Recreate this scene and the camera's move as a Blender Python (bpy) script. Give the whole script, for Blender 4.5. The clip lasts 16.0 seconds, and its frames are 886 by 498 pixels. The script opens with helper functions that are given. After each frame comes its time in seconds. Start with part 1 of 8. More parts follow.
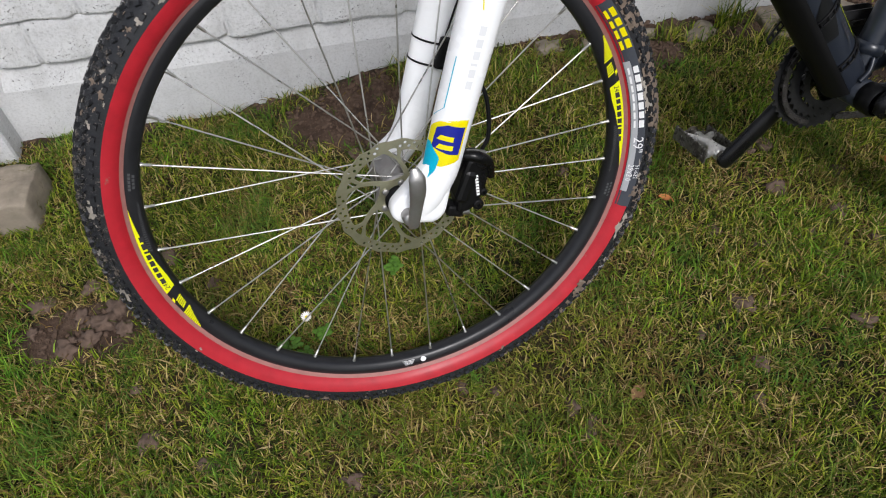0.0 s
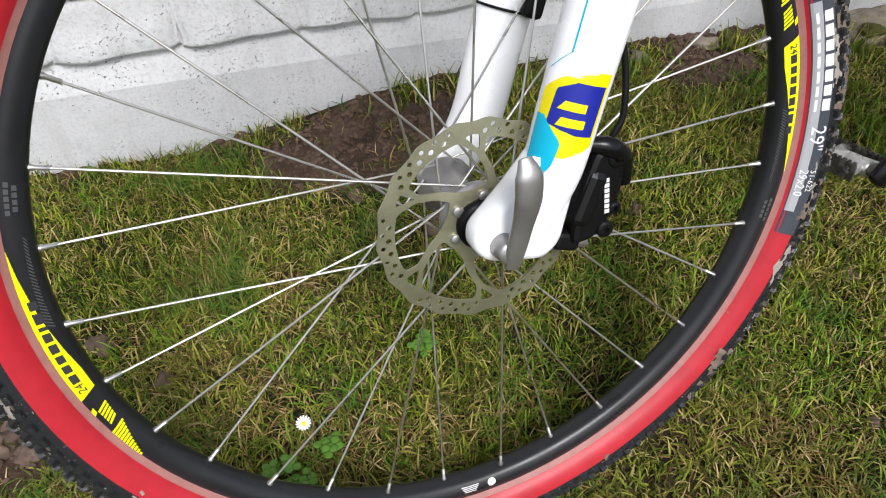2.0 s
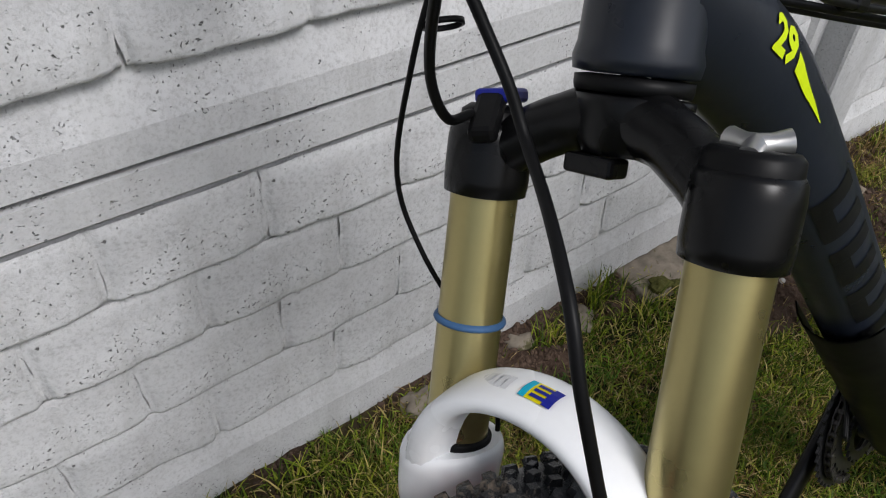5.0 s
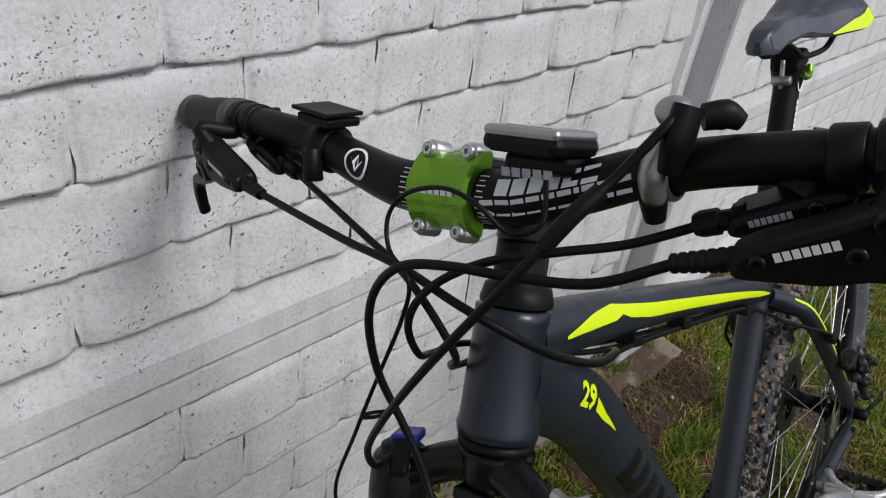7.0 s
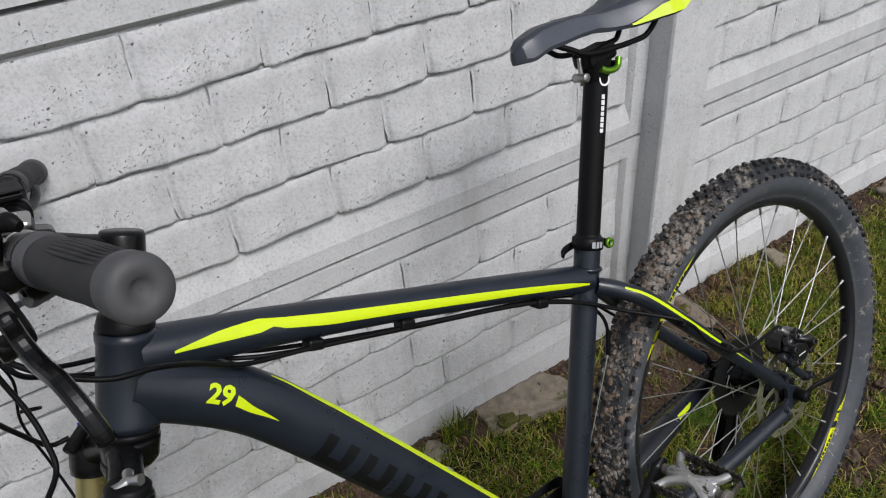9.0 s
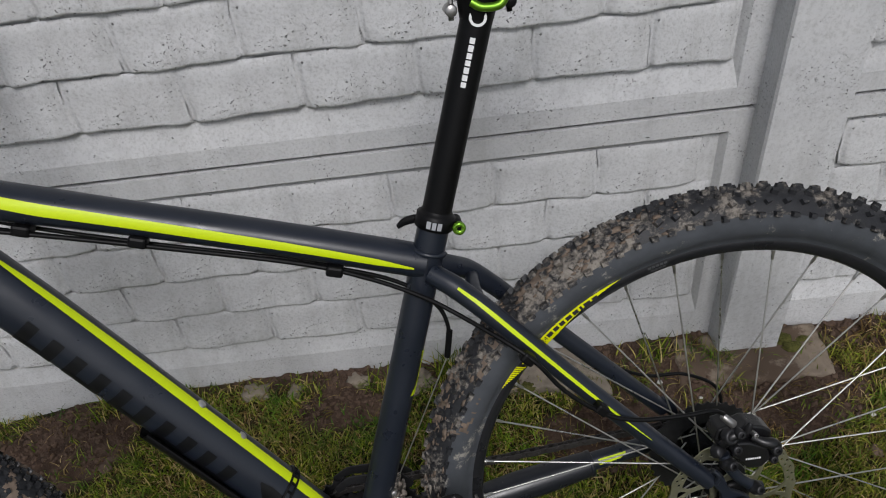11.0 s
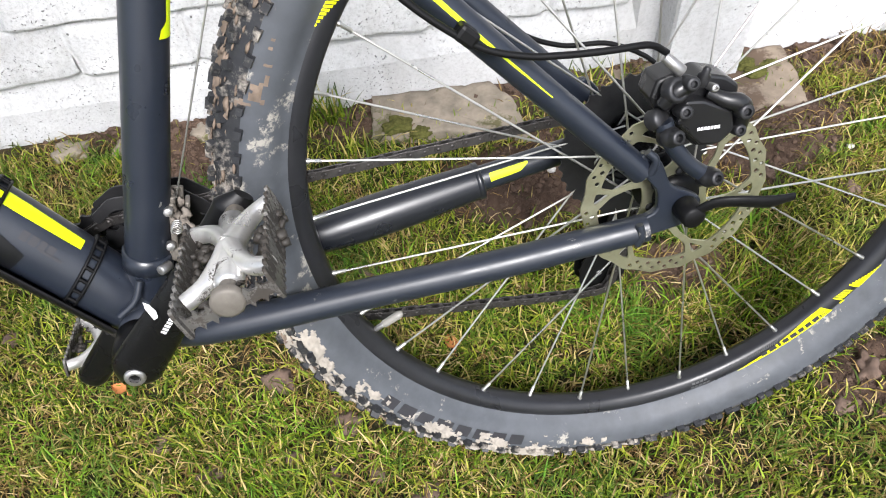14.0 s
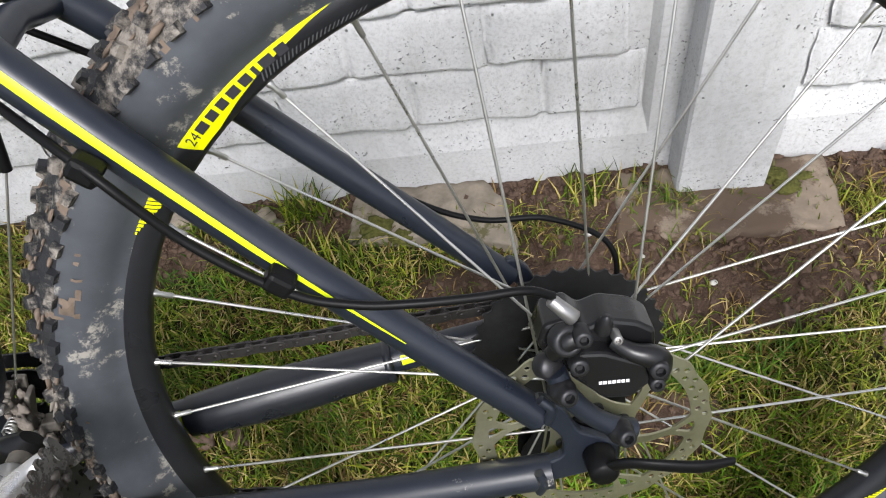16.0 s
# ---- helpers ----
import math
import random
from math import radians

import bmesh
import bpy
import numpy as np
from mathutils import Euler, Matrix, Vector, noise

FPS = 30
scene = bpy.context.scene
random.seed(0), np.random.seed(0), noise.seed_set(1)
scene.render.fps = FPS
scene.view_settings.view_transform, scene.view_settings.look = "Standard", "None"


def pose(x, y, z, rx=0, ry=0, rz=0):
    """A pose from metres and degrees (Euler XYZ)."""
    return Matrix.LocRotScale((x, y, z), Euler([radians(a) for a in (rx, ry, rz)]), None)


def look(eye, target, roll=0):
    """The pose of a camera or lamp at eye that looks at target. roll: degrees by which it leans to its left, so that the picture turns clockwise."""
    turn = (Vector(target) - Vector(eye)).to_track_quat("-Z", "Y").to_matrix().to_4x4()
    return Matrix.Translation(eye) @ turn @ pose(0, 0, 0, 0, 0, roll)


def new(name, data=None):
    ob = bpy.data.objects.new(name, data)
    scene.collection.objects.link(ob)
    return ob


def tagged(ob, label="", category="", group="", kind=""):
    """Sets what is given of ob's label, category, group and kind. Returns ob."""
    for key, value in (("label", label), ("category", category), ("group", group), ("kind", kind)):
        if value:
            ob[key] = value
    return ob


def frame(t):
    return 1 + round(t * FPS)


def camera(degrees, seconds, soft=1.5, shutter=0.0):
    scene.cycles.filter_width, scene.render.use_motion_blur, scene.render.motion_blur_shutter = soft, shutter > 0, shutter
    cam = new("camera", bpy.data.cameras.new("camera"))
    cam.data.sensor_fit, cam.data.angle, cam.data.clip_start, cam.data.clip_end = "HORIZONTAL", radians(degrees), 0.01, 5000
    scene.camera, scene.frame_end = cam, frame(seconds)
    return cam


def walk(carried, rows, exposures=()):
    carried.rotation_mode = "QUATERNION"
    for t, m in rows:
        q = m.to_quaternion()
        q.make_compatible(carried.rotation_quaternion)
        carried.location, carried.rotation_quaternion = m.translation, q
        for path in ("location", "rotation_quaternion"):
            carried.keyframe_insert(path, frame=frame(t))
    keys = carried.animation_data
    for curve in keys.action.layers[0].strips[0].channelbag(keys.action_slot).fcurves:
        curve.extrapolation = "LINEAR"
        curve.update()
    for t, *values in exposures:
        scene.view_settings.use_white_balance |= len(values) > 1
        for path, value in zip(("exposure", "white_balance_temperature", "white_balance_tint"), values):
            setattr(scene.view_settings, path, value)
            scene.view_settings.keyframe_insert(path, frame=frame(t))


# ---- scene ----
cam = camera(61.33, 16.0, soft=1.1)
PATH = [
    (0.0, pose(-1.1580, -1.2046, 1.0421, 36.179, 1.331, -11.447)),
    (0.5, pose(-1.2173, -1.1215, 0.8607, 39.393, 1.286, -11.445)),
    (1.0, pose(-1.2375, -1.0742, 0.7820, 42.420, 1.289, -13.401)),
    (1.5, pose(-1.2360, -1.0212, 0.7448, 42.808, -0.061, -14.690)),
    (2.0, pose(-1.2366, -0.9814, 0.7366, 42.625, 0.055, -15.382)),
    (2.5, pose(-1.2406, -0.9405, 0.7839, 45.172, -0.523, -16.676)),
    (3.0, pose(-1.2330, -0.9051, 0.8339, 47.135, -1.044, -18.009)),
    (3.5, pose(-1.1845, -0.7969, 0.8551, 46.003, -1.079, -17.365)),
    (4.0, pose(-1.1661, -0.7339, 0.8935, 49.174, 0.489, -21.506)),
    (4.5, pose(-1.1584, -0.6353, 0.9176, 47.275, -0.636, -29.476)),
    (5.0, pose(-1.1412, -0.5804, 0.9586, 48.577, -2.478, -37.142)),
    (5.2, pose(-1.1375, -0.5713, 0.9794, 49.476, -2.768, -39.002)),
    (7.3, pose(-1.2219, -0.5944, 1.2015, 58.424, -9.108, -46.920)),
    (7.5, pose(-1.2228, -0.6134, 1.2215, 58.070, -9.566, -47.492)),
    (8.0, pose(-1.1749, -0.7117, 1.2647, 55.841, -6.567, -49.543)),
    (8.5, pose(-1.0301, -0.8933, 1.2933, 54.541, 0.159, -41.967)),
    (8.7, pose(-0.9681, -0.9477, 1.3059, 54.827, 2.240, -38.303)),
    (10.8, pose(-0.3408, -0.9520, 1.2465, 49.311, 4.610, -7.821)),
    (11.0, pose(-0.2897, -0.9727, 1.2290, 47.505, 5.629, -3.494)),
    (11.5, pose(-0.2873, -0.9602, 1.1383, 41.448, 6.347, -0.995)),
    (12.0, pose(-0.3188, -0.9170, 0.9836, 37.131, 6.355, -1.429)),
    (12.5, pose(-0.3159, -0.8973, 0.8866, 34.215, 5.564, -1.932)),
    (13.0, pose(-0.2944, -0.8877, 0.8696, 34.324, 5.533, -2.681)),
    (13.5, pose(-0.2452, -0.8856, 0.8577, 34.314, 4.250, -5.004)),
    (14.0, pose(-0.1987, -0.8900, 0.8607, 35.112, 3.993, -7.134)),
    (14.5, pose(-0.1462, -0.8839, 0.8642, 35.628, 4.949, -8.064)),
    (15.0, pose(-0.1035, -0.8690, 0.8855, 37.903, 6.341, -7.665)),
    (15.5, pose(-0.0689, -0.8060, 0.8849, 39.901, 5.343, -6.216)),
    (16.0, pose(-0.0373, -0.7193, 0.8531, 36.295, 7.155, -0.754)),
]

walk(cam, PATH, [(0.0, 0.16), (0.5, 0.58), (1.5, 0.74), (2.2, 0.48), (3.0, 0.15), (3.5, -0.02), (4.0, -0.18), (4.5, -0.17), (5.0, -0.06), (7.3, -0.02), (8.7, -0.02), (10.8, -0.38), (11.2, -0.38), (12.0, 0.36), (12.6, 0.88), (13.2, 1.33), (14.5, 1.38), (15.5, 1.08), (16.0, 0.83)])


# ---------------------------------------------------------------- world and light
world = bpy.data.worlds.new("overcast_sky")
scene.world = world
world.use_nodes = True
wn = world.node_tree
sky = wn.nodes.new("ShaderNodeTexSky")
sky.sky_type, sky.sun_disc = "NISHITA", False
sky.sun_elevation, sky.sun_rotation = radians(51), radians(173)
sky.air_density, sky.dust_density, sky.ozone_density = 1.0, 2.5, 1.0
hsv = wn.nodes.new("ShaderNodeHueSaturation")
hsv.inputs["Saturation"].default_value = 0.55
wn.links.new(sky.outputs["Color"], hsv.inputs["Color"])
wn.links.new(hsv.outputs["Color"], wn.nodes["Background"].inputs["Color"])
wn.nodes["Background"].inputs["Strength"].default_value = 0.124
sun = new("sun", bpy.data.lights.new("sun", "SUN"))
sun.data.energy, sun.data.angle, sun.data.color = 2.3, radians(20), (0.975, 0.965, 0.99)
sun.matrix_world = look((0.5, -4.0, 5.0), (0, 0, 0))

# ---------------------------------------------------------------- material helpers


def material(name):
    m = bpy.data.materials.new(name)
    m.use_nodes = True
    nt = m.node_tree
    return m, nt, nt.nodes["Principled BSDF"]


def coords(nt, scale=1.0, kind="Object"):
    tc = nt.nodes.new("ShaderNodeTexCoord")
    mp = nt.nodes.new("ShaderNodeMapping")
    mp.inputs["Scale"].default_value = (scale, scale, scale) if not isinstance(scale, tuple) else scale
    nt.links.new(tc.outputs[kind], mp.inputs["Vector"])
    return mp.outputs["Vector"]


def noise_fac(nt, vec, scale, detail=4.0, rough=0.6):
    n = nt.nodes.new("ShaderNodeTexNoise")
    n.inputs["Scale"].default_value, n.inputs["Detail"].default_value, n.inputs["Roughness"].default_value = scale, detail, rough
    nt.links.new(vec, n.inputs["Vector"])
    return n.outputs["Fac"]


def voronoi(nt, vec, scale):
    n = nt.nodes.new("ShaderNodeTexVoronoi")
    n.inputs["Scale"].default_value = scale
    nt.links.new(vec, n.inputs["Vector"])
    return n.outputs["Distance"]


def ramp(nt, fac, stops):
    r = nt.nodes.new("ShaderNodeValToRGB")
    el = r.color_ramp.elements
    while len(el) < len(stops):
        el.new(0.5)
    for e, (p, c) in zip(el, stops):
        e.position = p
        e.color = (c, c, c, 1) if isinstance(c, (int, float)) else (*c, 1)
    nt.links.new(fac, r.inputs["Fac"])
    return r.outputs["Color"]


def mix(nt, fac, a, b, mode="MIX"):
    m = nt.nodes.new("ShaderNodeMix")
    m.data_type, m.blend_type = "RGBA", mode
    for sock, v in ((m.inputs[0], fac), (m.inputs[6], a), (m.inputs[7], b)):
        if isinstance(v, (int, float)):
            sock.default_value = v if sock == m.inputs[0] else (v, v, v, 1)
        elif isinstance(v, tuple):
            sock.default_value = (*v, 1)
        else:
            nt.links.new(v, sock)
    return m.outputs[2]


def bump(nt, bsdf, height, strength=0.3, distance=0.002, chain=None):
    b = nt.nodes.new("ShaderNodeBump")
    b.inputs["Strength"].default_value, b.inputs["Distance"].default_value = strength, distance
    nt.links.new(height, b.inputs["Height"])
    if chain:
        nt.links.new(chain, b.inputs["Normal"])
    nt.links.new(b.outputs["Normal"], bsdf.inputs["Normal"])
    return b.outputs["Normal"]


def put(nt, bsdf, color=None, rough=None, metal=None, coat=None):
    for key, v in (("Base Color", color), ("Roughness", rough), ("Metallic", metal), ("Coat Weight", coat)):
        if v is None:
            continue
        if isinstance(v, (int, float)):
            bsdf.inputs[key].default_value = v
        elif isinstance(v, tuple):
            bsdf.inputs[key].default_value = (*v, 1)
        else:
            nt.links.new(v, bsdf.inputs[key])


def speckled(name, base, rough, metal=0.0, grain=0.15, scale=60.0, relief=0.1, coat=0.0, dirt=None, dirt_amount=0.0, dirt_scale=14.0, spec=0.35):
    """Plain surface with two scales of variation, and optional splashes of dried mud."""
    m, nt, b = material(name)
    v = coords(nt)
    f1, f2 = noise_fac(nt, v, scale), noise_fac(nt, v, scale * 0.12, 3)
    dark, light = tuple(c * (1 - grain) for c in base), tuple(min(1, c * (1 + grain)) for c in base)
    col = mix(nt, ramp(nt, f1, [(0.3, 0.0), (0.7, 1.0)]), dark, light)
    col = mix(nt, ramp(nt, f2, [(0.35, 0.0), (0.65, 0.5)]), col, light)
    r = ramp(nt, f2, [(0.3, max(0.02, rough - 0.08)), (0.7, min(1, rough + 0.08))])
    met = metal
    if dirt:
        spl = noise_fac(nt, v, dirt_scale, 8, 0.75)
        k = ramp(nt, spl, [(0.62 - dirt_amount, 0.0), (0.67 - dirt_amount, 1.0)])
        col = mix(nt, k, col, dirt)
        r = mix(nt, k, r, 0.9)
        if metal:
            met = mix(nt, k, metal, 0.0)
    put(nt, b, col, r, met, coat)
    b.inputs["Specular IOR Level"].default_value = spec
    if relief:
        bump(nt, b, f1, relief, 0.001)
    return m


# ---------------------------------------------------------------- materials
def concrete_material():
    m, nt, b = material("cast_concrete")
    v = coords(nt, kind="Object")
    tint = nt.nodes.new("ShaderNodeObjectInfo")
    big, mid, fine = noise_fac(nt, v, 2.6, 5, 0.65), noise_fac(nt, v, 13, 8, 0.72), noise_fac(nt, v, 210, 4, 0.75)
    grain = noise_fac(nt, v, 60, 6, 0.75)
    col = mix(nt, ramp(nt, big, [(0.32, 0.0), (0.68, 1.0)]), (0.488, 0.4912, 0.4976), (0.632, 0.6352, 0.6416))
    col = mix(nt, ramp(nt, mid, [(0.36, 0.0), (0.66, 0.75)]), col, (0.664, 0.6672, 0.672))
    col = mix(nt, ramp(nt, mid, [(0.28, 0.40), (0.44, 0.0)]), col, (0.36, 0.3608, 0.3584))
    col = mix(nt, ramp(nt, fine, [(0.28, 0.5), (0.52, 0.0)]), col, (0.216, 0.2144, 0.208))
    col = mix(nt, ramp(nt, grain, [(0.30, 0.22), (0.46, 0.0)]), col, (0.264, 0.2624, 0.256))
    col = mix(nt, mix(nt, 1.0, ramp(nt, tint.outputs["Random"], [(0.0, 0.0), (1.0, 1.0)]), (0.22, 0.22, 0.22), "MULTIPLY"), col, (0.528, 0.5304, 0.532))
    # air holes of several sizes, in drifts, none of them round
    vw = nt.nodes.new("ShaderNodeMix")
    vw.data_type = "VECTOR"
    vw.inputs[0].default_value = 0.012
    wob = nt.nodes.new("ShaderNodeTexNoise")
    wob.inputs["Scale"].default_value = 120
    nt.links.new(v, wob.inputs["Vector"])
    nt.links.new(v, vw.inputs[4])
    nt.links.new(wob.outputs["Color"], vw.inputs[5])
    vv = vw.outputs[1]
    p1, p2 = voronoi(nt, vv, 75), voronoi(nt, vv, 190)
    h1 = ramp(nt, p1, [(0.0, 1.0), (0.09, 1.0), (0.14, 0.0)])
    h2 = ramp(nt, p2, [(0.0, 1.0), (0.13, 1.0), (0.22, 0.0)])
    h1 = mix(nt, 1.0, h1, ramp(nt, noise_fac(nt, v, 29, 3), [(0.56, 0.0), (0.60, 1.0)]), "MULTIPLY")
    h2 = mix(nt, 1.0, h2, ramp(nt, noise_fac(nt, v, 11, 4), [(0.49, 0.0), (0.58, 1.0)]), "MULTIPLY")
    holes = mix(nt, 1.0, h1, h2, "LIGHTEN")
    col = mix(nt, mix(nt, 1.0, holes, (0.75, 0.75, 0.75), "MULTIPLY"), col, (0.06, 0.0576, 0.0544))
    # streaks of damp
    st = noise_fac(nt, coords(nt, (7.0, 7.0, 0.9)), 1.6, 6, 0.65)
    col = mix(nt, ramp(nt, st, [(0.52, 0.0), (0.72, 0.5)]), col, (0.352, 0.3504, 0.34))
    put(nt, b, col, ramp(nt, mid, [(0.3, 0.82), (0.7, 0.95)]))
    b.inputs["Specular IOR Level"].default_value = 0.3
    n1 = bump(nt, b, mix(nt, 0.55, mix(nt, 0.35, mid, grain), fine), 0.6, 0.0032)
    bump(nt, b, ramp(nt, holes, [(0.0, 1.0), (1.0, 0.0)]), 0.9, 0.004, n1)
    return m


def soil_material():
    m, nt, b = material("moist_soil")
    v = coords(nt)
    a, c, d = noise_fac(nt, v, 18, 6, 0.7), noise_fac(nt, v, 90, 5, 0.7), noise_fac(nt, v, 3.0, 3)
    col = ramp(nt, a, [(0.3, (0.022, 0.0130, 0.0085)), (0.5, (0.060, 0.037, 0.025)), (0.75, (0.115, 0.076, 0.054))])
    col = mix(nt, ramp(nt, c, [(0.55, 0.0), (0.75, 0.4)]), col, (0.0984, 0.07216, 0.0574))
    # moss and dead thatch over the lawn; moss blackened as shade between the blades
    at = nt.nodes.new("ShaderNodeAttribute")
    at.attribute_name = "bare_soil"
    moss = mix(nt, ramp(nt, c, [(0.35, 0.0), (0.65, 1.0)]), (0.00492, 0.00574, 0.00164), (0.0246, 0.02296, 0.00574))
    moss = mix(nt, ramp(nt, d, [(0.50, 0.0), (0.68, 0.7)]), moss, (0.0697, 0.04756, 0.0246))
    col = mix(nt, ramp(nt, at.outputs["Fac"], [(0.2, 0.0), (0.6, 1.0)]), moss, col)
    put(nt, b, col, 0.9)
    b.inputs["Specular IOR Level"].default_value = 0.25
    bump(nt, b, mix(nt, 0.5, a, c), 1.0, 0.012)
    return m


def blade_material(name, stops, dry, lush):
    """Thin blades: colour by blade, with dry and lush drifts of two sizes, and light through them."""
    m, nt, b = material(name)
    g = nt.nodes.new("ShaderNodeNewGeometry")
    col = ramp(nt, g.outputs["Random Per Island"], stops)
    v = coords(nt)
    col = mix(nt, ramp(nt, noise_fac(nt, v, 3.4, 3), [(0.50, 0.0), (0.70, 0.38)]), col, dry)
    col = mix(nt, ramp(nt, noise_fac(nt, v, 8.5, 3), [(0.50, 0.0), (0.66, 0.66)]), col, lush)
    put(nt, b, col, 0.55)
    b.inputs["Specular IOR Level"].default_value = 0.14
    tr = nt.nodes.new("ShaderNodeBsdfTranslucent")
    nt.links.new(col, tr.inputs["Color"])
    sh = nt.nodes.new("ShaderNodeMixShader")
    sh.inputs[0].default_value = 0.17
    nt.links.new(b.outputs["BSDF"], sh.inputs[1])
    nt.links.new(tr.outputs["BSDF"], sh.inputs[2])
    nt.links.new(sh.outputs["Shader"], nt.nodes["Material Output"].inputs["Surface"])
    return m


def rubber_mud_material(name, mud_low, mud_high, amount, scale, wet):
    m, nt, b = material(name)
    v = coords(nt)
    n1, n2, n3 = noise_fac(nt, v, scale, 8, 0.7), noise_fac(nt, v, scale * 5, 6, 0.7), noise_fac(nt, v, 5, 2)
    k = mix(nt, 0.35, n1, n2)
    k = mix(nt, 0.3, k, n3)
    k = ramp(nt, k, [(0.60 - amount, 0.0), (0.66 - amount, 1.0)])
    mud = mix(nt, ramp(nt, n2, [(0.3, 0.0), (0.7, 1.0)]), mud_low, mud_high)
    col = mix(nt, k, mix(nt, n2, (0.010, 0.0105, 0.012), (0.032, 0.033, 0.036)), mud)
    put(nt, b, col, mix(nt, k, wet, 0.85))
    b.inputs["Specular IOR Level"].default_value = 0.3
    bump(nt, b, mix(nt, 0.5, k, n2), 0.5, 0.002)
    return m


CONCRETE = concrete_material()
SOIL = soil_material()
GRASS = blade_material("grass_blades", [
    (0.0, (0.02132, 0.03772, 0.005576)), (0.30, (0.0656, 0.1025, 0.009758)), (0.58, (0.1435, 0.2091, 0.01673)),
    (0.78, (0.3034, 0.3362, 0.03067)), (0.90, (0.4264, 0.3444, 0.1115)), (1.0, (0.492, 0.3854, 0.164))], (0.2250, 0.1804, 0.045), (0.0660, 0.1500, 0.022))
FRESH = blade_material("fresh_blades", [
    (0.0, (0.0574, 0.1394, 0.008364)), (0.5, (0.1312, 0.2624, 0.01673)), (1.0, (0.2788, 0.3936, 0.04182))], (0.2706, 0.287, 0.04182), (0.0900, 0.240, 0.030))
THATCH = blade_material("dead_blades", [
    (0.0, (0.0738, 0.04264, 0.01804)), (0.4, (0.164, 0.1025, 0.0369)), (0.7, (0.3116, 0.2132, 0.082)), (1.0, (0.5412, 0.4264, 0.2296))], (0.1968, 0.123, 0.041), (0.1312, 0.123, 0.0164))
STONE = speckled("weathered_stone", (0.205, 0.1738, 0.1353), 0.9, grain=0.35, scale=40, relief=0.7, dirt=(0.0984, 0.0902, 0.041), dirt_amount=0.08, dirt_scale=9)
SLAB = speckled("soil_stained_concrete", (0.185, 0.148, 0.112), 0.92, grain=0.3, scale=45, relief=0.7, dirt=(0.095, 0.066, 0.046), dirt_amount=0.09, dirt_scale=5)
CRUMB = speckled("moist_crumbs", (0.078, 0.050, 0.035), 0.95, grain=0.35, scale=70, relief=0.8)
CLOD = speckled("dried_clods", (0.09676, 0.0656, 0.0492), 0.95, grain=0.35, scale=70, relief=0.8)
RUBBER_F = rubber_mud_material("front_tread_rubber", (0.041, 0.031, 0.023), (0.215, 0.175, 0.135), 0.050, 85, 0.20)
RUBBER_R = rubber_mud_material("rear_tread_rubber", (0.1066, 0.0902, 0.0738), (0.2788, 0.2542, 0.2214), 0.100, 34, 0.5)
SIDEWALL = speckled("grey_sidewall_rubber", (0.0574, 0.06232, 0.07052), 0.55, grain=0.22, scale=50, relief=0.15, dirt=(0.2788, 0.2624, 0.2296), dirt_amount=0.035, dirt_scale=30)
RED = speckled("red_sidewall_rubber", (0.3772, 0.01476, 0.0246), 0.45, grain=0.14, scale=60, relief=0.1, dirt=(0.246, 0.1148, 0.0902), dirt_amount=-0.03, dirt_scale=24)
BAND = speckled("bead_band", (0.2952, 0.1312, 0.1148), 0.6, grain=0.15, scale=80, relief=0.05)
PANEL_DARK = speckled("slate_panel", (0.041, 0.04592, 0.0574), 0.55, grain=0.12, scale=80, relief=0.05)
PRINT_HATCH = speckled("dim_grey_print", (0.0615, 0.06314, 0.0656), 0.5, grain=0.1, scale=80, relief=0.0)
RIM = speckled("satin_black_rim", (0.01312, 0.01353, 0.01558), 0.32, spec=0.35, grain=0.2, scale=120, relief=0.05, dirt=(0.2296, 0.2132, 0.1886), dirt_amount=-0.095, dirt_scale=75)
STEEL = speckled("spoke_steel", (0.5084, 0.5002, 0.4756), 0.32, metal=0.9, grain=0.06, scale=200, relief=0.0)
# olive reflection of the grass is put into the rotor's base colour
ROTOR = speckled("rotor_steel_olive_reflection", (0.3772, 0.369, 0.2542), 0.36, metal=0.85, grain=0.08, scale=250, relief=0.04)
ALLOY = speckled("polished_alloy", (0.5412, 0.5371, 0.5248), 0.30, metal=0.9, grain=0.1, scale=60, relief=0.05, dirt=(0.1804, 0.1476, 0.1148), dirt_amount=-0.03, dirt_scale=35)
GREY_ALLOY = speckled("cast_grey_alloy", (0.3444, 0.3362, 0.328), 0.4, metal=0.85, grain=0.12, scale=80, relief=0.08)
FRAME = speckled("matt_anthracite_paint", (0.01107, 0.01435, 0.02214), 0.34, grain=0.10, scale=300, relief=0.03, spec=0.5, dirt=(0.328, 0.3198, 0.2952), dirt_amount=-0.085, dirt_scale=55)
FRAME_MUD = speckled("anthracite_paint_with_mud", (0.0123, 0.01558, 0.02296), 0.36, grain=0.10, scale=300, relief=0.05, spec=0.5, dirt=(0.328, 0.3116, 0.2788), dirt_amount=-0.008, dirt_scale=30)
FRAME_GLOSS = speckled("glossy_black_lettering", (0.00369, 0.003936, 0.004756), 0.42, grain=0.1, scale=200, relief=0.0)
LIME = speckled("lime_paint", (0.558, 0.702, 0.0054), 0.45, grain=0.04, scale=200, relief=0.0)
BLACK = speckled("black_plastic", (0.0045, 0.0045, 0.0048), 0.44, spec=0.15, grain=0.15, scale=160, relief=0.06)
BLACK_GLOSS = speckled("black_forged_alloy", (0.0042, 0.0042, 0.0045), 0.28, spec=0.24, grain=0.1, scale=160, relief=0.02, dirt=(0.369, 0.3526, 0.328), dirt_amount=-0.125, dirt_scale=70)
GRIP = speckled("grip_rubber", (0.02132, 0.02132, 0.02296), 0.7, grain=0.12, scale=150, relief=0.12)
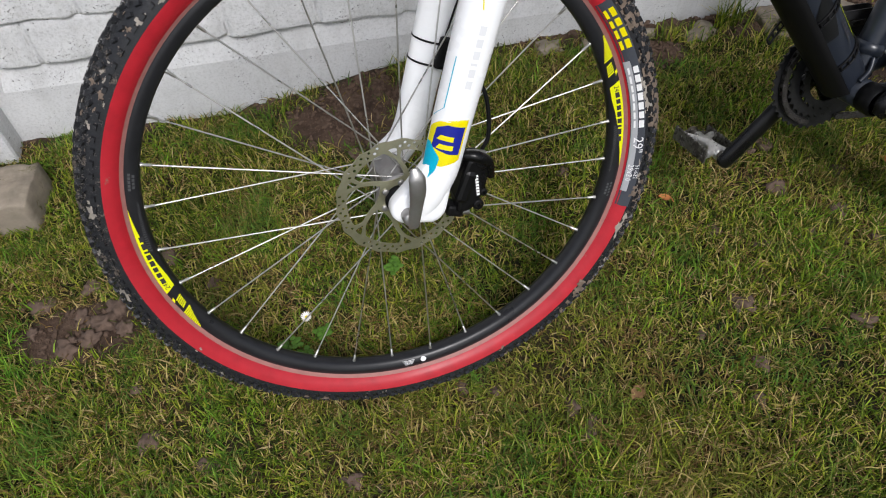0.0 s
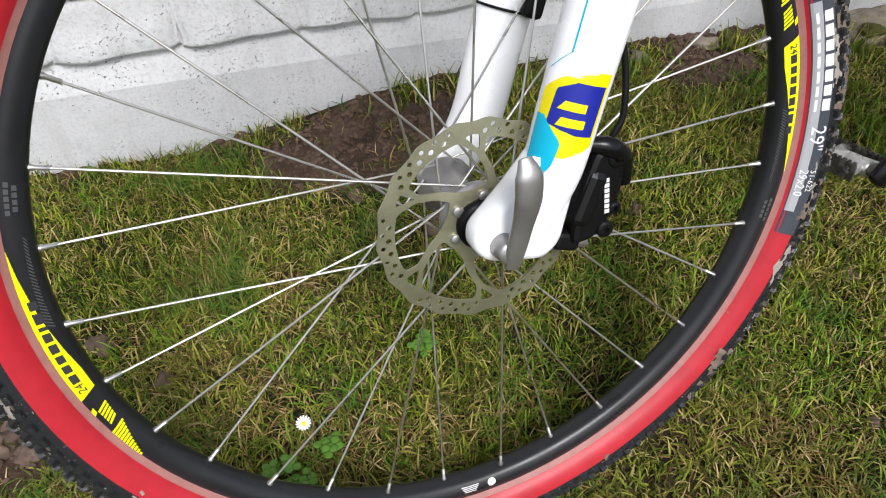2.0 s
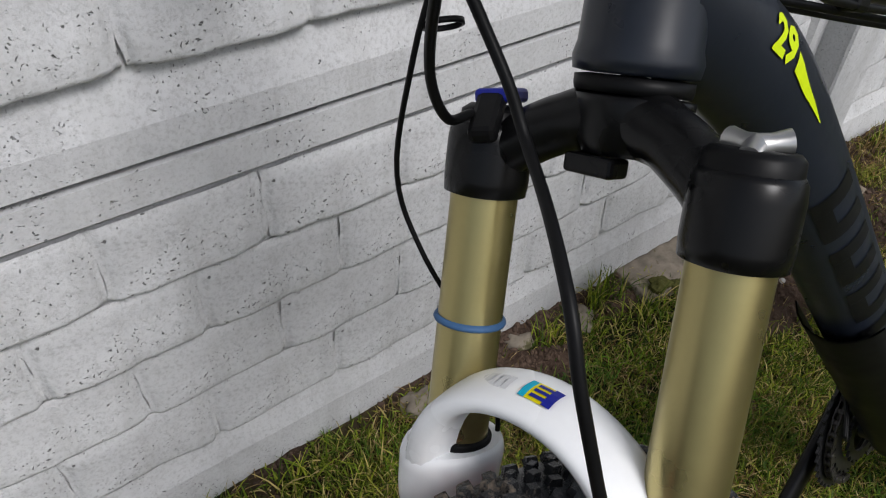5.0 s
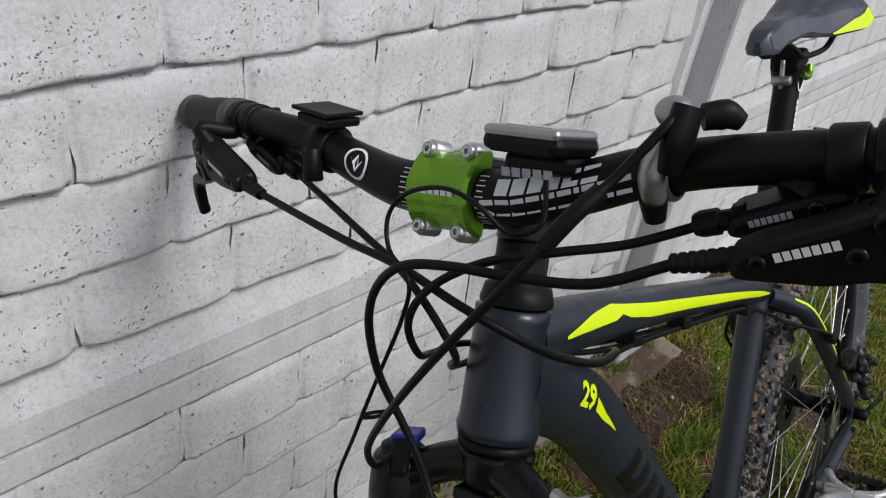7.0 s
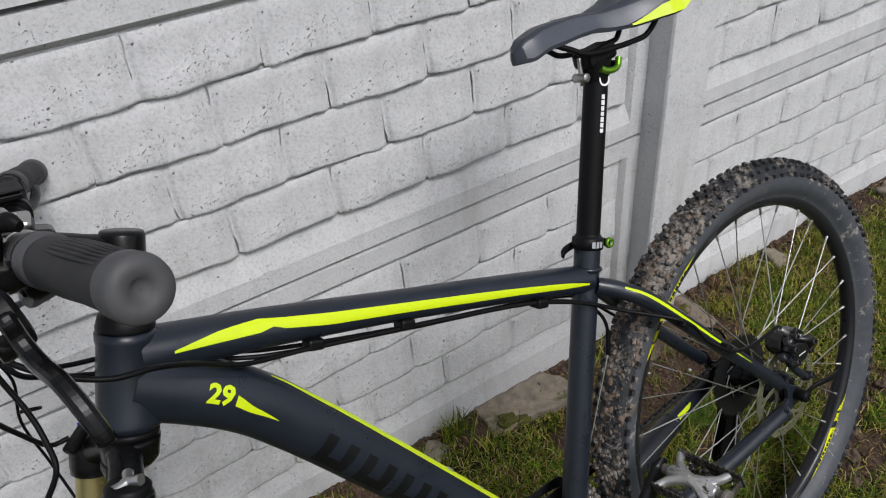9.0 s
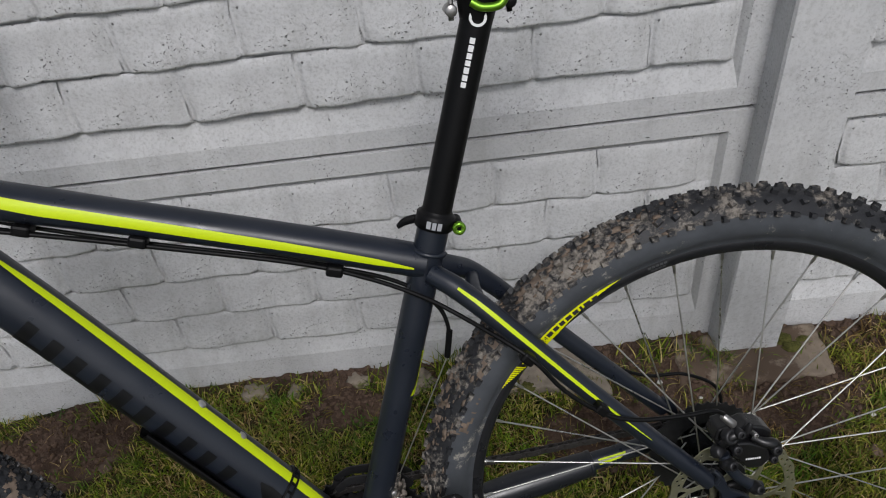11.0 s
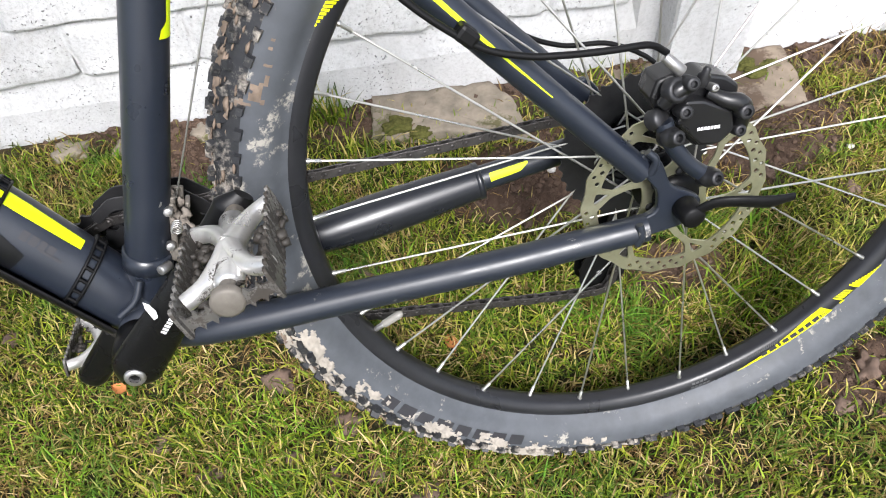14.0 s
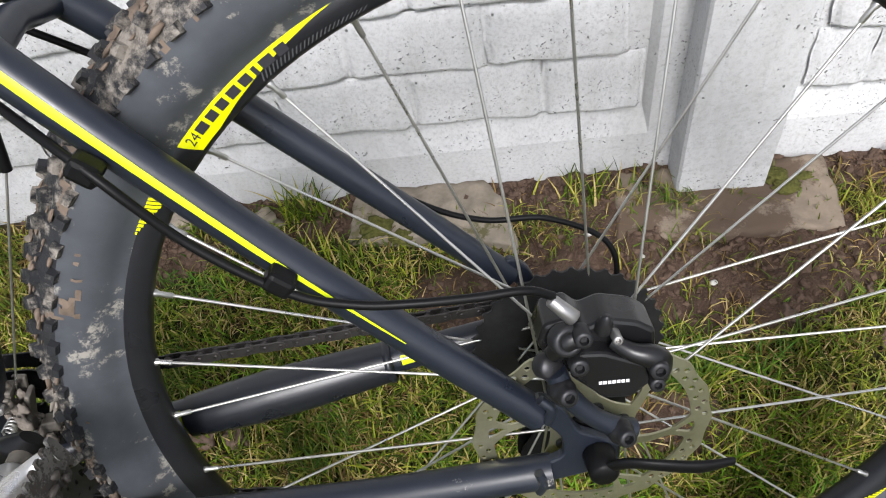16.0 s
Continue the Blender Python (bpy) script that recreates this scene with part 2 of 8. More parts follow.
GRIP_GREY = speckled("grey_lock_ring", (0.0615, 0.0615, 0.06396), 0.6, grain=0.1, scale=150, relief=0.05)
WHITE = speckled("white_fork_paint", (0.86, 0.87, 0.88), 0.28, grain=0.02, scale=120, relief=0.02, coat=0.3)
GUARD = speckled("dark_guard_rubber", (0.010, 0.0115, 0.0155), 0.30, grain=0.12, scale=160, relief=0.05, spec=0.5, dirt=(0.27, 0.255, 0.23), dirt_amount=-0.065, dirt_scale=45)
CALIPER_PAINT = speckled("worn_black_caliper", (0.0075, 0.0075, 0.0082), 0.30, grain=0.2, scale=120, relief=0.08, spec=0.45, dirt=(0.19, 0.18, 0.165), dirt_amount=-0.07, dirt_scale=70)
SADDLE_SIDE = speckled("saddle_side_leatherette", (0.062, 0.068, 0.084), 0.36, grain=0.1, scale=320, relief=0.12)
GOLD = speckled("gold_anodised_tube", (0.44, 0.375, 0.170), 0.32, metal=0.9, grain=0.02, scale=220, relief=0.0)
GREEN = speckled("green_anodised_alloy", (0.1558, 0.328, 0.0287), 0.30, metal=0.75, grain=0.05, scale=140, relief=0.02)
BLUE = speckled("deep_blue_print", (0.00984, 0.0164, 0.246), 0.4, grain=0.05, scale=120, relief=0.0)
CYAN = speckled("cyan_print", (0, 0.378, 0.558), 0.4, grain=0.05, scale=120, relief=0.0)
YELLOW = speckled("yellow_print", (0.738, 0.63, 0), 0.4, grain=0.05, scale=120, relief=0.0)
RIM_YELLOW = speckled("rim_decal_yellow", (0.666, 0.684, 0), 0.45, grain=0.05, scale=120, relief=0.0)
PRINT_WHITE = speckled("white_print", (0.72, 0.72, 0.72), 0.5, grain=0.05, scale=120, relief=0.0)
PRINT_GREY = speckled("grey_print", (0.3444, 0.3526, 0.369), 0.5, grain=0.05, scale=120, relief=0.0)
PRINT_DARK = speckled("dark_print", (0.0246, 0.0246, 0.0287), 0.5, grain=0.1, scale=120, relief=0.0)
ORING = speckled("blue_rubber_ring", (0.041, 0.1066, 0.2296), 0.5, grain=0.1, scale=120, relief=0.0)
CHAIN = speckled("oily_chain_steel", (0.0615, 0.0574, 0.05576), 0.38, metal=0.8, grain=0.3, scale=150, relief=0.1, dirt=(0.0902, 0.0738, 0.0574), dirt_amount=-0.02, dirt_scale=50)
DARK_STEEL = speckled("blackened_sprocket_steel", (0.0287, 0.0287, 0.03034), 0.4, metal=0.6, grain=0.25, scale=140, relief=0.06)
GRIMY = speckled("grimy_cage_metal", (0.1312, 0.1189, 0.1025), 0.55, metal=0.4, grain=0.3, scale=120, relief=0.2, dirt=(0.2132, 0.1722, 0.1312), dirt_amount=0.03, dirt_scale=50)
SADDLE = speckled("saddle_leatherette", (0.0328, 0.0369, 0.04756), 0.38, grain=0.1, scale=320, relief=0.12)
CLEAR = speckled("translucent_valve_cap", (0.1968, 0.1886, 0.1722), 0.3, grain=0.05, scale=120, relief=0.0)
LCD = speckled("lcd_glass", (0.246, 0.2624, 0.246), 0.15, grain=0.05, scale=120, relief=0.0, coat=0.6)
DAISY_WHITE = speckled("daisy_petals", (0.78, 0.76, 0.74), 0.6, grain=0.05, scale=120, relief=0.0)
LEAF_BROWN = speckled("dead_leaf", (0.2214, 0.123, 0.0574), 0.75, grain=0.3, scale=60, relief=0.3)
LEAF_ORANGE = speckled("orange_leaf", (0.3444, 0.1312, 0.041), 0.7, grain=0.25, scale=60, relief=0.3)
CLOVER = speckled("clover_leaf", (0.0697, 0.164, 0.01476), 0.55, grain=0.2, scale=60, relief=0.1)
PALE_STONE = speckled("pale_chip", (0.451, 0.4346, 0.41), 0.85, grain=0.15, scale=60, relief=0.3)
MOSS = speckled("olive_moss", (0.0697, 0.0697, 0.0205), 0.95, grain=0.5, scale=260, relief=1.0, spec=0.1)
FAINT_GREY = speckled("faint_grey_print", (0.66, 0.67, 0.685), 0.4, grain=0.03, scale=120, relief=0.0)
PEDAL_ALLOY = speckled("scuffed_pedal_alloy", (0.5412, 0.533, 0.5166), 0.34, metal=0.75, grain=0.12, scale=90, relief=0.1, dirt=(0.0369, 0.03116, 0.02624), dirt_amount=0.035, dirt_scale=60)
CAGE_METAL = speckled("worn_cage_metal", (0.13, 0.125, 0.117), 0.4, metal=0.7, grain=0.3, scale=120, relief=0.3, dirt=(0.0328, 0.02788, 0.02296), dirt_amount=0.15, dirt_scale=70)
GRIME = speckled("black_greasy_grime", (0.0246, 0.02132, 0.01804), 0.6, grain=0.4, scale=120, relief=0.8)
MUD_CLUMP = speckled("clinging_brown_mud", (0.1353, 0.1025, 0.0779), 0.8, grain=0.4, scale=90, relief=0.8, spec=0.3)
MUD_FLAKE = speckled("grey_brown_mud_flakes", (0.1558, 0.1353, 0.1148), 0.9, grain=0.4, scale=140, relief=1.0, spec=0.2)
MUD_PALE = speckled("dried_grey_mud", (0.2542, 0.2296, 0.1968), 0.9, grain=0.3, scale=90, relief=0.8, spec=0.2)

# ---------------------------------------------------------------- mesh helpers


class Geo:
    """Collects vertices and faces of one part."""

    def __init__(self):
        self.v, self.f, self.smooth = [], [], []

    def add(self, verts, faces, smooth=True):
        o = len(self.v)
        self.v.extend([tuple(p) for p in verts])
        self.f.extend([tuple(i + o for i in q) for q in faces])
        self.smooth.extend([smooth] * len(faces))
        return self

    def mesh(self, name):
        me = bpy.data.meshes.new(name)
        me.from_pydata(self.v, [], self.f)
        me.polygons.foreach_set("use_smooth", self.smooth)
        me.update()
        return me


def frame_of(d):
    d = Vector(d).normalized()
    a = Vector((0, 1, 0)) if abs(d.y) < 0.9 else Vector((1, 0, 0))
    u = (a - d * a.dot(d)).normalized()
    return u, d.cross(u), d


def spline(points, steps=8):
    """Catmull-Rom curve through the points."""
    p = [Vector(q) for q in points]
    p = [2 * p[0] - p[1]] + p + [2 * p[-1] - p[-2]]
    out = []
    for i in range(1, len(p) - 2):
        for s in range(steps):
            t = s / steps
            a, b, c, d = p[i - 1], p[i], p[i + 1], p[i + 2]
            out.append(0.5 * ((2 * b) + (c - a) * t + (2 * a - 5 * b + 4 * c - d) * t * t + (3 * b - a - 3 * c + d) * t ** 3))
    out.append(p[-2])
    return out


def tube(g, path, radii, seg=14, flat=1.0, caps=True):
    """A tube along the path; radii: one or a list; flat: width along the sideways axis against the other."""
    path = [Vector(q) for q in path]
    n = len(path)
    if isinstance(radii, (int, float)):
        radii = [radii] * n
    elif len(radii) != n:
        radii = [float(q) for q in np.interp(np.linspace(0, 1, n), np.linspace(0, 1, len(radii)), radii)]
    verts, faces = [], []
    u = None
    for i in range(n):
        d = (path[min(i + 1, n - 1)] - path[max(i - 1, 0)]).normalized()
        if u is None:
            u = frame_of(d)[0]
        u = (u - d * u.dot(d)).normalized()
        w = d.cross(u)
        for k in range(seg):
            a = 2 * math.pi * k / seg
            verts.append(path[i] + radii[i] * (u * math.cos(a) * flat + w * math.sin(a)))
    for i in range(n - 1):
        for k in range(seg):
            k2 = (k + 1) % seg
            faces.append((i * seg + k, i * seg + k2, (i + 1) * seg + k2, (i + 1) * seg + k))
    g.add(verts, faces)
    if caps:
        g.add(verts[:seg], [tuple(range(seg))[::-1]], False)
        g.add(verts[-seg:], [tuple(range(seg))], False)
    return g


def lathe(g, centre, axis, profile, seg=32, smooth=True, closed=False):
    """Turns the profile of (radius, height along the axis) round the axis."""
    u, w, d = frame_of(axis)
    c = Vector(centre)
    verts, faces = [], []
    for r, h in profile:
        for k in range(seg):
            a = 2 * math.pi * k / seg
            verts.append(c + d * h + (u * math.cos(a) + w * math.sin(a)) * r)
    m = len(profile)
    for i in range(m if closed else m - 1):
        j = (i + 1) % m
        for k in range(seg):
            k2 = (k + 1) % seg
            faces.append((i * seg + k, i * seg + k2, j * seg + k2, j * seg + k))
    g.add(verts, faces, smooth)
    return g


def rod(g, a, b, r, r2=None, seg=14, bev=0.0):
    a, b = Vector(a), Vector(b)
    r2 = r if r2 is None else r2
    ln = (b - a).length
    bev = min(bev, ln * 0.3, min(r, r2) * 0.6) if bev else min(ln * 0.1, min(r, r2) * 0.15)
    return lathe(g, a, b - a, [(0.0002, 0), (r - bev, 0), (r, bev), (r2, ln - bev), (r2 - bev, ln), (0.0002, ln)], seg)


def block(g, centre, size, turn=None, bevel=0.002):
    """A box with rounded edges. turn: a 3x3 or 4x4 matrix."""
    bm = bmesh.new()
    bmesh.ops.create_cube(bm, size=1.0)
    bmesh.ops.scale(bm, vec=size, verts=bm.verts)
    if bevel:
        bmesh.ops.bevel(bm, geom=bm.edges[:], offset=min(bevel, min(size) * 0.45), segments=2, affect="EDGES", profile=0.5)
    m = turn.to_3x3() if turn else Matrix.Identity(3)
    bm.verts.index_update()
    g.add([m @ v.co + Vector(centre) for v in bm.verts], [[v.index for v in f.verts] for f in bm.faces], False)
    bm.free()
    return g


def plate(g, outline, y0, y1, bevel=0.002, place=None, smooth=False):
    """A flat part: the outline of (x, z) between two depths in y, with rounded edges. place: a matrix for the result."""
    bm = bmesh.new()
    vs = [bm.verts.new((x, y0, z)) for x, z in outline]
    f = bm.faces.new(vs)
    ext = bmesh.ops.extrude_face_region(bm, geom=[f])
    for v in [e for e in ext["geom"] if isinstance(e, bmesh.types.BMVert)]:
        v.co.y = y1
    bmesh.ops.recalc_face_normals(bm, faces=bm.faces[:])
    if bevel:
        rim_edges = [e for e in bm.edges if abs(e.verts[0].co.y - e.verts[1].co.y) < 1e-7]
        bmesh.ops.bevel(bm, geom=rim_edges, offset=bevel, segments=2, affect="EDGES", profile=0.5)
    bm.verts.index_update()
    m = place or Matrix.Identity(4)
    g.add([m @ v.co for v in bm.verts], [[v.index for v in f.verts] for f in bm.faces], smooth)
    bm.free()
    return g


def rounded(points, r, n=4):
    """Rounds the corners of an outline."""
    out = []
    m = len(points)
    for i in range(m):
        a, b, c = Vector(points[i - 1]), Vector(points[i]), Vector(points[(i + 1) % m])
        d1, d2 = a - b, c - b
        k = min(r, d1.length * 0.45, d2.length * 0.45)
        p, q = b + d1.normalized() * k, b + d2.normalized() * k
        for s in range(n + 1):
            t = s / n
            out.append(tuple((1 - t) ** 2 * p + 2 * t * (1 - t) * b + t * t * q))
    return out


def cut_sheet(outline, holes, thick):
    """A flat sheet in x, y with holes, from 2D curve outlines."""
    cu = bpy.data.curves.new("sheet", "CURVE")
    cu.dimensions, cu.fill_mode, cu.extrude = "2D", "BOTH", thick / 2
    for loop in [outline] + holes:
        s = cu.splines.new("POLY")
        s.points.add(len(loop) - 1)
        for p, (x, y) in zip(s.points, loop):
            p.co = (x, y, 0, 1)
        s.use_cyclic_u = True
    ob = bpy.data.objects.new("sheet", cu)
    me = ob.to_mesh()
    res = [v.co.copy() for v in me.vertices], [tuple(p.vertices) for p in me.polygons]
    ob.to_mesh_clear()
    bpy.data.objects.remove(ob)
    bpy.data.curves.remove(cu)
    return res


def words(text, size, bold=0.0):
    """The outlines of writing as flat faces in x, y, centred."""
    cu = bpy.data.curves.new("writing", "FONT")
    cu.offset = bold
    cu.body, cu.size, cu.align_x, cu.align_y, cu.resolution_u = text, size, "CENTER", "CENTER", 2
    ob = bpy.data.objects.new("writing", cu)
    me = ob.to_mesh()
    res = [v.co.copy() for v in me.vertices], [tuple(p.vertices) for p in me.polygons]
    ob.to_mesh_clear()
    bpy.data.objects.remove(ob)
    bpy.data.curves.remove(cu)
    return res


def bars(widths, height, gap):
    """A row of plain bars in x, y, centred: lettering that is not spelled out."""
    total = sum(widths) + gap * (len(widths) - 1)
    x = -total / 2
    verts, faces = [], []
    for w in widths:
        o = len(verts)
        n = max(1, int(w / 0.006))
        for i in range(n + 1):
            verts += [(x + w * i / n, -height / 2, 0), (x + w * i / n, height / 2, 0)]
        faces += [(o + 2 * i, o + 2 * i + 2, o + 2 * i + 3, o + 2 * i + 1) for i in range(n)]
        x += w + gap
    return [Vector(v) for v in verts], faces


def lump(g, centre, size, seed, detail=2, rough=0.25, turn=0.0, boxy=0.0):
    """An uneven lump of stone or soil."""
    bm = bmesh.new()
    bmesh.ops.create_icosphere(bm, subdivisions=detail, radius=1.0)
    bm.verts.index_update()
    r = Matrix.Rotation(turn, 3, "Z")
    verts = []
    for q in bm.verts:
        p = q.co.normalized()
        if boxy:
            p = p.lerp(p / max(abs(p.x), abs(p.y), abs(p.z)), boxy)
        k = 1 + rough * (noise.noise(p * 1.4 + Vector((seed * 3.1, 0, 0))) + 0.55 * noise.noise(p * 4.1 + Vector((0, seed * 1.7, 0))) + 0.3 * noise.noise(p * 9.0 + Vector((0, 0, seed))))
        p = p * k
        verts.append(r @ Vector((p.x * size[0], p.y * size[1], p.z * size[2])) + Vector(centre))
    g.add(verts, [[v.index for v in f.verts] for f in bm.faces], True)
    bm.free()
    return g


def link_mesh(name, me, mat, parent=None):
    me.materials.append(mat)
    ob = new(name, me)
    if parent:
        ob.parent = parent
    return ob


def part(name, g, mat, parent, label=""):
    ob = link_mesh(name, g.mesh(name), mat, parent)
    if label:
        tagged(ob, label)
    return ob


def thing(name, g, mat, label, category, group="", kind="", m=None):
    ob = link_mesh(name, g.mesh(name), mat)
    if m:
        ob.matrix_world = m
    return tagged(ob, label, category, group, kind)


# ---------------------------------------------------------------- concrete fence
PANEL_H, PANEL_L, POST_W, PITCH = 0.4989, 2.0, 0.118, 2.105
BASE_Z = 0.0730
BRICK_P, ROW_H = 0.17045, 0.0900
POST_X = 0.2504


def brick_shape(w, h, seed):
    """A brick relief, w by h: its foot stands 13 mm proud of the panel (towards -y), its head leans back, all uneven."""
    rnd = random.Random(seed)
    us = [0.0, 0.018, 0.030, 0.046, 0.070, 0.15, 0.25, 0.35, 0.45, 0.55, 0.65, 0.75, 0.85, 0.930, 0.954, 0.970, 0.982, 1.0]
    ts = [0.0, 0.012, 0.035, 0.075, 0.18, 0.30, 0.42, 0.54, 0.66, 0.78, 0.89, 0.96, 1.0]
    verts, faces = [], []
    ph = [rnd.uniform(0, 6.28) for _ in range(8)]
    for t in ts:
        for u in us:
            x, z = (u - 0.5) * w, (t - 0.5) * h
            dx = 0.0016 * math.sin(5 * t + ph[0]) + 0.0010 * math.sin(13 * t + ph[1])
            dz = (1 - t) * (0.0022 * math.sin(4.0 * u + ph[2]) + 0.0012 * math.sin(13 * u + ph[3]) + 0.0007 * math.sin(29 * u + ph[4]))
            side, foot, head = min(1.0, max(0.0, min(u, 1 - u) * w - 0.0022) / 0.0100), min(1.0, t * h / 0.0042), min(1.0, (1 - t) * h / 0.012)
            k = (0.48 + 0.52 * side * side * (3 - 2 * side)) * math.sqrt(1 - (1 - foot) ** 2)
            lift = (0.0128 - 0.0062 * t) * (1 - 0.4 * (1 - head) ** 2)
            lift += 0.0026 * noise.noise((x * 17, z * 22, seed * 3.7)) + 0.0012 * noise.noise((x * 48, z * 60, seed * 5.1))
            verts.append((x + dx, -lift * k, z + dz))
    nx, nz = len(us) - 1, len(ts) - 1
    for j in range(nz):
        for i in range(nx):
            a = j * (nx + 1) + i
            faces.append((a, a + 1, a + nx + 2, a + nx + 1))
    g = Geo().add(verts, faces, True)
    return g.mesh("brick")


BRICKS = [brick_shape(BRICK_P - 0.0004, ROW_H - 0.0012, s) for s in range(12)]
HALF_BRICKS = [brick_shape(BRICK_P * 0.5 - 0.0004, ROW_H - 0.0012, 50 + s) for s in range(4)]
for me in BRICKS + HALF_BRICKS:
    me.materials.append(CONCRETE)


def fence_panel(x1, z0, pieces, sunk=0.0):
    """A panel from x1 - PANEL_L to x1, its face at y = 0: sunken field, flat border and ledge, with brick reliefs."""
    g = Geo()
    xl, xr = x1 - PANEL_L, x1
    ztop = z0 + PANEL_H - 0.0085
    fl, fr, fb, ft = xl + 0.045, xr - 0.045, z0 + 0.078, z0 + PANEL_H - 0.056
    # the field, sunk 12 mm, the sloping lips and the border
    o = [(xl, z0 - sunk), (xr, z0 - sunk), (xr, ztop), (xl, ztop)]
    lip = 0.010
    i1 = [(fl - lip, fb - lip * 4.5), (fr + lip, fb - lip * 4.5), (fr + lip, ft + lip), (fl - lip, ft + lip)]
    i2 = [(fl, fb), (fr, fb), (fr, ft), (fl, ft)]
    v = [(x, 0, z) for x, z in o] + [(x, 0, z) for x, z in i1] + [(x, 0.012, z) for x, z in i2] + [(x, 0.05, z) for x, z in o]
    f = [(k, (k + 1) % 4, 4 + (k + 1) % 4, 4 + k) for k in range(4)]
    f += [(4 + k, 4 + (k + 1) % 4, 8 + (k + 1) % 4, 8 + k) for k in range(4)]
    f += [(8, 9, 10, 11), (15, 14, 13, 12)]
    f += [(12 + k, 12 + (k + 1) % 4, (k + 1) % 4, k) for k in range(4)]
    g.add(v, f, False)
    # the tongue that closes the joint with the panel above
    g.add([(x, y, z) for z in (ztop - 0.01, ztop + 0.012) for x, y in ((xl, 0.042), (xr, 0.042), (xr, 0.049), (xl, 0.049))], [(0, 1, 5, 4), (1, 2, 6, 5), (2, 3, 7, 6), (3, 0, 4, 7), (4, 5, 6, 7)], False)
    panel = link_mesh("panel", g.mesh("panel"), CONCRETE, FENCE)
    rest = Geo()
    rnd = random.Random(int(x1 * 100) * 7 + int(z0 * 100))
    top = z0 + PANEL_H - 0.1465 + ROW_H
    for row in range(4):
        zc = top - ROW_H * (row + 0.5) - 0.001
        shift = (0.0, 0.5, 0.0, 0.4)[row]
        xs = x1 - 0.2371 + shift * BRICK_P - 14 * BRICK_P
        for k in range(18):
            a, b = xs + k * BRICK_P - 0.0043, xs + (k + 1) * BRICK_P - 0.0047
            a2, b2 = max(a, fl + 0.004), min(b, fr - 0.003)
            if b2 - a2 < 0.03:
                continue
            full = (b2 - a2) / (BRICK_P - 0.0004)
            src = rnd.choice(BRICKS) if full > 0.6 else rnd.choice(HALF_BRICKS)
            fit = full if full > 0.6 else (b2 - a2) / (BRICK_P * 0.5 - 0.0004)
            m = Matrix.LocRotScale(((a2 + b2) / 2, 0.0118, zc + rnd.uniform(-0.0008, 0.0008)), None, (fit, rnd.uniform(0.88, 1.1), 1.0))
            if pieces:
                ob = bpy.data.objects.new("brick", src)
                BRICK_QUEUE.append((ob, m))
            else:
                rest.add([m @ q.co for q in src.vertices], [tuple(p.vertices) for p in src.polygons], True)
    if not pieces:
        r = link_mesh("brick_relief", rest.mesh("brick_relief"), CONCRETE, FENCE)
        tagged(r, kind="stuff")


BRICK_QUEUE = []
FENCE = tagged(new("wall_north"), "pale cast concrete fence of brick-patterned panels between posts", "fence", kind="structure")
for bay in range(-2, 5):
    for course in range(4):
        near = bay == 0 and course < 3 or bay == 1 and course < 2
        fence_panel(POST_X - 0.059 + bay * PITCH, BASE_Z + course * PANEL_H, near, 0.2 if course == 0 else 0.0)
for k in range(-2, 5):
    px = POST_X + k * PITCH
    g = Geo()
    # H-shaped post: flange stands 45 mm proud of the panels, slightly chamfered
    out = [(-0.060, 0.06), (-0.060, -0.050), (-0.057, -0.055), (0.057, -0.055), (0.060, -0.050), (0.060, 0.06)]
    v = [(px + x, y, -0.2) for x, y in out] + [(px + x, y, BASE_Z + 4 * PANEL_H + 0.03) for x, y in out]
    g.add(v, [(i, (i + 1) % 6, 6 + (i + 1) % 6, 6 + i) for i in range(6)] + [tuple(range(6, 12))], False)
    tagged(link_mesh("post", g.mesh("post"), CONCRETE, FENCE), "smooth pale concrete fence post")

# ---------------------------------------------------------------- ground


def ground_z(x, y):
    lawn = 0.004 + 0.019 * max(-1.6, min(0.6, x))
    wall = 0.046 - 0.066 * min(1.0, max(0.0, (-1.02 - x) / 0.35)) - 0.012 * min(1.0, max(0.0, (x + 0.5) / 0.3))
    k = min(1.0, max(0.0, (y + 0.50) / 0.44))
    z = lawn + (wall - lawn) * k * k * (3 - 2 * k) + 0.006
    z += 0.012 * noise.noise((x * 2.1, y * 2.1, 0.3)) + 0.007 * noise.noise((x * 6.5, y * 6.5, 1.7))
    bare = soil_amount(x, y)
    z += (0.006 + 0.010 * noise.noise((x * 28, y * 28, 4.0)) + 0.008 * noise.noise((x * 55, y * 55, 9.0))) * bare
    return z - 0.012


def soil_amount(x, y):
    """1 on bare soil: a strip along the fence and some patches; 0 on the lawn."""
    edge = 0.035 + 0.07 * min(1.0, max(0.0, (x + 0.75) / 0.3))
    s = (y + edge + 0.05 * noise.noise((x * 2.7, 2.0, 0.0)) + 0.06 * noise.noise((x * 8.0, y * 8, 5.0))) / 0.08
    s = max(0.0, min(1.0, s))
    for cx, cy, rx, ry in ((0.20, -0.16, 0.25, 0.11), (0.48, -0.44, 0.10, 0.06), (0.12, -0.37, 0.08, 0.05), (-1.11, -0.10, 0.17, 0.095), (-0.55, -0.09, 0.10, 0.05), (-1.66, -0.47, 0.11, 0.06), (0.32, -0.56, 0.08, 0.05), (-0.02, -0.20, 0.16, 0.08)):
        d = ((x - cx) / rx) ** 2 + ((y - cy) / ry) ** 2
        s = max(s, min(1.0, max(0.0, 1.6 - d * 1.2 + 0.5 * noise.noise((x * 9, y * 9, 2.0)))))
    return s


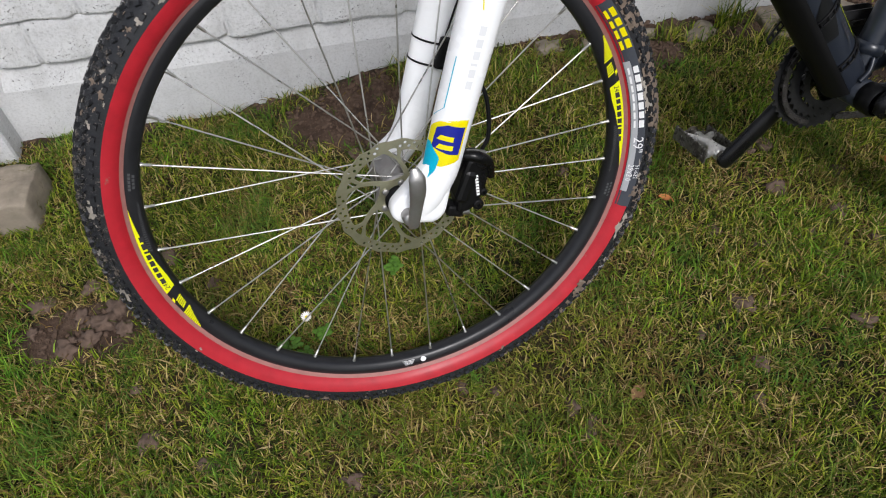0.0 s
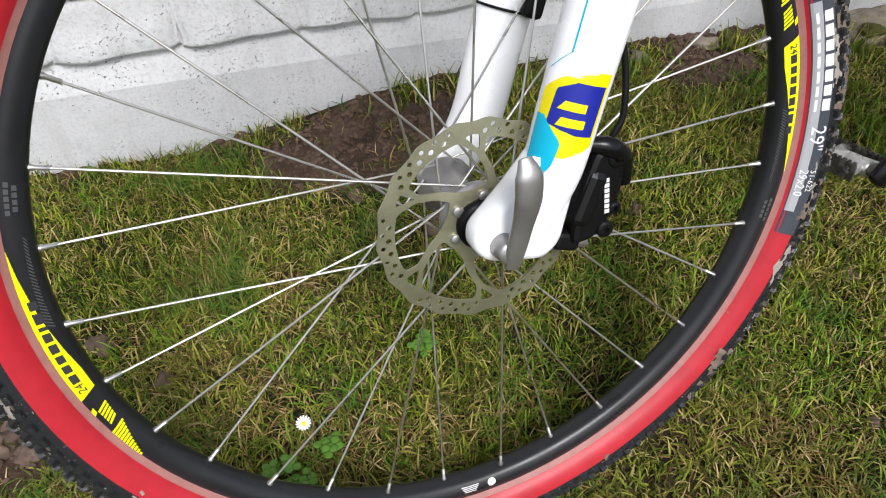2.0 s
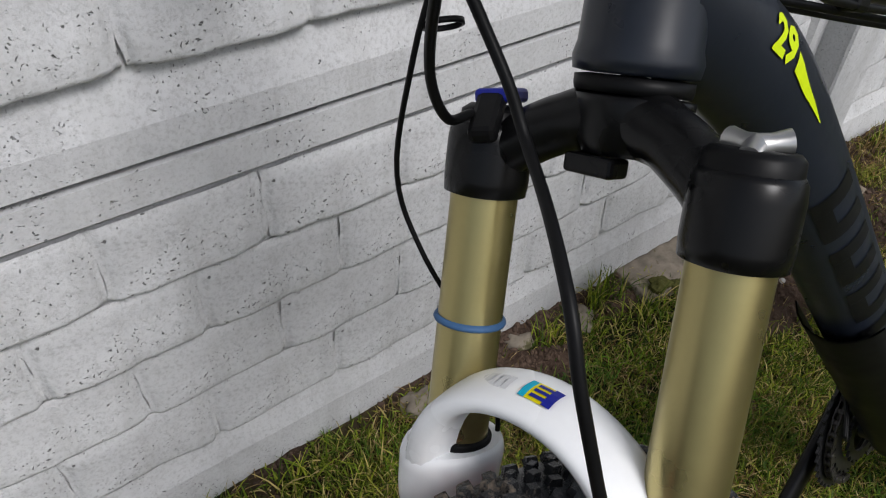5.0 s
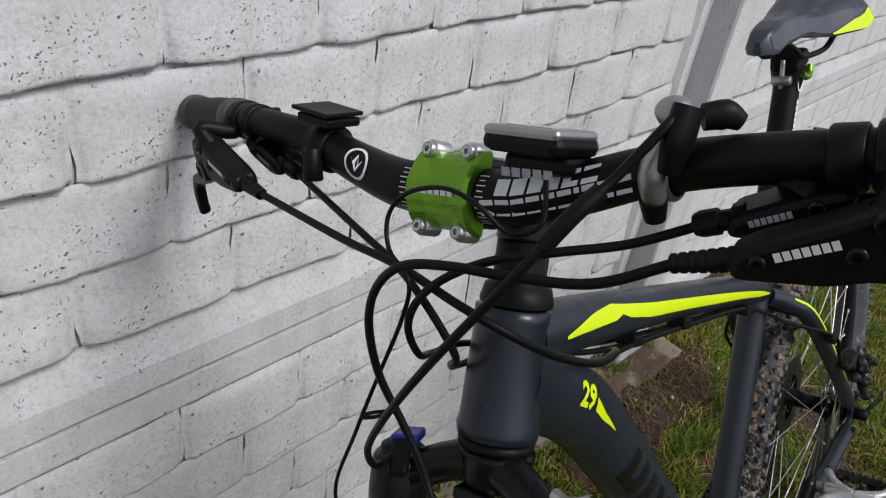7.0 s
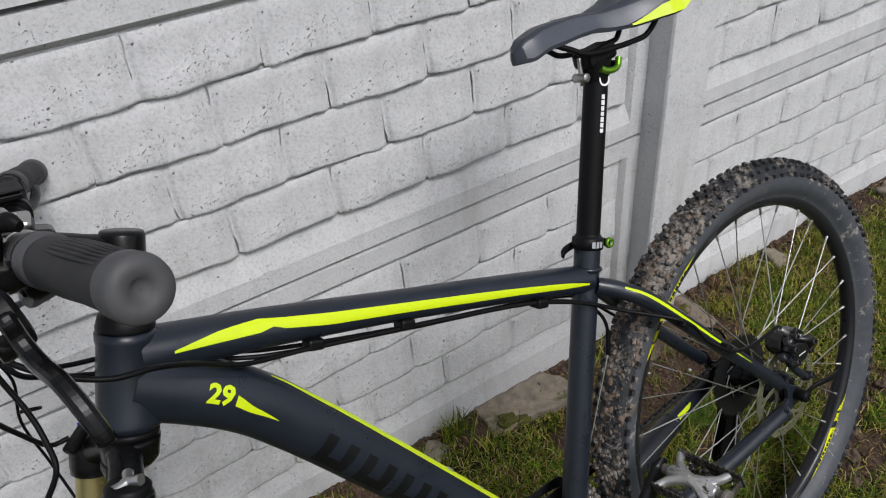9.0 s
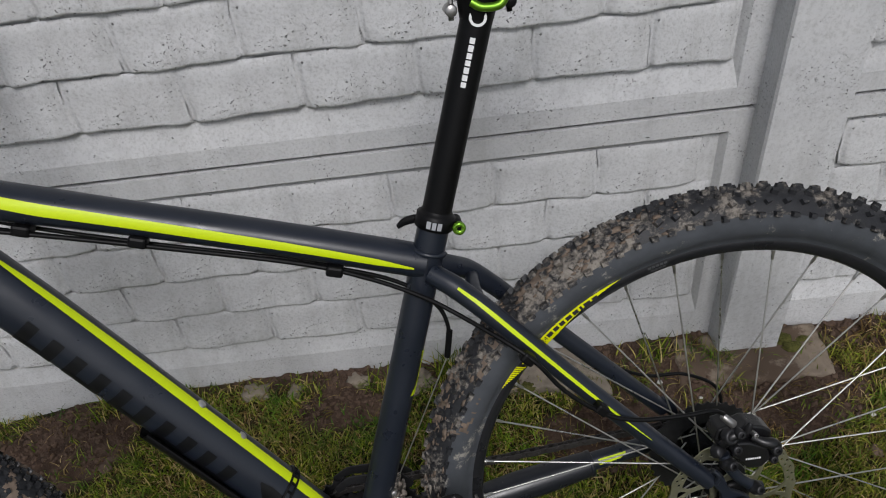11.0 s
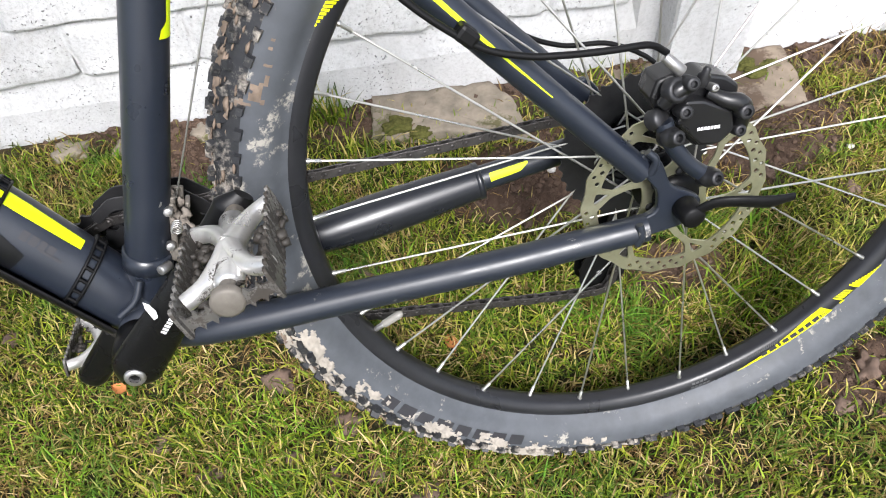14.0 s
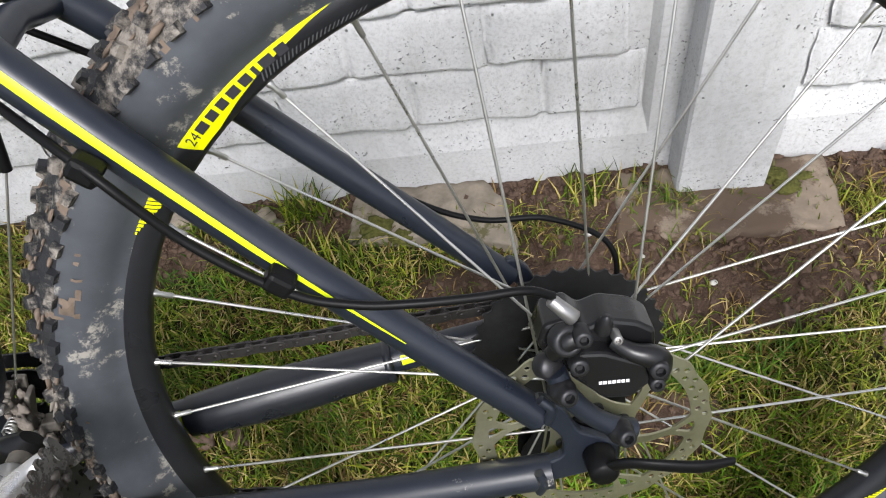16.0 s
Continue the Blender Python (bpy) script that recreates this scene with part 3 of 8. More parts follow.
def build_ground():
    xs = np.concatenate([[-60, -20, -8], np.linspace(-4.0, -2.1, 30), np.linspace(-2.08, 1.3, 380), np.linspace(1.33, 4.5, 100), [6, 9, 14, 25, 60]])
    ys = np.concatenate([[-60, -20, -8, -5], np.linspace(-3.5, -1.4, 30), np.linspace(-1.38, 0.06, 165), [0.3, 1, 4, 15, 60]])
    nx, ny = len(xs), len(ys)
    near = [(x, y, -4 < x < 5 and -4 < y < 0.4) for y in ys for x in xs]
    v = [(x, y, ground_z(x, y) if k else 0.0) for x, y, k in near]
    f = [(j * nx + i, j * nx + i + 1, (j + 1) * nx + i + 1, (j + 1) * nx + i) for j in range(ny - 1) for i in range(nx - 1)]
    me = Geo().add(v, f, True).mesh("ground")
    bare = me.attributes.new("bare_soil", "FLOAT", "POINT")
    bare.data.foreach_set("value", [soil_amount(x, y) if k else 0.0 for x, y, k in near])
    return tagged(link_mesh("ground", me, SOIL), "mossy lawn soil, coloured dark as the shade between blades, with bare earth beside the fence", "ground", kind="structure")


build_ground()


def blades(name, mat, tufts, area, per, length, lean_range, width, label, seed, on_soil, fill=1.0, least=0.3):
    """Curved, tapering blades in small tufts; each blade two bent segments."""
    rnd = np.random.RandomState(seed)
    x0, x1, y0, y1 = area
    base = []
    for tx, ty, keep in zip(rnd.uniform(x0, x1, tufts), rnd.uniform(y0, y1, tufts), rnd.uniform(0, 1, tufts)):
        s = soil_amount(tx, ty)
        clump = fill + 0.9 * noise.noise((tx * 6.0, ty * 6.0, 7.0 + seed % 7)) + 0.5 * noise.noise((tx * 17.0, ty * 17.0, 3.0))
        if ty > -0.012 or keep > (1.0 - (1 - on_soil) * min(1.0, s * 1.3)) * max(least, min(1.0, clump)):
            continue
        tall = length * (0.75 + 0.9 * max(0.0, noise.noise((tx * 4, ty * 4, 3.0)) + 0.12))
        base.append((tx, ty, ground_z(tx, ty), tall))
    base = np.repeat(np.array(base), per, axis=0)
    n = len(base)
    b = base[:, :3].copy()
    b[:, 0] += rnd.normal(0, 0.009, n)
    b[:, 1] = np.minimum(b[:, 1] + rnd.normal(0, 0.009, n), -0.006)
    b[:, 2] -= 0.004
    h = base[:, 3] * rnd.uniform(0.4, 1.3, n)
    a, lean = rnd.uniform(0, 2 * math.pi, n), rnd.uniform(*lean_range, n)
    d = np.stack([np.cos(a), np.sin(a), np.zeros(n)], 1)
    tw = a + rnd.normal(0, 0.5, n)
    w = rnd.uniform(*width, n)
    side = np.stack([-np.sin(tw) * w, np.cos(tw) * w, np.zeros(n)], 1)
    rows = []
    for t, k in ((0.0, 0.8), (0.35, 1.0), (0.72, 0.65), (1.0, 0.0)):
        c = b + d * (h * np.sin(lean * t) * t)[:, None]
        c[:, 2] += h * t * np.cos(lean * t)
        rows += [c - side * k, c + side * k] if k else [c]
    v = np.stack(rows, 1).reshape(-1, 3)
    o = (np.arange(n) * 7)[:, None]
    quads = np.concatenate([o + np.array([[0, 1, 3, 2]]), o + np.array([[2, 3, 5, 4]])], 1).reshape(-1, 4)
    tris = o + np.array([[4, 5, 6]])
    me = bpy.data.meshes.new(name)
    me.from_pydata(v.tolist(), [], quads.tolist() + tris.tolist())
    me.polygons.foreach_set("use_smooth", [True] * len(me.polygons))
    me.update()
    return tagged(link_mesh(name, me, mat), label, "grass", kind="stuff")


LAWN = (-2.15, 1.35, -1.3, 0.0)
FAR_LAWN = (1.35, 4.8, -2.0, 0.0)
blades("grass", GRASS, 56000, LAWN, 6, 0.033, (0.1, 1.4), (0.0006, 0.0015), "short lawn grass, fresh green and yellow-green", 1, 0.05)
blades("grass", FRESH, 24000, LAWN, 6, 0.038, (0.1, 1.2), (0.0006, 0.0014), "brighter tufts of fresh green grass", 4, 0.02, 0.05, 0.0)
blades("dead_grass", THATCH, 42000, LAWN, 4, 0.034, (0.8, 1.75), (0.0005, 0.0012), "yellowed dead blades lying in the lawn", 2, 0.12, 0.7, 0.2)
blades("grass", GRASS, 9000, FAR_LAWN, 4, 0.045, (0.2, 1.3), (0.0012, 0.0022), "lawn grass along the fence further off", 3, 0.05)
for k, (area, count) in enumerate((((-4.6, -2.15, -3.3, 0.0), 6000), ((-2.15, 1.35, -3.3, -1.3), 6000), ((1.35, 4.8, -3.3, -2.0), 3500))):
    blades("grass", GRASS, count, area, 4, 0.045, (0.2, 1.3), (0.0014, 0.0026), "lawn grass spreading away from the fence", 11 + k, 0.05)

# ---------------------------------------------------------------- the bicycle
# Local axes: x to the rear, y to its right-hand side, z up in its own plane; the rear axle is the origin.
BIKE = tagged(new("mountain_bike"), "muddy anthracite and lime hardtail mountain bike leaning on the fence", "bicycle")
BIKE.matrix_world = Matrix(((0.9961, -0.0840, -0.0273, 0.0), (0.0883, 0.9472, 0.3081, -0.4679), (0.0, -0.3093, 0.9510, 0.3548), (0, 0, 0, 1)))
AXLE_F = Vector((-1.128, 0, -0.007))
BB = Vector((-0.455, 0, -0.045))
STEER = Vector((0.351, 0, 0.936))
# where the steered front end sits against its drawing: shifted, and turned a little about the steering axis
FRONT_SHIFT = Vector((0.0105, -0.002, -0.0165))
FRONT_TURN = Matrix.Translation(FRONT_SHIFT) @ Matrix.Translation((-0.880, 0, 0.52)) @ Matrix.Rotation(radians(1.2), 4, STEER) @ Matrix.Translation((0.880, 0, -0.52))


class Run:
    """A tube in the bicycle's own plane or off it, on whose skin prints can be laid."""

    def __init__(self, path, radii, flat=1.0):
        self.p = [Vector(q) for q in path]
        n = len(self.p)
        self.r = [float(q) for q in np.interp(np.linspace(0, 1, n), np.linspace(0, 1, len(radii)), radii)]
        self.flat = flat
        self.s = [0.0]
        for a, b in zip(self.p, self.p[1:]):
            self.s.append(self.s[-1] + (b - a).length)
        self.length = self.s[-1]

    def at(self, s, phi, off=0.0006):
        """Point at length s; phi 0 faces the bicycle's left (-y), 90 its upper or front side."""
        i = max(0, min(len(self.p) - 2, int(np.searchsorted(self.s, s)) - 1))
        t = (s - self.s[i]) / max(1e-9, self.s[i + 1] - self.s[i])
        c = self.p[i].lerp(self.p[i + 1], t)
        r = self.r[i] + (self.r[i + 1] - self.r[i]) * t
        d = (self.p[min(i + 2, len(self.p) - 1)] - self.p[max(i - 1, 0)]).normalized()
        side = Vector((0, -1, 0))
        side = (side - d * side.dot(d)).normalized()
        up = side.cross(d)
        if up.z < 0:
            up = -up
        a = radians(phi)
        return c + side * (math.cos(a) * (r * self.flat + off)) + up * (math.sin(a) * (r + off))

    def build(self, g, seg=20):
        return tube(g, self.p, self.r, seg, self.flat)

    def strip(self, g, rows, n=24, m=6):
        """A print between two edges: rows of (s, phi0, phi1)."""
        ss = [float(q) for q in np.linspace(rows[0][0], rows[-1][0], n)]
        a0, a1 = np.interp(ss, [r[0] for r in rows], [r[1] for r in rows]).tolist(), np.interp(ss, [r[0] for r in rows], [r[2] for r in rows]).tolist()
        v = [self.at(s, p0 + (p1 - p0) * k / m) for s, p0, p1 in zip(ss, a0, a1) for k in range(m + 1)]
        f = [(i * (m + 1) + k, i * (m + 1) + k + 1, (i + 1) * (m + 1) + k + 1, (i + 1) * (m + 1) + k) for i in range(n - 1) for k in range(m)]
        g.add(v, f)
        return g

    def lay(self, g, flat, s, phi, turn=1, quarter=0):
        """Lays flat writing on the skin, its middle at s, phi. turn -1: it runs backwards along the tube; quarter 1: it stands across."""
        verts, faces = flat
        out = []
        d = self.p[-1] - self.p[0]
        hand = 1 if d.x > 0 else -1
        r = float(np.interp(s, self.s, self.r))
        for q in verts:
            x, y = (q.x, q.y) if not quarter else (-q.y, q.x)
            out.append(self.at(s + turn * x, phi + math.degrees(turn * hand * y / r), 0.0008))
        g.add(out, faces)
        return g


def around(g, flat, c, r, theta, y, outward=True, lift=0.0):
    """Lays flat writing on a wheel's left face, round its axle."""
    verts, faces = flat
    out = []
    for q in verts:
        if outward:
            a, rr = radians(theta) - q.x / r, r + q.y
        else:
            a, rr = radians(theta) + q.x / r, r - q.y
        yy = y(rr) if callable(y) else y
        out.append((c.x + rr * math.cos(a), yy - lift, c.z + rr * math.sin(a)))
    g.add(out, faces, False)
    return g


def sector(r0, r1, th0, th1, n=24, taper0=0.0, taper1=0.0, m=5):
    """A flat arc band in radius and angle; taper0, taper1: by how many degrees its ends slant from the inner to the outer edge."""
    v = []
    for i in range(n + 1):
        t = i / n
        for k in range(m + 1):
            q = k / m
            a0, a1 = th0 + taper0 * q, th1 + taper1 * q
            v.append((r0 + (r1 - r0) * q, a0 + (a1 - a0) * t))
    w = m + 1
    f = [(i * w + k, (i + 1) * w + k, (i + 1) * w + k + 1, i * w + k + 1) for i in range(n) for k in range(m)]
    return v, f


def lay_sector(g, sec, c, y, lift=0.0):
    v, f = sec
    out = []
    for r, a in v:
        yy = y(r) if callable(y) else y
        out.append((c.x + r * math.cos(radians(a)), yy - lift, c.z + r * math.sin(radians(a))))
    g.add(out, f, False)
    return g


# ---- wheels
TYRE = [(-0.0105, 0.3090), (-0.0125, 0.3128), (-0.0160, 0.3165), (-0.0205, 0.3205), (-0.0240, 0.3265), (-0.0257, 0.3345), (-0.0250, 0.3420), (-0.0215, 0.3498), (-0.0150, 0.3562), (-0.0075, 0.3592), (0.0, 0.3600)]
TYRE = TYRE + [(-y, r) for y, r in TYRE[-2::-1]]
TYRE_REAR = [(y * 1.10, 0.3090 + (r - 0.3090) * 1.14) for y, r in TYRE]


def tyre_y(r):
    return float(np.interp(r, [q[1] for q in TYRE[:8]], [q[0] for q in TYRE[:8]]))


def tyre_y_rear(r):
    return float(np.interp(r, [q[1] for q in TYRE_REAR[:8]], [q[0] for q in TYRE_REAR[:8]]))


RIM_PROFILE = [(-0.0112, 0.3135), (-0.0122, 0.3128), (-0.0122, 0.3060), (-0.0100, 0.2985), (-0.0045, 0.2955), (0.0045, 0.2955), (0.0100, 0.2985), (0.0122, 0.3060), (0.0122, 0.3128), (0.0112, 0.3135)]


def rim_y(r):
    return float(np.interp(r, [0.2955, 0.2985, 0.3060, 0.3128], [-0.0045, -0.0100, -0.0122, -0.0122]))


def ring_of(profile, c, seg=128, closed=False):
    g = Geo()
    return lathe(g, c, (0, 1, 0), [(r, y) for y, r in profile], seg, True, closed)


def knobs(c, rows, size, height, seed, prof):
    """Tread blocks: rows of (y, number, shift); each a low tapered block."""
    rnd = random.Random(seed)
    g = Geo()
    for y, n, shift, tilt in rows:
        ys, rs = [q[0] for q in prof[5:16]], [q[1] for q in prof[5:16]]
        r = float(np.interp(y, ys, rs))
        e = 0.001
        nrm = Vector((0, -(float(np.interp(y + e, ys, rs)) - float(np.interp(y - e, ys, rs))) / (2 * e), 1)).normalized()
        for k in range(n):
            a = 2 * math.pi * (k + shift + rnd.uniform(-0.04, 0.04)) / n
            rad, tan = Vector((math.cos(a), 0, math.sin(a))), Vector((-math.sin(a), 0, math.cos(a)))
            up = (rad * nrm.z + Vector((0, nrm.y, 0))).normalized()
            side = tan.cross(up)
            ca, sa = math.cos(tilt), math.sin(tilt)
            t2, s2 = tan * ca + side * sa, side * ca - tan * sa
            o = c + rad * r + Vector((0, y, 0)) - up * 0.0012
            sx, sy = size[0] * rnd.uniform(0.85, 1.1), size[1] * rnd.uniform(0.85, 1.1)
            h = height * rnd.uniform(0.8, 1.05) + 0.0012
            v = [o + t2 * i * sx + s2 * j * sy for i, j in ((-0.5, -0.5), (0.5, -0.5), (0.5, 0.5), (-0.5, 0.5))]
            v += [o + up * h + t2 * i * sx * 0.78 + s2 * j * sy * 0.78 for i, j in ((-0.5, -0.5), (0.5, -0.5), (0.5, 0.5), (-0.5, 0.5))]
            g.add(v, [(4, 5, 6, 7), (0, 1, 5, 4), (1, 2, 6, 5), (2, 3, 7, 6), (3, 0, 4, 7)], False)
    return g


def clumps(c, count, prof, mat, rim, label, seed, sizes, th0, th1, low=-1.0, high=1.0, thick=0.7):
    """Mud stuck on the tread between two angles of the wheel."""
    rnd = random.Random(seed)
    shapes = []
    for k in range(8):
        g = lump(Geo(), (0, 0, 0), (1, 1, 0.6), seed * 9 + k, 1, 0.6)
        shapes.append((g.v, g.f))
    ys, rs = [q[0] for q in prof[5:16]], [q[1] for q in prof[5:16]]
    out = Geo()
    for k in range(count):
        a, y = radians(rnd.uniform(th0, th1)), rnd.uniform(low, high) * ys[-1] * 0.98
        r = float(np.interp(y, ys, rs)) + 0.0008
        rad, tan = Vector((math.cos(a), 0, math.sin(a))), Vector((-math.sin(a), 0, math.cos(a)))
        side = Vector((0, 1, 0))
        s = sizes[0] + (sizes[1] - sizes[0]) * rnd.random() ** 3
        o = c + rad * r + side * y
        v, f = shapes[k % 8]
        out.add([o + tan * (p[0] * s * 1.3) + side * (p[1] * s) + rad * (p[2] * s * thick) for p in v], f, True)
    tagged(part("mud", out, mat, rim, label), label, kind="stuff")


def crust(c, prof, mat, rim, label, seed, th0, th1, i0, i1, level, thick):
    """Ragged islands of dried mud that follow the tyre's skin between two places of its section."""
    na, ny = int((th1 - th0) / 0.36), 40
    ks = np.arange(len(prof))
    js = np.linspace(i0, i1, ny + 1)
    ys, rs = np.interp(js, ks, [q[0] for q in prof]), np.interp(js, ks, [q[1] for q in prof])
    arc = np.concatenate([[0], np.cumsum(np.hypot(np.diff(ys), np.diff(rs)))])
    out, ids, verts, faces = Geo(), {}, [], []
    field = np.zeros((na + 1, ny + 1))
    for i in range(na + 1):
        u = radians(th0 + (th1 - th0) * i / na) * 0.36
        for j in range(ny + 1):
            w = arc[j]
            ends = min(1.0, min(i, na - i) / (0.15 * na)) + min(1.0, min(j, ny - j) / (0.22 * ny)) - 2.0
            k = noise.noise((u * 24, w * 50, seed)) + 0.6 * noise.noise((u * 75, w * 110, seed)) + 0.5 * noise.noise((u * 230, w * 300, seed))
            field[i, j] = k + 0.55 * ends - level
    for i in range(na):
        for j in range(ny):
            if field[i:i + 2, j:j + 2].mean() > 0:
                face = []
                for q in ((i, j), (i + 1, j), (i + 1, j + 1), (i, j + 1)):
                    if q not in ids:
                        th, y, r = radians(th0 + (th1 - th0) * q[0] / na), ys[q[1]], rs[q[1]]
                        h = max(0.0003, min(1.0, field[q] * 1.6) * thick + 0.0009 * noise.noise((th * 170, arc[q[1]] * 420, seed)))
                        out_y, out_r = y, r - 0.334
                        ln = math.hypot(out_y, out_r)
                        y, r = y + out_y / ln * h, r + out_r / ln * h
                        ids[q] = len(verts)
                        verts.append(c + Vector((math.cos(th) * r, y, math.sin(th) * r)))
                    face.append(ids[q])
                faces.append(tuple(face))
    out.add(verts, faces, True)
    tagged(part("mud", out, mat, rim, label), label, kind="stuff")


def rotor_sheet(r, arms, phase):
    """A 160 mm brake rotor: faceted drilled ring on slanting arms that fork before the ring."""
    out = []
    n = arms * 3
    for i in range(n * 12):
        a = 2 * math.pi * i / (n * 12)
        rr = r - 0.0020 * abs(math.sin(a * n / 2 + phase)) ** 1.5
        out.append((rr * math.cos(a), rr * math.sin(a)))
    holes = []
    w = 2 * math.pi / arms

    def polar(rr, a):
        return (rr * math.cos(a), rr * math.sin(a))

    for k in range(arms):
        a0 = w * (k + phase)
        slant = 0.42
        # window between this arm and the next
        loop = [polar(r - 0.0140, a0 + slant + 0.16 + (w - 0.32) * i / 8) for i in range(9)]
        loop += [polar(0.055, a0 + w + slant * 0.80 - 0.055), polar(0.043, a0 + w + slant * 0.42 - 0.075)]
        loop += [polar(0.0315 - 0.004 * math.sin(math.pi * i / 5), a0 + w - 0.13 - (w - 0.26) * i / 5) for i in range(6)]
        loop += [polar(0.043, a0 + slant * 0.42 + 0.075), polar(0.055, a0 + slant * 0.80 + 0.055)]
        holes.append(rounded(loop, 0.0025, 2))
        # slot where the arm forks
        holes.append(rounded([polar(0.0565, a0 + slant * 0.82), polar(r - 0.0115, a0 + slant + 0.085), polar(r - 0.0105, a0 + slant), polar(r - 0.0115, a0 + slant - 0.085)], 0.002, 2))
    for k in range(42):
        a = 2 * math.pi * (k + 0.3) / 42
        d = (a / w - phase - 0.42 / w + 0.5) % 1.0 - 0.5
        for j, (rr, hr) in enumerate(((r - 0.0050, 0.0020), (r - 0.0096, 0.0022))):
            b = a + (j - 0.5) * 0.075
            if abs(d) * w < 0.13:
                continue
            holes.append([(rr * math.cos(b) + hr * math.cos(2 * math.pi * i / 10), rr * math.sin(b) + hr * math.sin(2 * math.pi * i / 10)) for i in range(10)])
    holes.append([(0.0175 * math.cos(2 * math.pi * i / 24), 0.0175 * math.sin(2 * math.pi * i / 24)) for i in range(24)])
    return cut_sheet(out, holes, 0.0018)


def stand_up(res, c, y):
    """A flat x, y sheet set upright on a wheel's axis."""
    return [Vector((c.x + v.x, y + v.z, c.z + v.y)) for v in res[0]], res[1]


def wheel(c, front):
    rim = part("wheel", ring_of(RIM_PROFILE, c, 160), RIM, BIKE, "black 29-inch rim with yellow decals and steel spokes")
    if front:
        part("tyre", ring_of(TYRE[5:16], c), RUBBER_F, rim, "black tread caked with pale dried mud")
        for sl in (TYRE[2:6], TYRE[15:19]):
            part("sidewall", ring_of(sl, c), RED, rim, "red tyre sidewall with brown mud smears")
        for sl in (TYRE[:3], TYRE[18:]):
            part("bead_band", ring_of(sl, c), BAND, rim, "dull pink band along the tyre bead")
        rows = [(-0.0246, 150, 0.0, 0.0), (-0.0196, 150, 0.5, 0.5), (-0.0130, 150, 0.0, -0.4), (-0.0066, 150, 0.5, 0.3), (0.0, 150, 0.0, 0.0), (0.0066, 150, 0.5, -0.3), (0.0130, 150, 0.0, 0.4), (0.0196, 150, 0.5, -0.5), (0.0246, 150, 0.0, 0.0)]
        tread = part("tread", knobs(c, rows, (0.0080, 0.0050), 0.0042, 3, TYRE), RUBBER_F, rim, "low square knobs smeared with mud")
        crust(c, TYRE, MUD_CLUMP, rim, "brown mud caked over the tread", 23, -80, 55, 4.6, 16.4, 0.02, 0.0042)
        crust(c, TYRE, MUD_PALE, rim, "grey film of dried mud on the shoulder of the tread", 24, -88, 272, 4.2, 8.2, 0.44, 0.0012)
        crust(c, TYRE, MUD_CLUMP, rim, "brown mud smeared over the top of the tread", 25, 70, 165, 5.2, 11.0, 0.46, 0.0050)
        clumps(c, 90, TYRE, MUD_CLUMP, rim, "brown mud clumps between the knobs", 7, (0.002, 0.0075), 0, 360, thick=0.4)
        clumps(c, 120, TYRE, MUD_PALE, rim, "small pale flecks of dried mud", 8, (0.001, 0.0028), 0, 360, thick=0.4)
    else:
        T = TYRE_REAR
        part("tyre", ring_of(T[6:15], c), RUBBER_R, rim, "black tread with brown mud in it")
        for sl in (T[:7], T[14:]):
            part("sidewall", ring_of(sl, c), SIDEWALL, rim, "dusty grey rubber sidewall splashed with mud")
        rows = [(-0.0272, 112, 0.0, 0.1), (-0.0200, 112, 0.5, -0.4), (-0.0100, 112, 0.0, 0.4), (0.0, 112, 0.5, 0.0), (0.0100, 112, 0.0, -0.4), (0.0200, 112, 0.5, 0.4), (0.0272, 112, 0.0, -0.1)]
        tread = part("tread", knobs(c, rows, (0.0092, 0.0066), 0.0056, 5, T), RUBBER_R, rim, "tall spaced knobs with mud between them")
        clumps(c, 150, T, MUD_CLUMP, rim, "brown mud clumps between the knobs", 9, (0.002, 0.0058), 100, 190)
        clumps(c, 420, T, MUD_PALE, rim, "pale dried mud clinging to the tread", 10, (0.0015, 0.0070), 165, 268, -1.0, 0.2, 0.42)
        crust(c, T, MUD_PALE, rim, "cream crust of dried mud smeared on the tread", 21, 180, 262, 3.8, 9.5, 0.0, 0.0048)
        crust(c, T, MUD_CLUMP, rim, "brown crust of mud on the tread and sidewall", 22, 95, 200, 3.6, 17.0, 0.36, 0.0036)
        clumps(c, 420, T, MUD_CLUMP, rim, "brown mud over the tyre", 11, (0.0015, 0.0060), 95, 250, -1.0, 1.0, 0.5)
    tagged(tread, kind="stuff")
    # hub
    ln = 0.050 if front else 0.066
    fl = 0.030 if front else 0.034
    g = Geo()
    lathe(g, c, (0, 1, 0), [(0.006, -ln), (0.012, -ln + 0.002), (0.013, -fl - 0.010), (0.0275, -fl - 0.004), (0.0285, -fl), (0.016, -fl + 0.006), (0.0135, 0), (0.016, fl - 0.006), (0.024, fl), (0.024, fl + 0.003), (0.012, fl + 0.008), (0.010, ln), (0.004, ln)], 32)
    part("hub", g, GREY_ALLOY if front else BLACK_GLOSS, rim, "silver hub shell" if front else "black hub shell")
    # spokes and nipples
    off = 2.4 if front else 9.1
    for k in range(32):
        a = radians(off + 11.25 * k)
        left = k % 2 == 0
        lead = 1 if (k // 2) % 2 == 0 else -1
        y = -fl if left else fl
        rf = 0.0255 if left else 0.0215
        ah = a + lead * radians(69 if left else 67)
        p = c + Vector((rf * math.cos(ah), y + (0.0022 if lead > 0 else -0.0022), rf * math.sin(ah)))
        q = c + Vector((0.2968 * math.cos(a), -0.002 if left else 0.002, 0.2968 * math.sin(a)))
        d = (q - p).normalized()
        g = Geo()
        tube(g, [p, q - d * 0.010], 0.00100, 8)
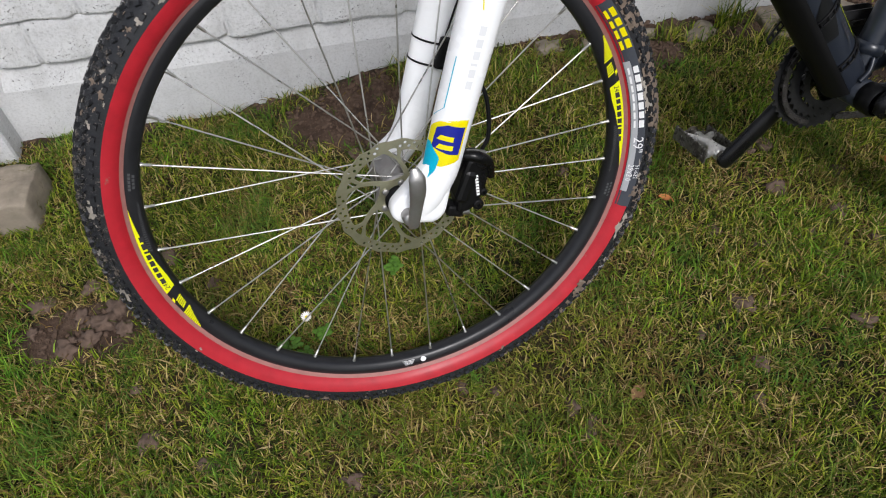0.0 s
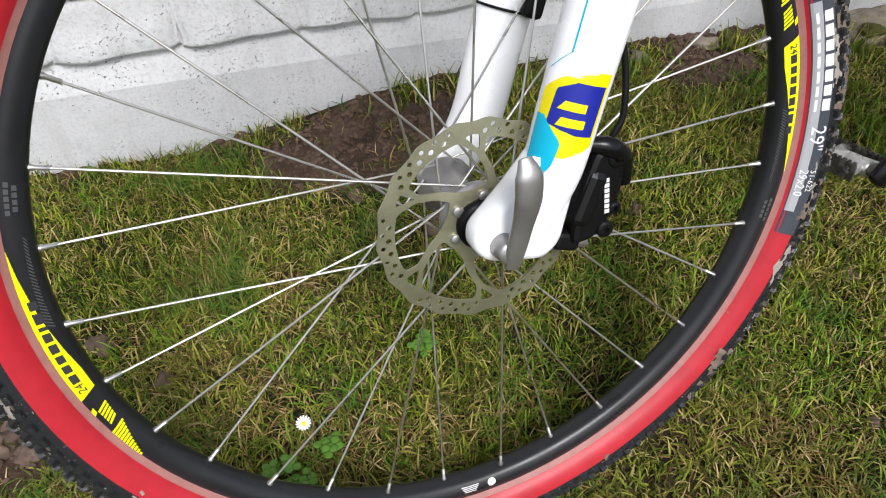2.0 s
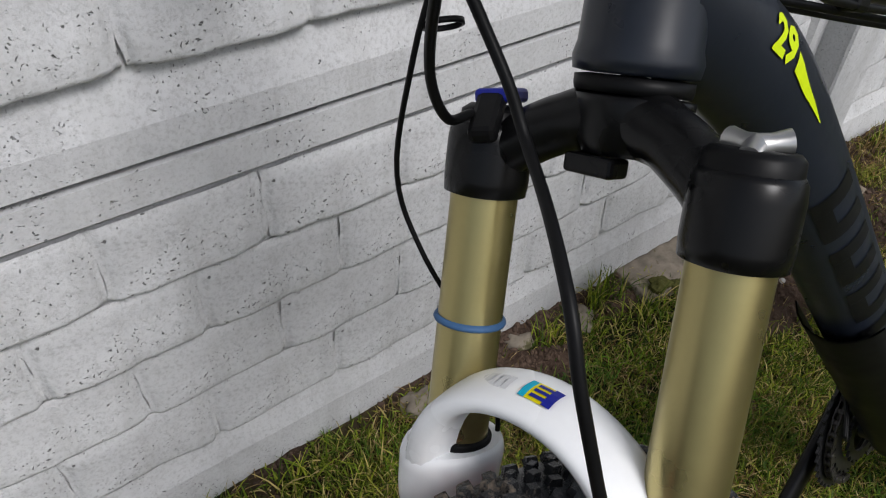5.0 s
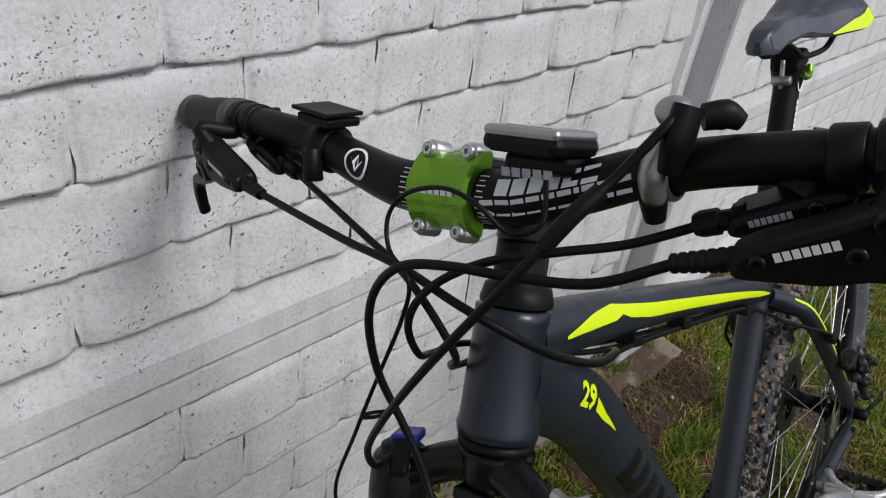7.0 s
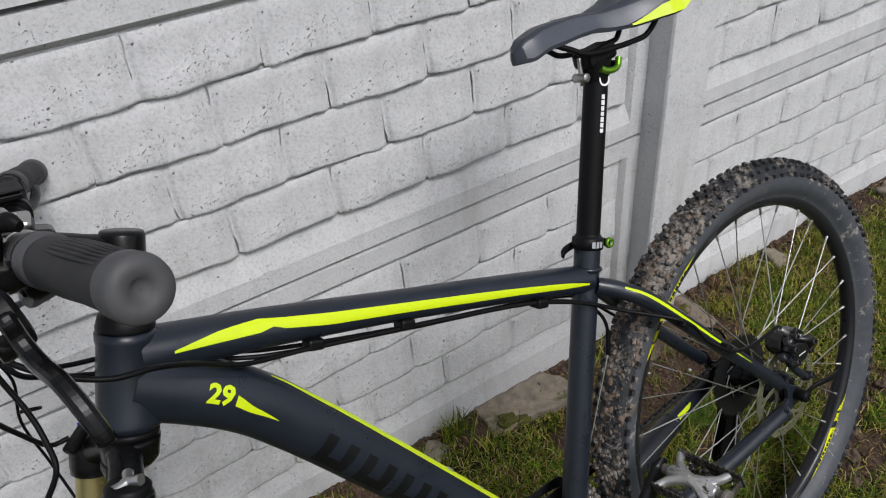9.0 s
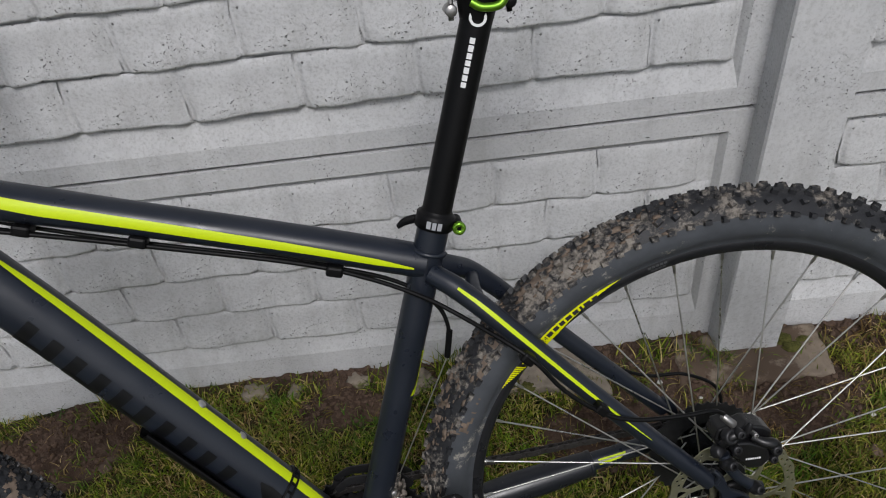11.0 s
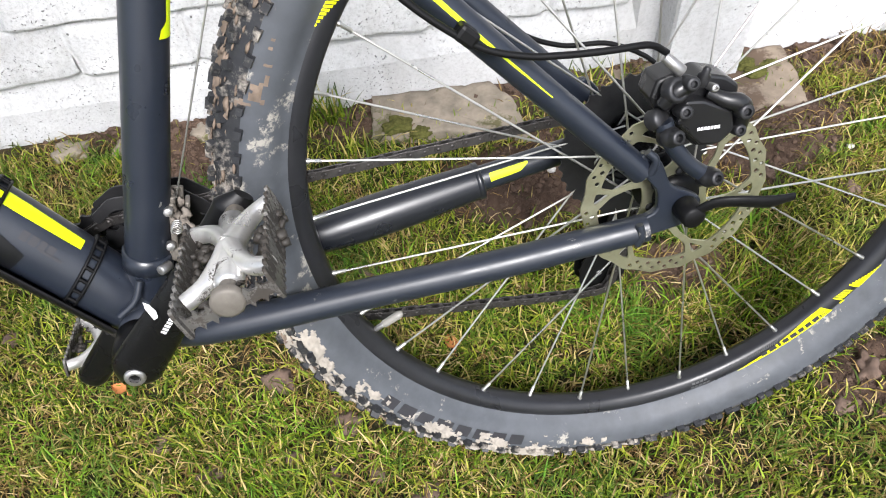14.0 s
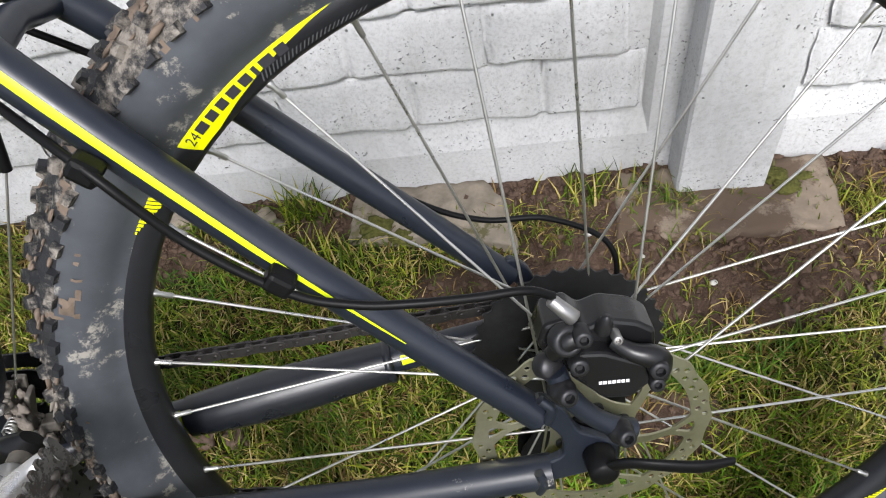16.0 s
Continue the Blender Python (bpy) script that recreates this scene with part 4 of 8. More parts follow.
        lathe(g, q - d * 0.0135, d, [(0.0010, 0), (0.0018, 0.0005), (0.0018, 0.009), (0.0026, 0.0105), (0.0026, 0.0145), (0.0005, 0.015)], 8)
        part("spoke", g, STEEL, rim)
    # rotor
    ry = -0.041 if front else -0.057
    g = Geo()
    v, f = stand_up(rotor_sheet(0.080, 6, 0.1 if front else 0.45), c, ry)
    g.add(v, f, False)
    part("brake_rotor", g, ROTOR, rim, "drilled steel brake rotor with a wavy edge")
    for k in range(6):
        a = radians(60 * k + 20)
        g = Geo()
        rod(g, c + Vector((0.022 * math.cos(a), ry - 0.0035, 0.022 * math.sin(a))), c + Vector((0.022 * math.cos(a), ry, 0.022 * math.sin(a))), 0.0042, seg=12)
        part("rotor_bolt", g, GREY_ALLOY if front else DARK_STEEL, rim)
    g = Geo()
    lathe(g, c, (0, 1, 0), [(0.0175, ry + 0.004), (0.0195, ry), (0.0195, ry - 0.005), (0.014, ry - 0.007), (0.010, ry - 0.008)], 28)
    part("lock_ring", g, BLACK, rim, "black ribbed rotor lock ring")
    # valve
    va = radians(85.4 if front else 205)
    dirn = Vector((-math.cos(va), 0, -math.sin(va)))
    v0 = c + Vector((0.2955 * math.cos(va), 0, 0.2955 * math.sin(va)))
    g = Geo()
    rod(g, v0, v0 + dirn * 0.024, 0.0028, seg=12)
    stem_part = part("valve", g, GREY_ALLOY, rim, "steel valve stem")
    g = Geo()
    tube(g, [v0 + dirn * s for s in (0.010, 0.012, 0.027, 0.030, 0.032)], [0.0036, 0.0040, 0.0040, 0.0034, 0.0018], 12)
    part("valve_cap", g, CLEAR, rim, "translucent plastic valve cap")
    # yellow decals on the rim face, with plain bars for the maker's lettering
    for b in ((13.5, 193.2) if front else (-47.3, 133.0)):
        g = Geo()
        lay_sector(g, sector(0.2985, 0.3120, b - 4.5, b - 1.2, 30, -19.0, 1.2), c, rim_y, 0.0004)
        part("decal", g, RIM_YELLOW, rim, "bright yellow tapering rim decal")
        g = Geo()
        around(g, bars([0.0075, 0.0065, 0.0065, 0.0075, 0.007, 0.003, 0.0085, 0.007], 0.0054, 0.0026), c, 0.3062, b - 9.6, rim_y, True, 0.0008)
        part("lettering", g, PRINT_DARK, rim, "dark lettering as bars on the yellow decal")
        g = Geo()
        around(g, words("24", 0.0085), c, 0.3060, b - 1.9, rim_y, True, 0.0009)
        part("number", g, PRINT_DARK, rim)
        g = Geo()
        for j in range(5):
            lay_sector(g, sector(0.2995 + 0.0003 * j, 0.3080, b + 1.6 + 0.62 * j, b + 2.0 + 0.62 * j, 2, 0.9, 0.9), c, rim_y, 0.0005)
        for j in range(11):
            lay_sector(g, sector(0.3000 + 0.0010 * j, 0.3120, b + 5.6 + 0.62 * j, b + 6.0 + 0.62 * j, 2, 0.9 - 0.08 * j, 0.9 - 0.08 * j), c, rim_y, 0.0005)
        lay_sector(g, sector(0.3090, 0.3120, b + 1.6, b + 2.6, 2, 0.5, 0.5), c, rim_y, 0.0005)
        part("stripes", g, RIM_YELLOW, rim, "hatched yellow rim stripes")
        g = Geo()
        for j in range(26):
            lay_sector(g, sector(0.2990, 0.3035 - 0.0001 * j, b - 12 - 0.5 * j, b - 11.8 - 0.5 * j, 1, -0.6, -0.6), c, rim_y, 0.0005)
        part("hatching", g, PRINT_HATCH, rim, "fine grey hatching on the rim")
        g = Geo()
        around(g, bars([0.0035] * 5, 0.0028, 0.0012), c, 0.3068, b - 30.0, rim_y, True, 0.0006)
        around(g, bars([0.0035] * 4, 0.0028, 0.0012), c, 0.3025, b - 30.0, rim_y, True, 0.0006)
        part("lettering", g, PRINT_HATCH, rim, "small grey lettering as bars")
    if front:
        g = Geo()
        disc = [Vector((0.0042 * math.cos(2 * math.pi * k / 18), 0.0042 * math.sin(2 * math.pi * k / 18), 0)) for k in range(18)]
        around(g, (disc, [tuple(range(18))]), c, 0.3030, -90.4, rim_y, False, 0.0006)
        for j in range(4):
            around(g, bars([0.018 - 0.002 * j], 0.0008, 0), c, 0.3005 + 0.0018 * j, -94.6, rim_y, False, 0.0006)
        part("label", g, PRINT_WHITE, rim, "tiny white label")
        g = Geo()
        for j in range(4):
            lay_sector(g, sector(0.3012, 0.3115, 86.0 + 0.7 * j, 86.35 + 0.7 * j, 1, -1.6 + 0.6 * j, -1.6 + 0.6 * j), c, rim_y, 0.0005)
        lay_sector(g, sector(0.3010, 0.3110, 83.6, 83.9, 1, 1.3, 1.0), c, rim_y, 0.0005)
        part("stripes", g, RIM_YELLOW, rim, "hatched yellow mark by the valve")
    return rim


WHEEL_F = wheel(AXLE_F, True)
WHEEL_F.matrix_basis = FRONT_TURN
WHEEL_R = wheel(Vector((0, 0, 0)), False)

# sidewall prints of the front tyre
g = Geo()
lay_sector(g, sector(0.3185, 0.3360, -20.0, 33.5, 60), AXLE_F, tyre_y, 0.0004)
part("sidewall_panel", g, PANEL_DARK, WHEEL_F, "dark slate panel on the red sidewall")
g = Geo()
lay_sector(g, sector(0.3190, 0.3262, -16.0, 18.0, 50), AXLE_F, tyre_y, 0.0007)
part("sidewall_panel", g, PRINT_GREY, WHEEL_F, "lighter grey band under the lettering")
g = Geo()
around(g, bars([0.0125, 0.0105, 0.0125, 0.0125], 0.0125, 0.004), AXLE_F, 0.3275, 26.3, tyre_y, True, 0.0012)
part("lettering", g, YELLOW, WHEEL_F, "yellow maker's lettering as bars")
g = Geo()
around(g, bars([0.0095, 0.0105, 0.0095, 0.0105, 0.0105, 0.0095, 0.0105], 0.0125, 0.0030), AXLE_F, 0.3275, 8.6, tyre_y, True, 0.0012)
part("lettering", g, PRINT_WHITE, WHEEL_F, "white lettering as bars")
g = Geo()
around(g, words('29"', 0.0175), AXLE_F, 0.3275, -3.6, tyre_y, True, 0.0012)
part("number", g, PRINT_WHITE, WHEEL_F, "white tyre size")
g = Geo()
around(g, words("51-622", 0.0075), AXLE_F, 0.3315, -10.6, tyre_y, True, 0.0012)
around(g, words("29x2.0", 0.0095), AXLE_F, 0.3235, -11.0, tyre_y, True, 0.0012)
part("number", g, PRINT_WHITE, WHEEL_F, "white tyre size code")
g = Geo()
around(g, bars([0.017, 0.018, 0.017, 0.020, 0.017, 0.016, 0.016, 0.016], 0.0125, 0.0055), Vector((0, 0, 0)), 0.3345, -130.0, tyre_y_rear, False, 0.0007)
part("lettering", g, PRINT_DARK, WHEEL_R, "large moulded dark lettering as bars")

# ---- frame
HEAD_LO, HEAD_HI = Vector((-0.8815, 0, 0.4725)), Vector((-0.8505, 0, 0.5555))
SEAT_TOP = Vector((-0.303, 0, 0.388))
ST = Run([BB, BB.lerp(SEAT_TOP, 0.5), SEAT_TOP], [0.0185, 0.0172, 0.0172])
DT = Run(spline([(-0.461, 0, -0.035), (-0.558, 0, 0.112), (-0.656, 0, 0.261), (-0.739, 0, 0.384), (-0.791, 0, 0.448), (-0.868, 0, 0.508)], 8), [0.029, 0.031, 0.032, 0.032, 0.033, 0.032], 0.86)
TT = Run(spline([(-0.320, 0, 0.347), (-0.45, 0, 0.396), (-0.60, 0, 0.449), (-0.735, 0, 0.495), (-0.851, 0, 0.531)], 8), [0.0185, 0.0175, 0.0175, 0.020, 0.0225], 1.12)
g = Geo()
ST.build(g, 24)
SEAT_TUBE = part("seat_tube", g, FRAME, BIKE, "matt anthracite seat tube")
g = Geo()
DT.build(g, 28)
DOWN_TUBE = part("down_tube", g, FRAME, BIKE, "broad matt anthracite down tube with scratches")
g = Geo()
TT.build(g, 24)
TOP_TUBE = part("top_tube", g, FRAME, BIKE, "matt anthracite top tube with a lime flash")
g = Geo()
hd = (HEAD_HI - HEAD_LO).normalized()
lathe(g, HEAD_LO, hd, [(0.020, -0.001), (0.0275, 0.0), (0.0285, 0.006), (0.0270, 0.012), (0.0262, 0.040), (0.0245, 0.076), (0.0255, 0.080), (0.0255, 0.0875), (0.020, 0.0886)], 40)
HEAD = part("head_tube", g, FRAME, BIKE, "matt anthracite tapered head tube")
g = Geo()
lathe(g, HEAD_LO, hd, [(0.018, -0.009), (0.0255, -0.0085), (0.0262, -0.006), (0.0262, -0.002), (0.020, -0.0012)], 36)
part("headset", g, BLACK, BIKE, "black lower headset cup")
g = Geo()
lathe(g, BB, (0, 1, 0), [(0.017, -0.037), (0.0205, -0.0365), (0.0205, 0.0365), (0.017, 0.037)], 32)
part("bottom_bracket_shell", g, FRAME_MUD, BIKE, "scuffed bottom bracket shell")
# weld beads
g = Geo()
tube(g, [ST.at(ST.length - 0.030, a, 0.0008) for a in range(-70, 71, 14)], 0.0028, 8)
part("weld", g, FRAME, BIKE)


SS, CS = {}, {}
for s in (-1, 1):
    SS[s] = Run(spline([(-0.315, s * 0.014, 0.338), (-0.290, s * 0.030, 0.322), (-0.255, s * 0.050, 0.290), (-0.15, s * 0.064, 0.168), (-0.035, s * 0.0715, 0.038)], 6), [0.0115, 0.0120, 0.0115, 0.0110, 0.0105])
    g = Geo()
    SS[s].build(g, 18)
    st = part("seat_stay", g, FRAME, BIKE, "matt anthracite seat stay with a lime stripe")
    if s < 0:
        SEAT_STAY = st
    CS[s] = Run(spline([(-0.440, s * 0.030, -0.048), (-0.385, s * 0.046, -0.043), (-0.28, s * 0.054, -0.036), (-0.15, s * 0.066, -0.026), (-0.030, s * 0.0735, -0.015)], 6), [0.0140, 0.0138, 0.0132, 0.0125, 0.0118])
    g = Geo()
    CS[s].build(g, 18)
    part("chain_stay", g, FRAME_MUD if s < 0 else FRAME, BIKE, "anthracite chain stay splashed with pale mud" if s < 0 else "anthracite chain stay")
g = Geo()
tube(g, [(-0.268, -0.048, 0.300), (-0.272, 0, 0.306), (-0.268, 0.048, 0.300)], 0.008, 12)
part("stay_bridge", g, FRAME, BIKE)
# dropouts
for s in (-1, 1):
    g = Geo()
    out = rounded([(-0.044, 0.046), (-0.034, 0.058), (-0.020, 0.046), (-0.012, 0.022), (0.004, 0.012), (0.015, 0.004), (0.014, -0.014), (0.000, -0.019), (-0.036, -0.024), (-0.040, -0.006), (-0.022, 0.000), (-0.022, 0.018), (-0.034, 0.036)], 0.006)
    plate(g, out, s * 0.0685, s * 0.0760, 0.0018)
    part("dropout", g, FRAME, BIKE, "forged anthracite dropout")
# axle quick release at the back
g = Geo()
rod(g, (0, -0.0755, 0), (0, -0.096, 0), 0.0105, 0.0095, 20, 0.002)
part("axle_nut", g, BLACK, BIKE, "black rear axle end cap")
part("axle_nut", rod(Geo(), (0, 0.0755, 0), (0, 0.092, 0), 0.0095, 0.0085, 16, 0.002), BLACK, BIKE, "black rear axle end cap")
g = Geo()
tube(g, spline([(0.002, -0.092, 0.004), (0.014, -0.098, 0.013), (0.030, -0.103, 0.014), (0.055, -0.104, 0.008), (0.077, -0.102, 0.006)], 6), [0.0045, 0.0050, 0.0055, 0.0062, 0.0040], 14, 0.55)
part("quick_release_lever", g, BLACK, BIKE, "black rear quick release lever")

# lime paint and lettering on the frame
g = Geo()
TT.strip(g, [(0.012, -8, -2), (0.05, -14, 8), (0.20, -14, 18), (0.38, -6, 30), (0.438, 10, 40), (0.442, 20, 42), (0.450, 20, 44), (0.454, 8, 46), (0.49, 4, 34), (0.535, 0, 6)], 40)
part("stripe", g, LIME, TOP_TUBE, "lime flash along the top tube")
g = Geo()
DT.strip(g, [(0.07, 60, 80), (0.12, 58, 84), (0.35, 60, 84), (0.50, 64, 80), (0.56, 70, 74)], 40)
part("stripe", g, LIME, DOWN_TUBE, "lime stripe along the down tube")
g = Geo()
for k in range(5):
    s0 = 0.205 + 0.058 * k
    DT.strip(g, [(s0, -50, 12), (s0 + 0.014, -50, 12)], 4)
    DT.strip(g, [(s0 + 0.0141, -50, -28), (s0 + 0.030, -50, -28)], 4)
    DT.strip(g, [(s0 + 0.0301, -50, 12), (s0 + 0.044, -50, 12)], 4)
part("lettering", g, FRAME_GLOSS, DOWN_TUBE, "large glossy black lettering as bars")
g = Geo()
DT.strip(g, [(0.10, -34, 8), (0.14, -30, 26), (0.16, -4, 28), (0.175, 20, 24)], 16)
part("marking", g, FRAME_GLOSS, DOWN_TUBE, "glossy dark arrow shape")
g = Geo()
DT.lay(g, bars([0.006, 0.005, 0.006, 0.006], 0.008, 0.0016), 0.098, 34, 1)
DT.lay(g, bars([0.018], 0.0022, 0.001), 0.085, 27, 1)
part("lettering", g, PRINT_DARK, DOWN_TUBE, "small dark lettering as bars")
g = Geo()
DT.lay(g, words("29", 0.025, 0.0010), DT.length - 0.076, 10, -1)
DT.strip(g, [(DT.length - 0.142, -6, -5), (DT.length - 0.110, -8, 3), (DT.length - 0.092, -3, 15)], 8)
part("number", g, LIME, DOWN_TUBE, "lime wheel size number with a pointed tail")
g = Geo()
SEAT_STAY_RUN = SS[-1]
SEAT_STAY_RUN.strip(g, [(0.035, 16, 30), (0.07, 8, 30), (0.10, 4, 27), (0.22, 0, 17), (0.315, 8, 11)], 30)
part("stripe", g, LIME, SEAT_STAY, "lime stripe tapering down the seat stay")
g = Geo()
ST.strip(g, [(0.252, -80, -40), (0.259, -80, -46), (0.263, -80, -60), (0.303, -80, -60), (0.307, -82, -54), (0.311, -92, -54)], 20)
part("stripe", g, LIME, SEAT_TUBE, "lime bracket shape on the seat tube")

# ---- seat post and saddle
g = Geo()
sd = (SEAT_TOP - BB).normalized()
tube(g, [SEAT_TOP - sd * 0.03, SEAT_TOP + sd * 0.205, SEAT_TOP + sd * 0.222], [0.0156, 0.0156, 0.0162], 28)
POST = part("seat_post", g, BLACK, BIKE, "satin black seat post")
PR = Run([SEAT_TOP, SEAT_TOP + sd * 0.22], [0.0157, 0.0157])
g = Geo()
PR.lay(g, bars([0.0055, 0.006, 0.0055, 0.005, 0.006, 0.0055, 0.005], 0.0048, 0.0014), 0.170, 8, -1)
lathe(g, PR.at(0.212, 6, 0.0004), PR.at(0.212, 6, 0.002) - PR.at(0.212, 6, 0.0), [(0.0058, 0), (0.0084, 0.0002)], 20)
part("lettering", g, PRINT_WHITE, POST, "white lettering as bars below a round mark")
g = Geo()
lathe(g, SEAT_TOP - sd * 0.004, sd, [(0.0176, 0), (0.0205, 0.0008), (0.0205, 0.015), (0.0176, 0.0165), (0.0160, 0.020)], 32)
CLAMP = part("seat_clamp", g, BLACK, BIKE, "black seat clamp collar")
g = Geo()
PRC = Run([SEAT_TOP, SEAT_TOP + sd * 0.02], [0.0205, 0.0205])
PRC.lay(g, bars([0.0045, 0.004, 0.0045], 0.008, 0.0014), 0.0038, 8, -1, 1)
part("lettering", g, PRINT_GREY, CLAMP)
cb = SEAT_TOP + Vector((0.024, 0, -0.004))
g = Geo()
rod(g, cb + Vector((0, 0.014, 0)), cb + Vector((0, -0.014, 0)), 0.0052, seg=14)
part("clamp_bolt", g, BLACK, CLAMP)
g = Geo()
lathe(g, cb + Vector((0, -0.014, 0)), (0, -1, 0), [(0.0022, 0.0030), (0.0040, 0.0042), (0.0066, 0.0040), (0.0072, 0.0020), (0.0072, 0)], 20)
part("clamp_nut", g, GREEN, CLAMP, "green anodised clamp nut")
g = Geo()
tube(g, spline([cb + Vector((0, 0.012, 0.0)), cb + Vector((-0.02, 0.020, 0.004)), cb + Vector((-0.05, 0.016, 0.006)), cb + Vector((-0.062, 0.008, 0.004))], 5), [0.004, 0.005, 0.005, 0.003], 12, 0.7)
part("clamp_lever", g, BLACK, CLAMP)
PT = SEAT_TOP + sd * 0.222
g = Geo()
block(g, PT + Vector((0.002, 0, 0.020)), (0.050, 0.034, 0.022), pose(0, 0, 0, 0, -4, 0), 0.006)
tube(g, [PT - sd * 0.012, PT + Vector((0, 0, 0.014))], [0.0165, 0.0215], 20)
part("post_head", g, BLACK, POST, "black two-bolt saddle clamp")
for dx in (-0.028, 0.028):
    g = Geo()
    rod(g, PT + Vector((dx, 0, -0.010)), PT + Vector((dx * 0.9, 0, 0.024)), 0.0028, seg=10)
    rod(g, PT + Vector((dx, -0.011, 0.0)), PT + Vector((dx, 0.011, 0.0)), 0.0058, seg=14)
    part("clamp_screw", g, GREY_ALLOY if dx < 0 else BLACK, POST)
g = Geo()
tube(g, spline([PT + Vector((-0.010, -0.018, 0.006)), PT + Vector((0.0, -0.020, 0.000)), PT + Vector((0.016, -0.020, 0.000)), PT + Vector((0.024, -0.018, 0.010))], 5), 0.0042, 10)
part("clamp_trim", g, GREEN, POST, "green anodised clamp trim")


def saddle_half(x):
    """Half width, top height and skirt depth along the saddle, from the nose at 0 to the tail at 1."""
    w = np.interp(x, [0, 0.02, 0.08, 0.25, 0.45, 0.62, 0.78, 0.90, 0.97, 1.0], [0.004, 0.013, 0.020, 0.021, 0.024, 0.041, 0.063, 0.067, 0.056, 0.030])
    top = np.interp(x, [0, 0.04, 0.15, 0.32, 0.5, 0.62, 0.75, 0.88, 0.95, 1.0], [-0.016, -0.004, 0.003, 0.003, -0.001, 0.003, 0.012, 0.020, 0.019, 0.012])
    skirt = np.interp(x, [0, 0.05, 0.25, 0.45, 0.65, 0.85, 1.0], [0.010, 0.024, 0.024, 0.021, 0.034, 0.046, 0.026])
    return float(w), float(top), float(skirt)


SAD_X0, SAD_LEN, SAD_Z = -0.356, 0.268, 0.672
g = Geo()
nx, nr = 44, 18
verts = []
for i in range(nx + 1):
    t = i / nx
    w, top, sk = saddle_half(t)
    for k in range(nr + 1):
        a = math.pi * k / nr
        y = -w * math.cos(a)
        e = abs(math.cos(a))
        z = top - sk * max(0.0, (e - 0.35) / 0.65) ** 2.4 - 0.010 * max(0.0, 1 - e / 0.6) ** 1.3 * max(0.0, math.sin(math.pi * min(1.0, max(0.0, (t - 0.22) / 0.74))))
        if k in (0, nr):
            y *= 0.93
            z -= 0.004
        verts.append((SAD_X0 + SAD_LEN * t, y, SAD_Z + z))
faces = [(i * (nr + 1) + k, i * (nr + 1) + k + 1, (i + 1) * (nr + 1) + k + 1, (i + 1) * (nr + 1) + k) for i in range(nx) for k in range(nr)]
bottom = [tuple(reversed([i * (nr + 1), (i + 1) * (nr + 1), (i + 1) * (nr + 1) + nr, i * (nr + 1) + nr])) for i in range(nx)]
g.add(verts, faces, True)
g.add(verts, bottom, False)
g.add(verts, [tuple(range(nx * (nr + 1), nx * (nr + 1) + nr + 1)), tuple(range(nr, -1, -1))], False)
SEAT = part("saddle", g, SADDLE, BIKE, "dark grey padded saddle with lime wing panels")
for s in (-1, 1):
    g = Geo()
    v = []
    for i in range(22):
        t = 0.60 + 0.39 * i / 21
        w, top, sk = saddle_half(t)
        up = np.interp(t, [0.60, 0.75, 0.99], [0.10, 0.62, 0.80])
        for k in range(4):
            q = k / 3 * up
            e = 1 - 0.16 * q
            z = top - sk * ((e - 0.35) / 0.65) ** 2.4
            v.append((SAD_X0 + SAD_LEN * t, s * (w * (e + 0.012) + 0.0006), SAD_Z + z - 0.001))
    g.add(v, [(i * 4 + k, i * 4 + k + 1, (i + 1) * 4 + k + 1, (i + 1) * 4 + k) for i in range(21) for k in range(3)])
    part("wing_panel", g, LIME, SEAT, "lime side panel")
    g = Geo()
    v = []
    for i in range(30):
        t = 0.03 + 0.88 * i / 29
        w, top, sk = saddle_half(t)
        low = 1.0 - 0.16 * float(np.interp(t, [0.58, 0.75, 0.99], [0.0, 0.66, 0.84]))
        high = float(np.interp(t, [0.03, 0.3, 0.5, 0.75, 0.91], [0.70, 0.66, 0.72, 0.80, low]))
        for k in range(4):
            e = low + (high - low) * k / 3
            v.append((SAD_X0 + SAD_LEN * t, s * (w * e + 0.0006), SAD_Z + top - sk * ((e - 0.35) / 0.65) ** 2.4 + 0.0007))
    g.add(v, [(i * 4 + k, i * 4 + k + 1, (i + 1) * 4 + k + 1, (i + 1) * 4 + k) for i in range(29) for k in range(3)])
    part("side_panel", g, SADDLE_SIDE, SEAT, "lighter grey side panel")
    g = Geo()
    tube(g, spline([(-0.325, s * 0.006, 0.664), (-0.285, s * 0.018, 0.640), (-0.255, s * 0.022, 0.626), (-0.175, s * 0.022, 0.620), (-0.150, s * 0.026, 0.626), (-0.128, s * 0.034, 0.652)], 6), 0.0036, 10)
    part("saddle_rail", g, BLACK, SEAT, "black steel rail")

# ---- fork
FRAME_PARTS = set(BIKE.children)

def leg_at(z, s):
    return Vector((-0.930 - (0.44 - z) * 0.372, s * 0.066, z))


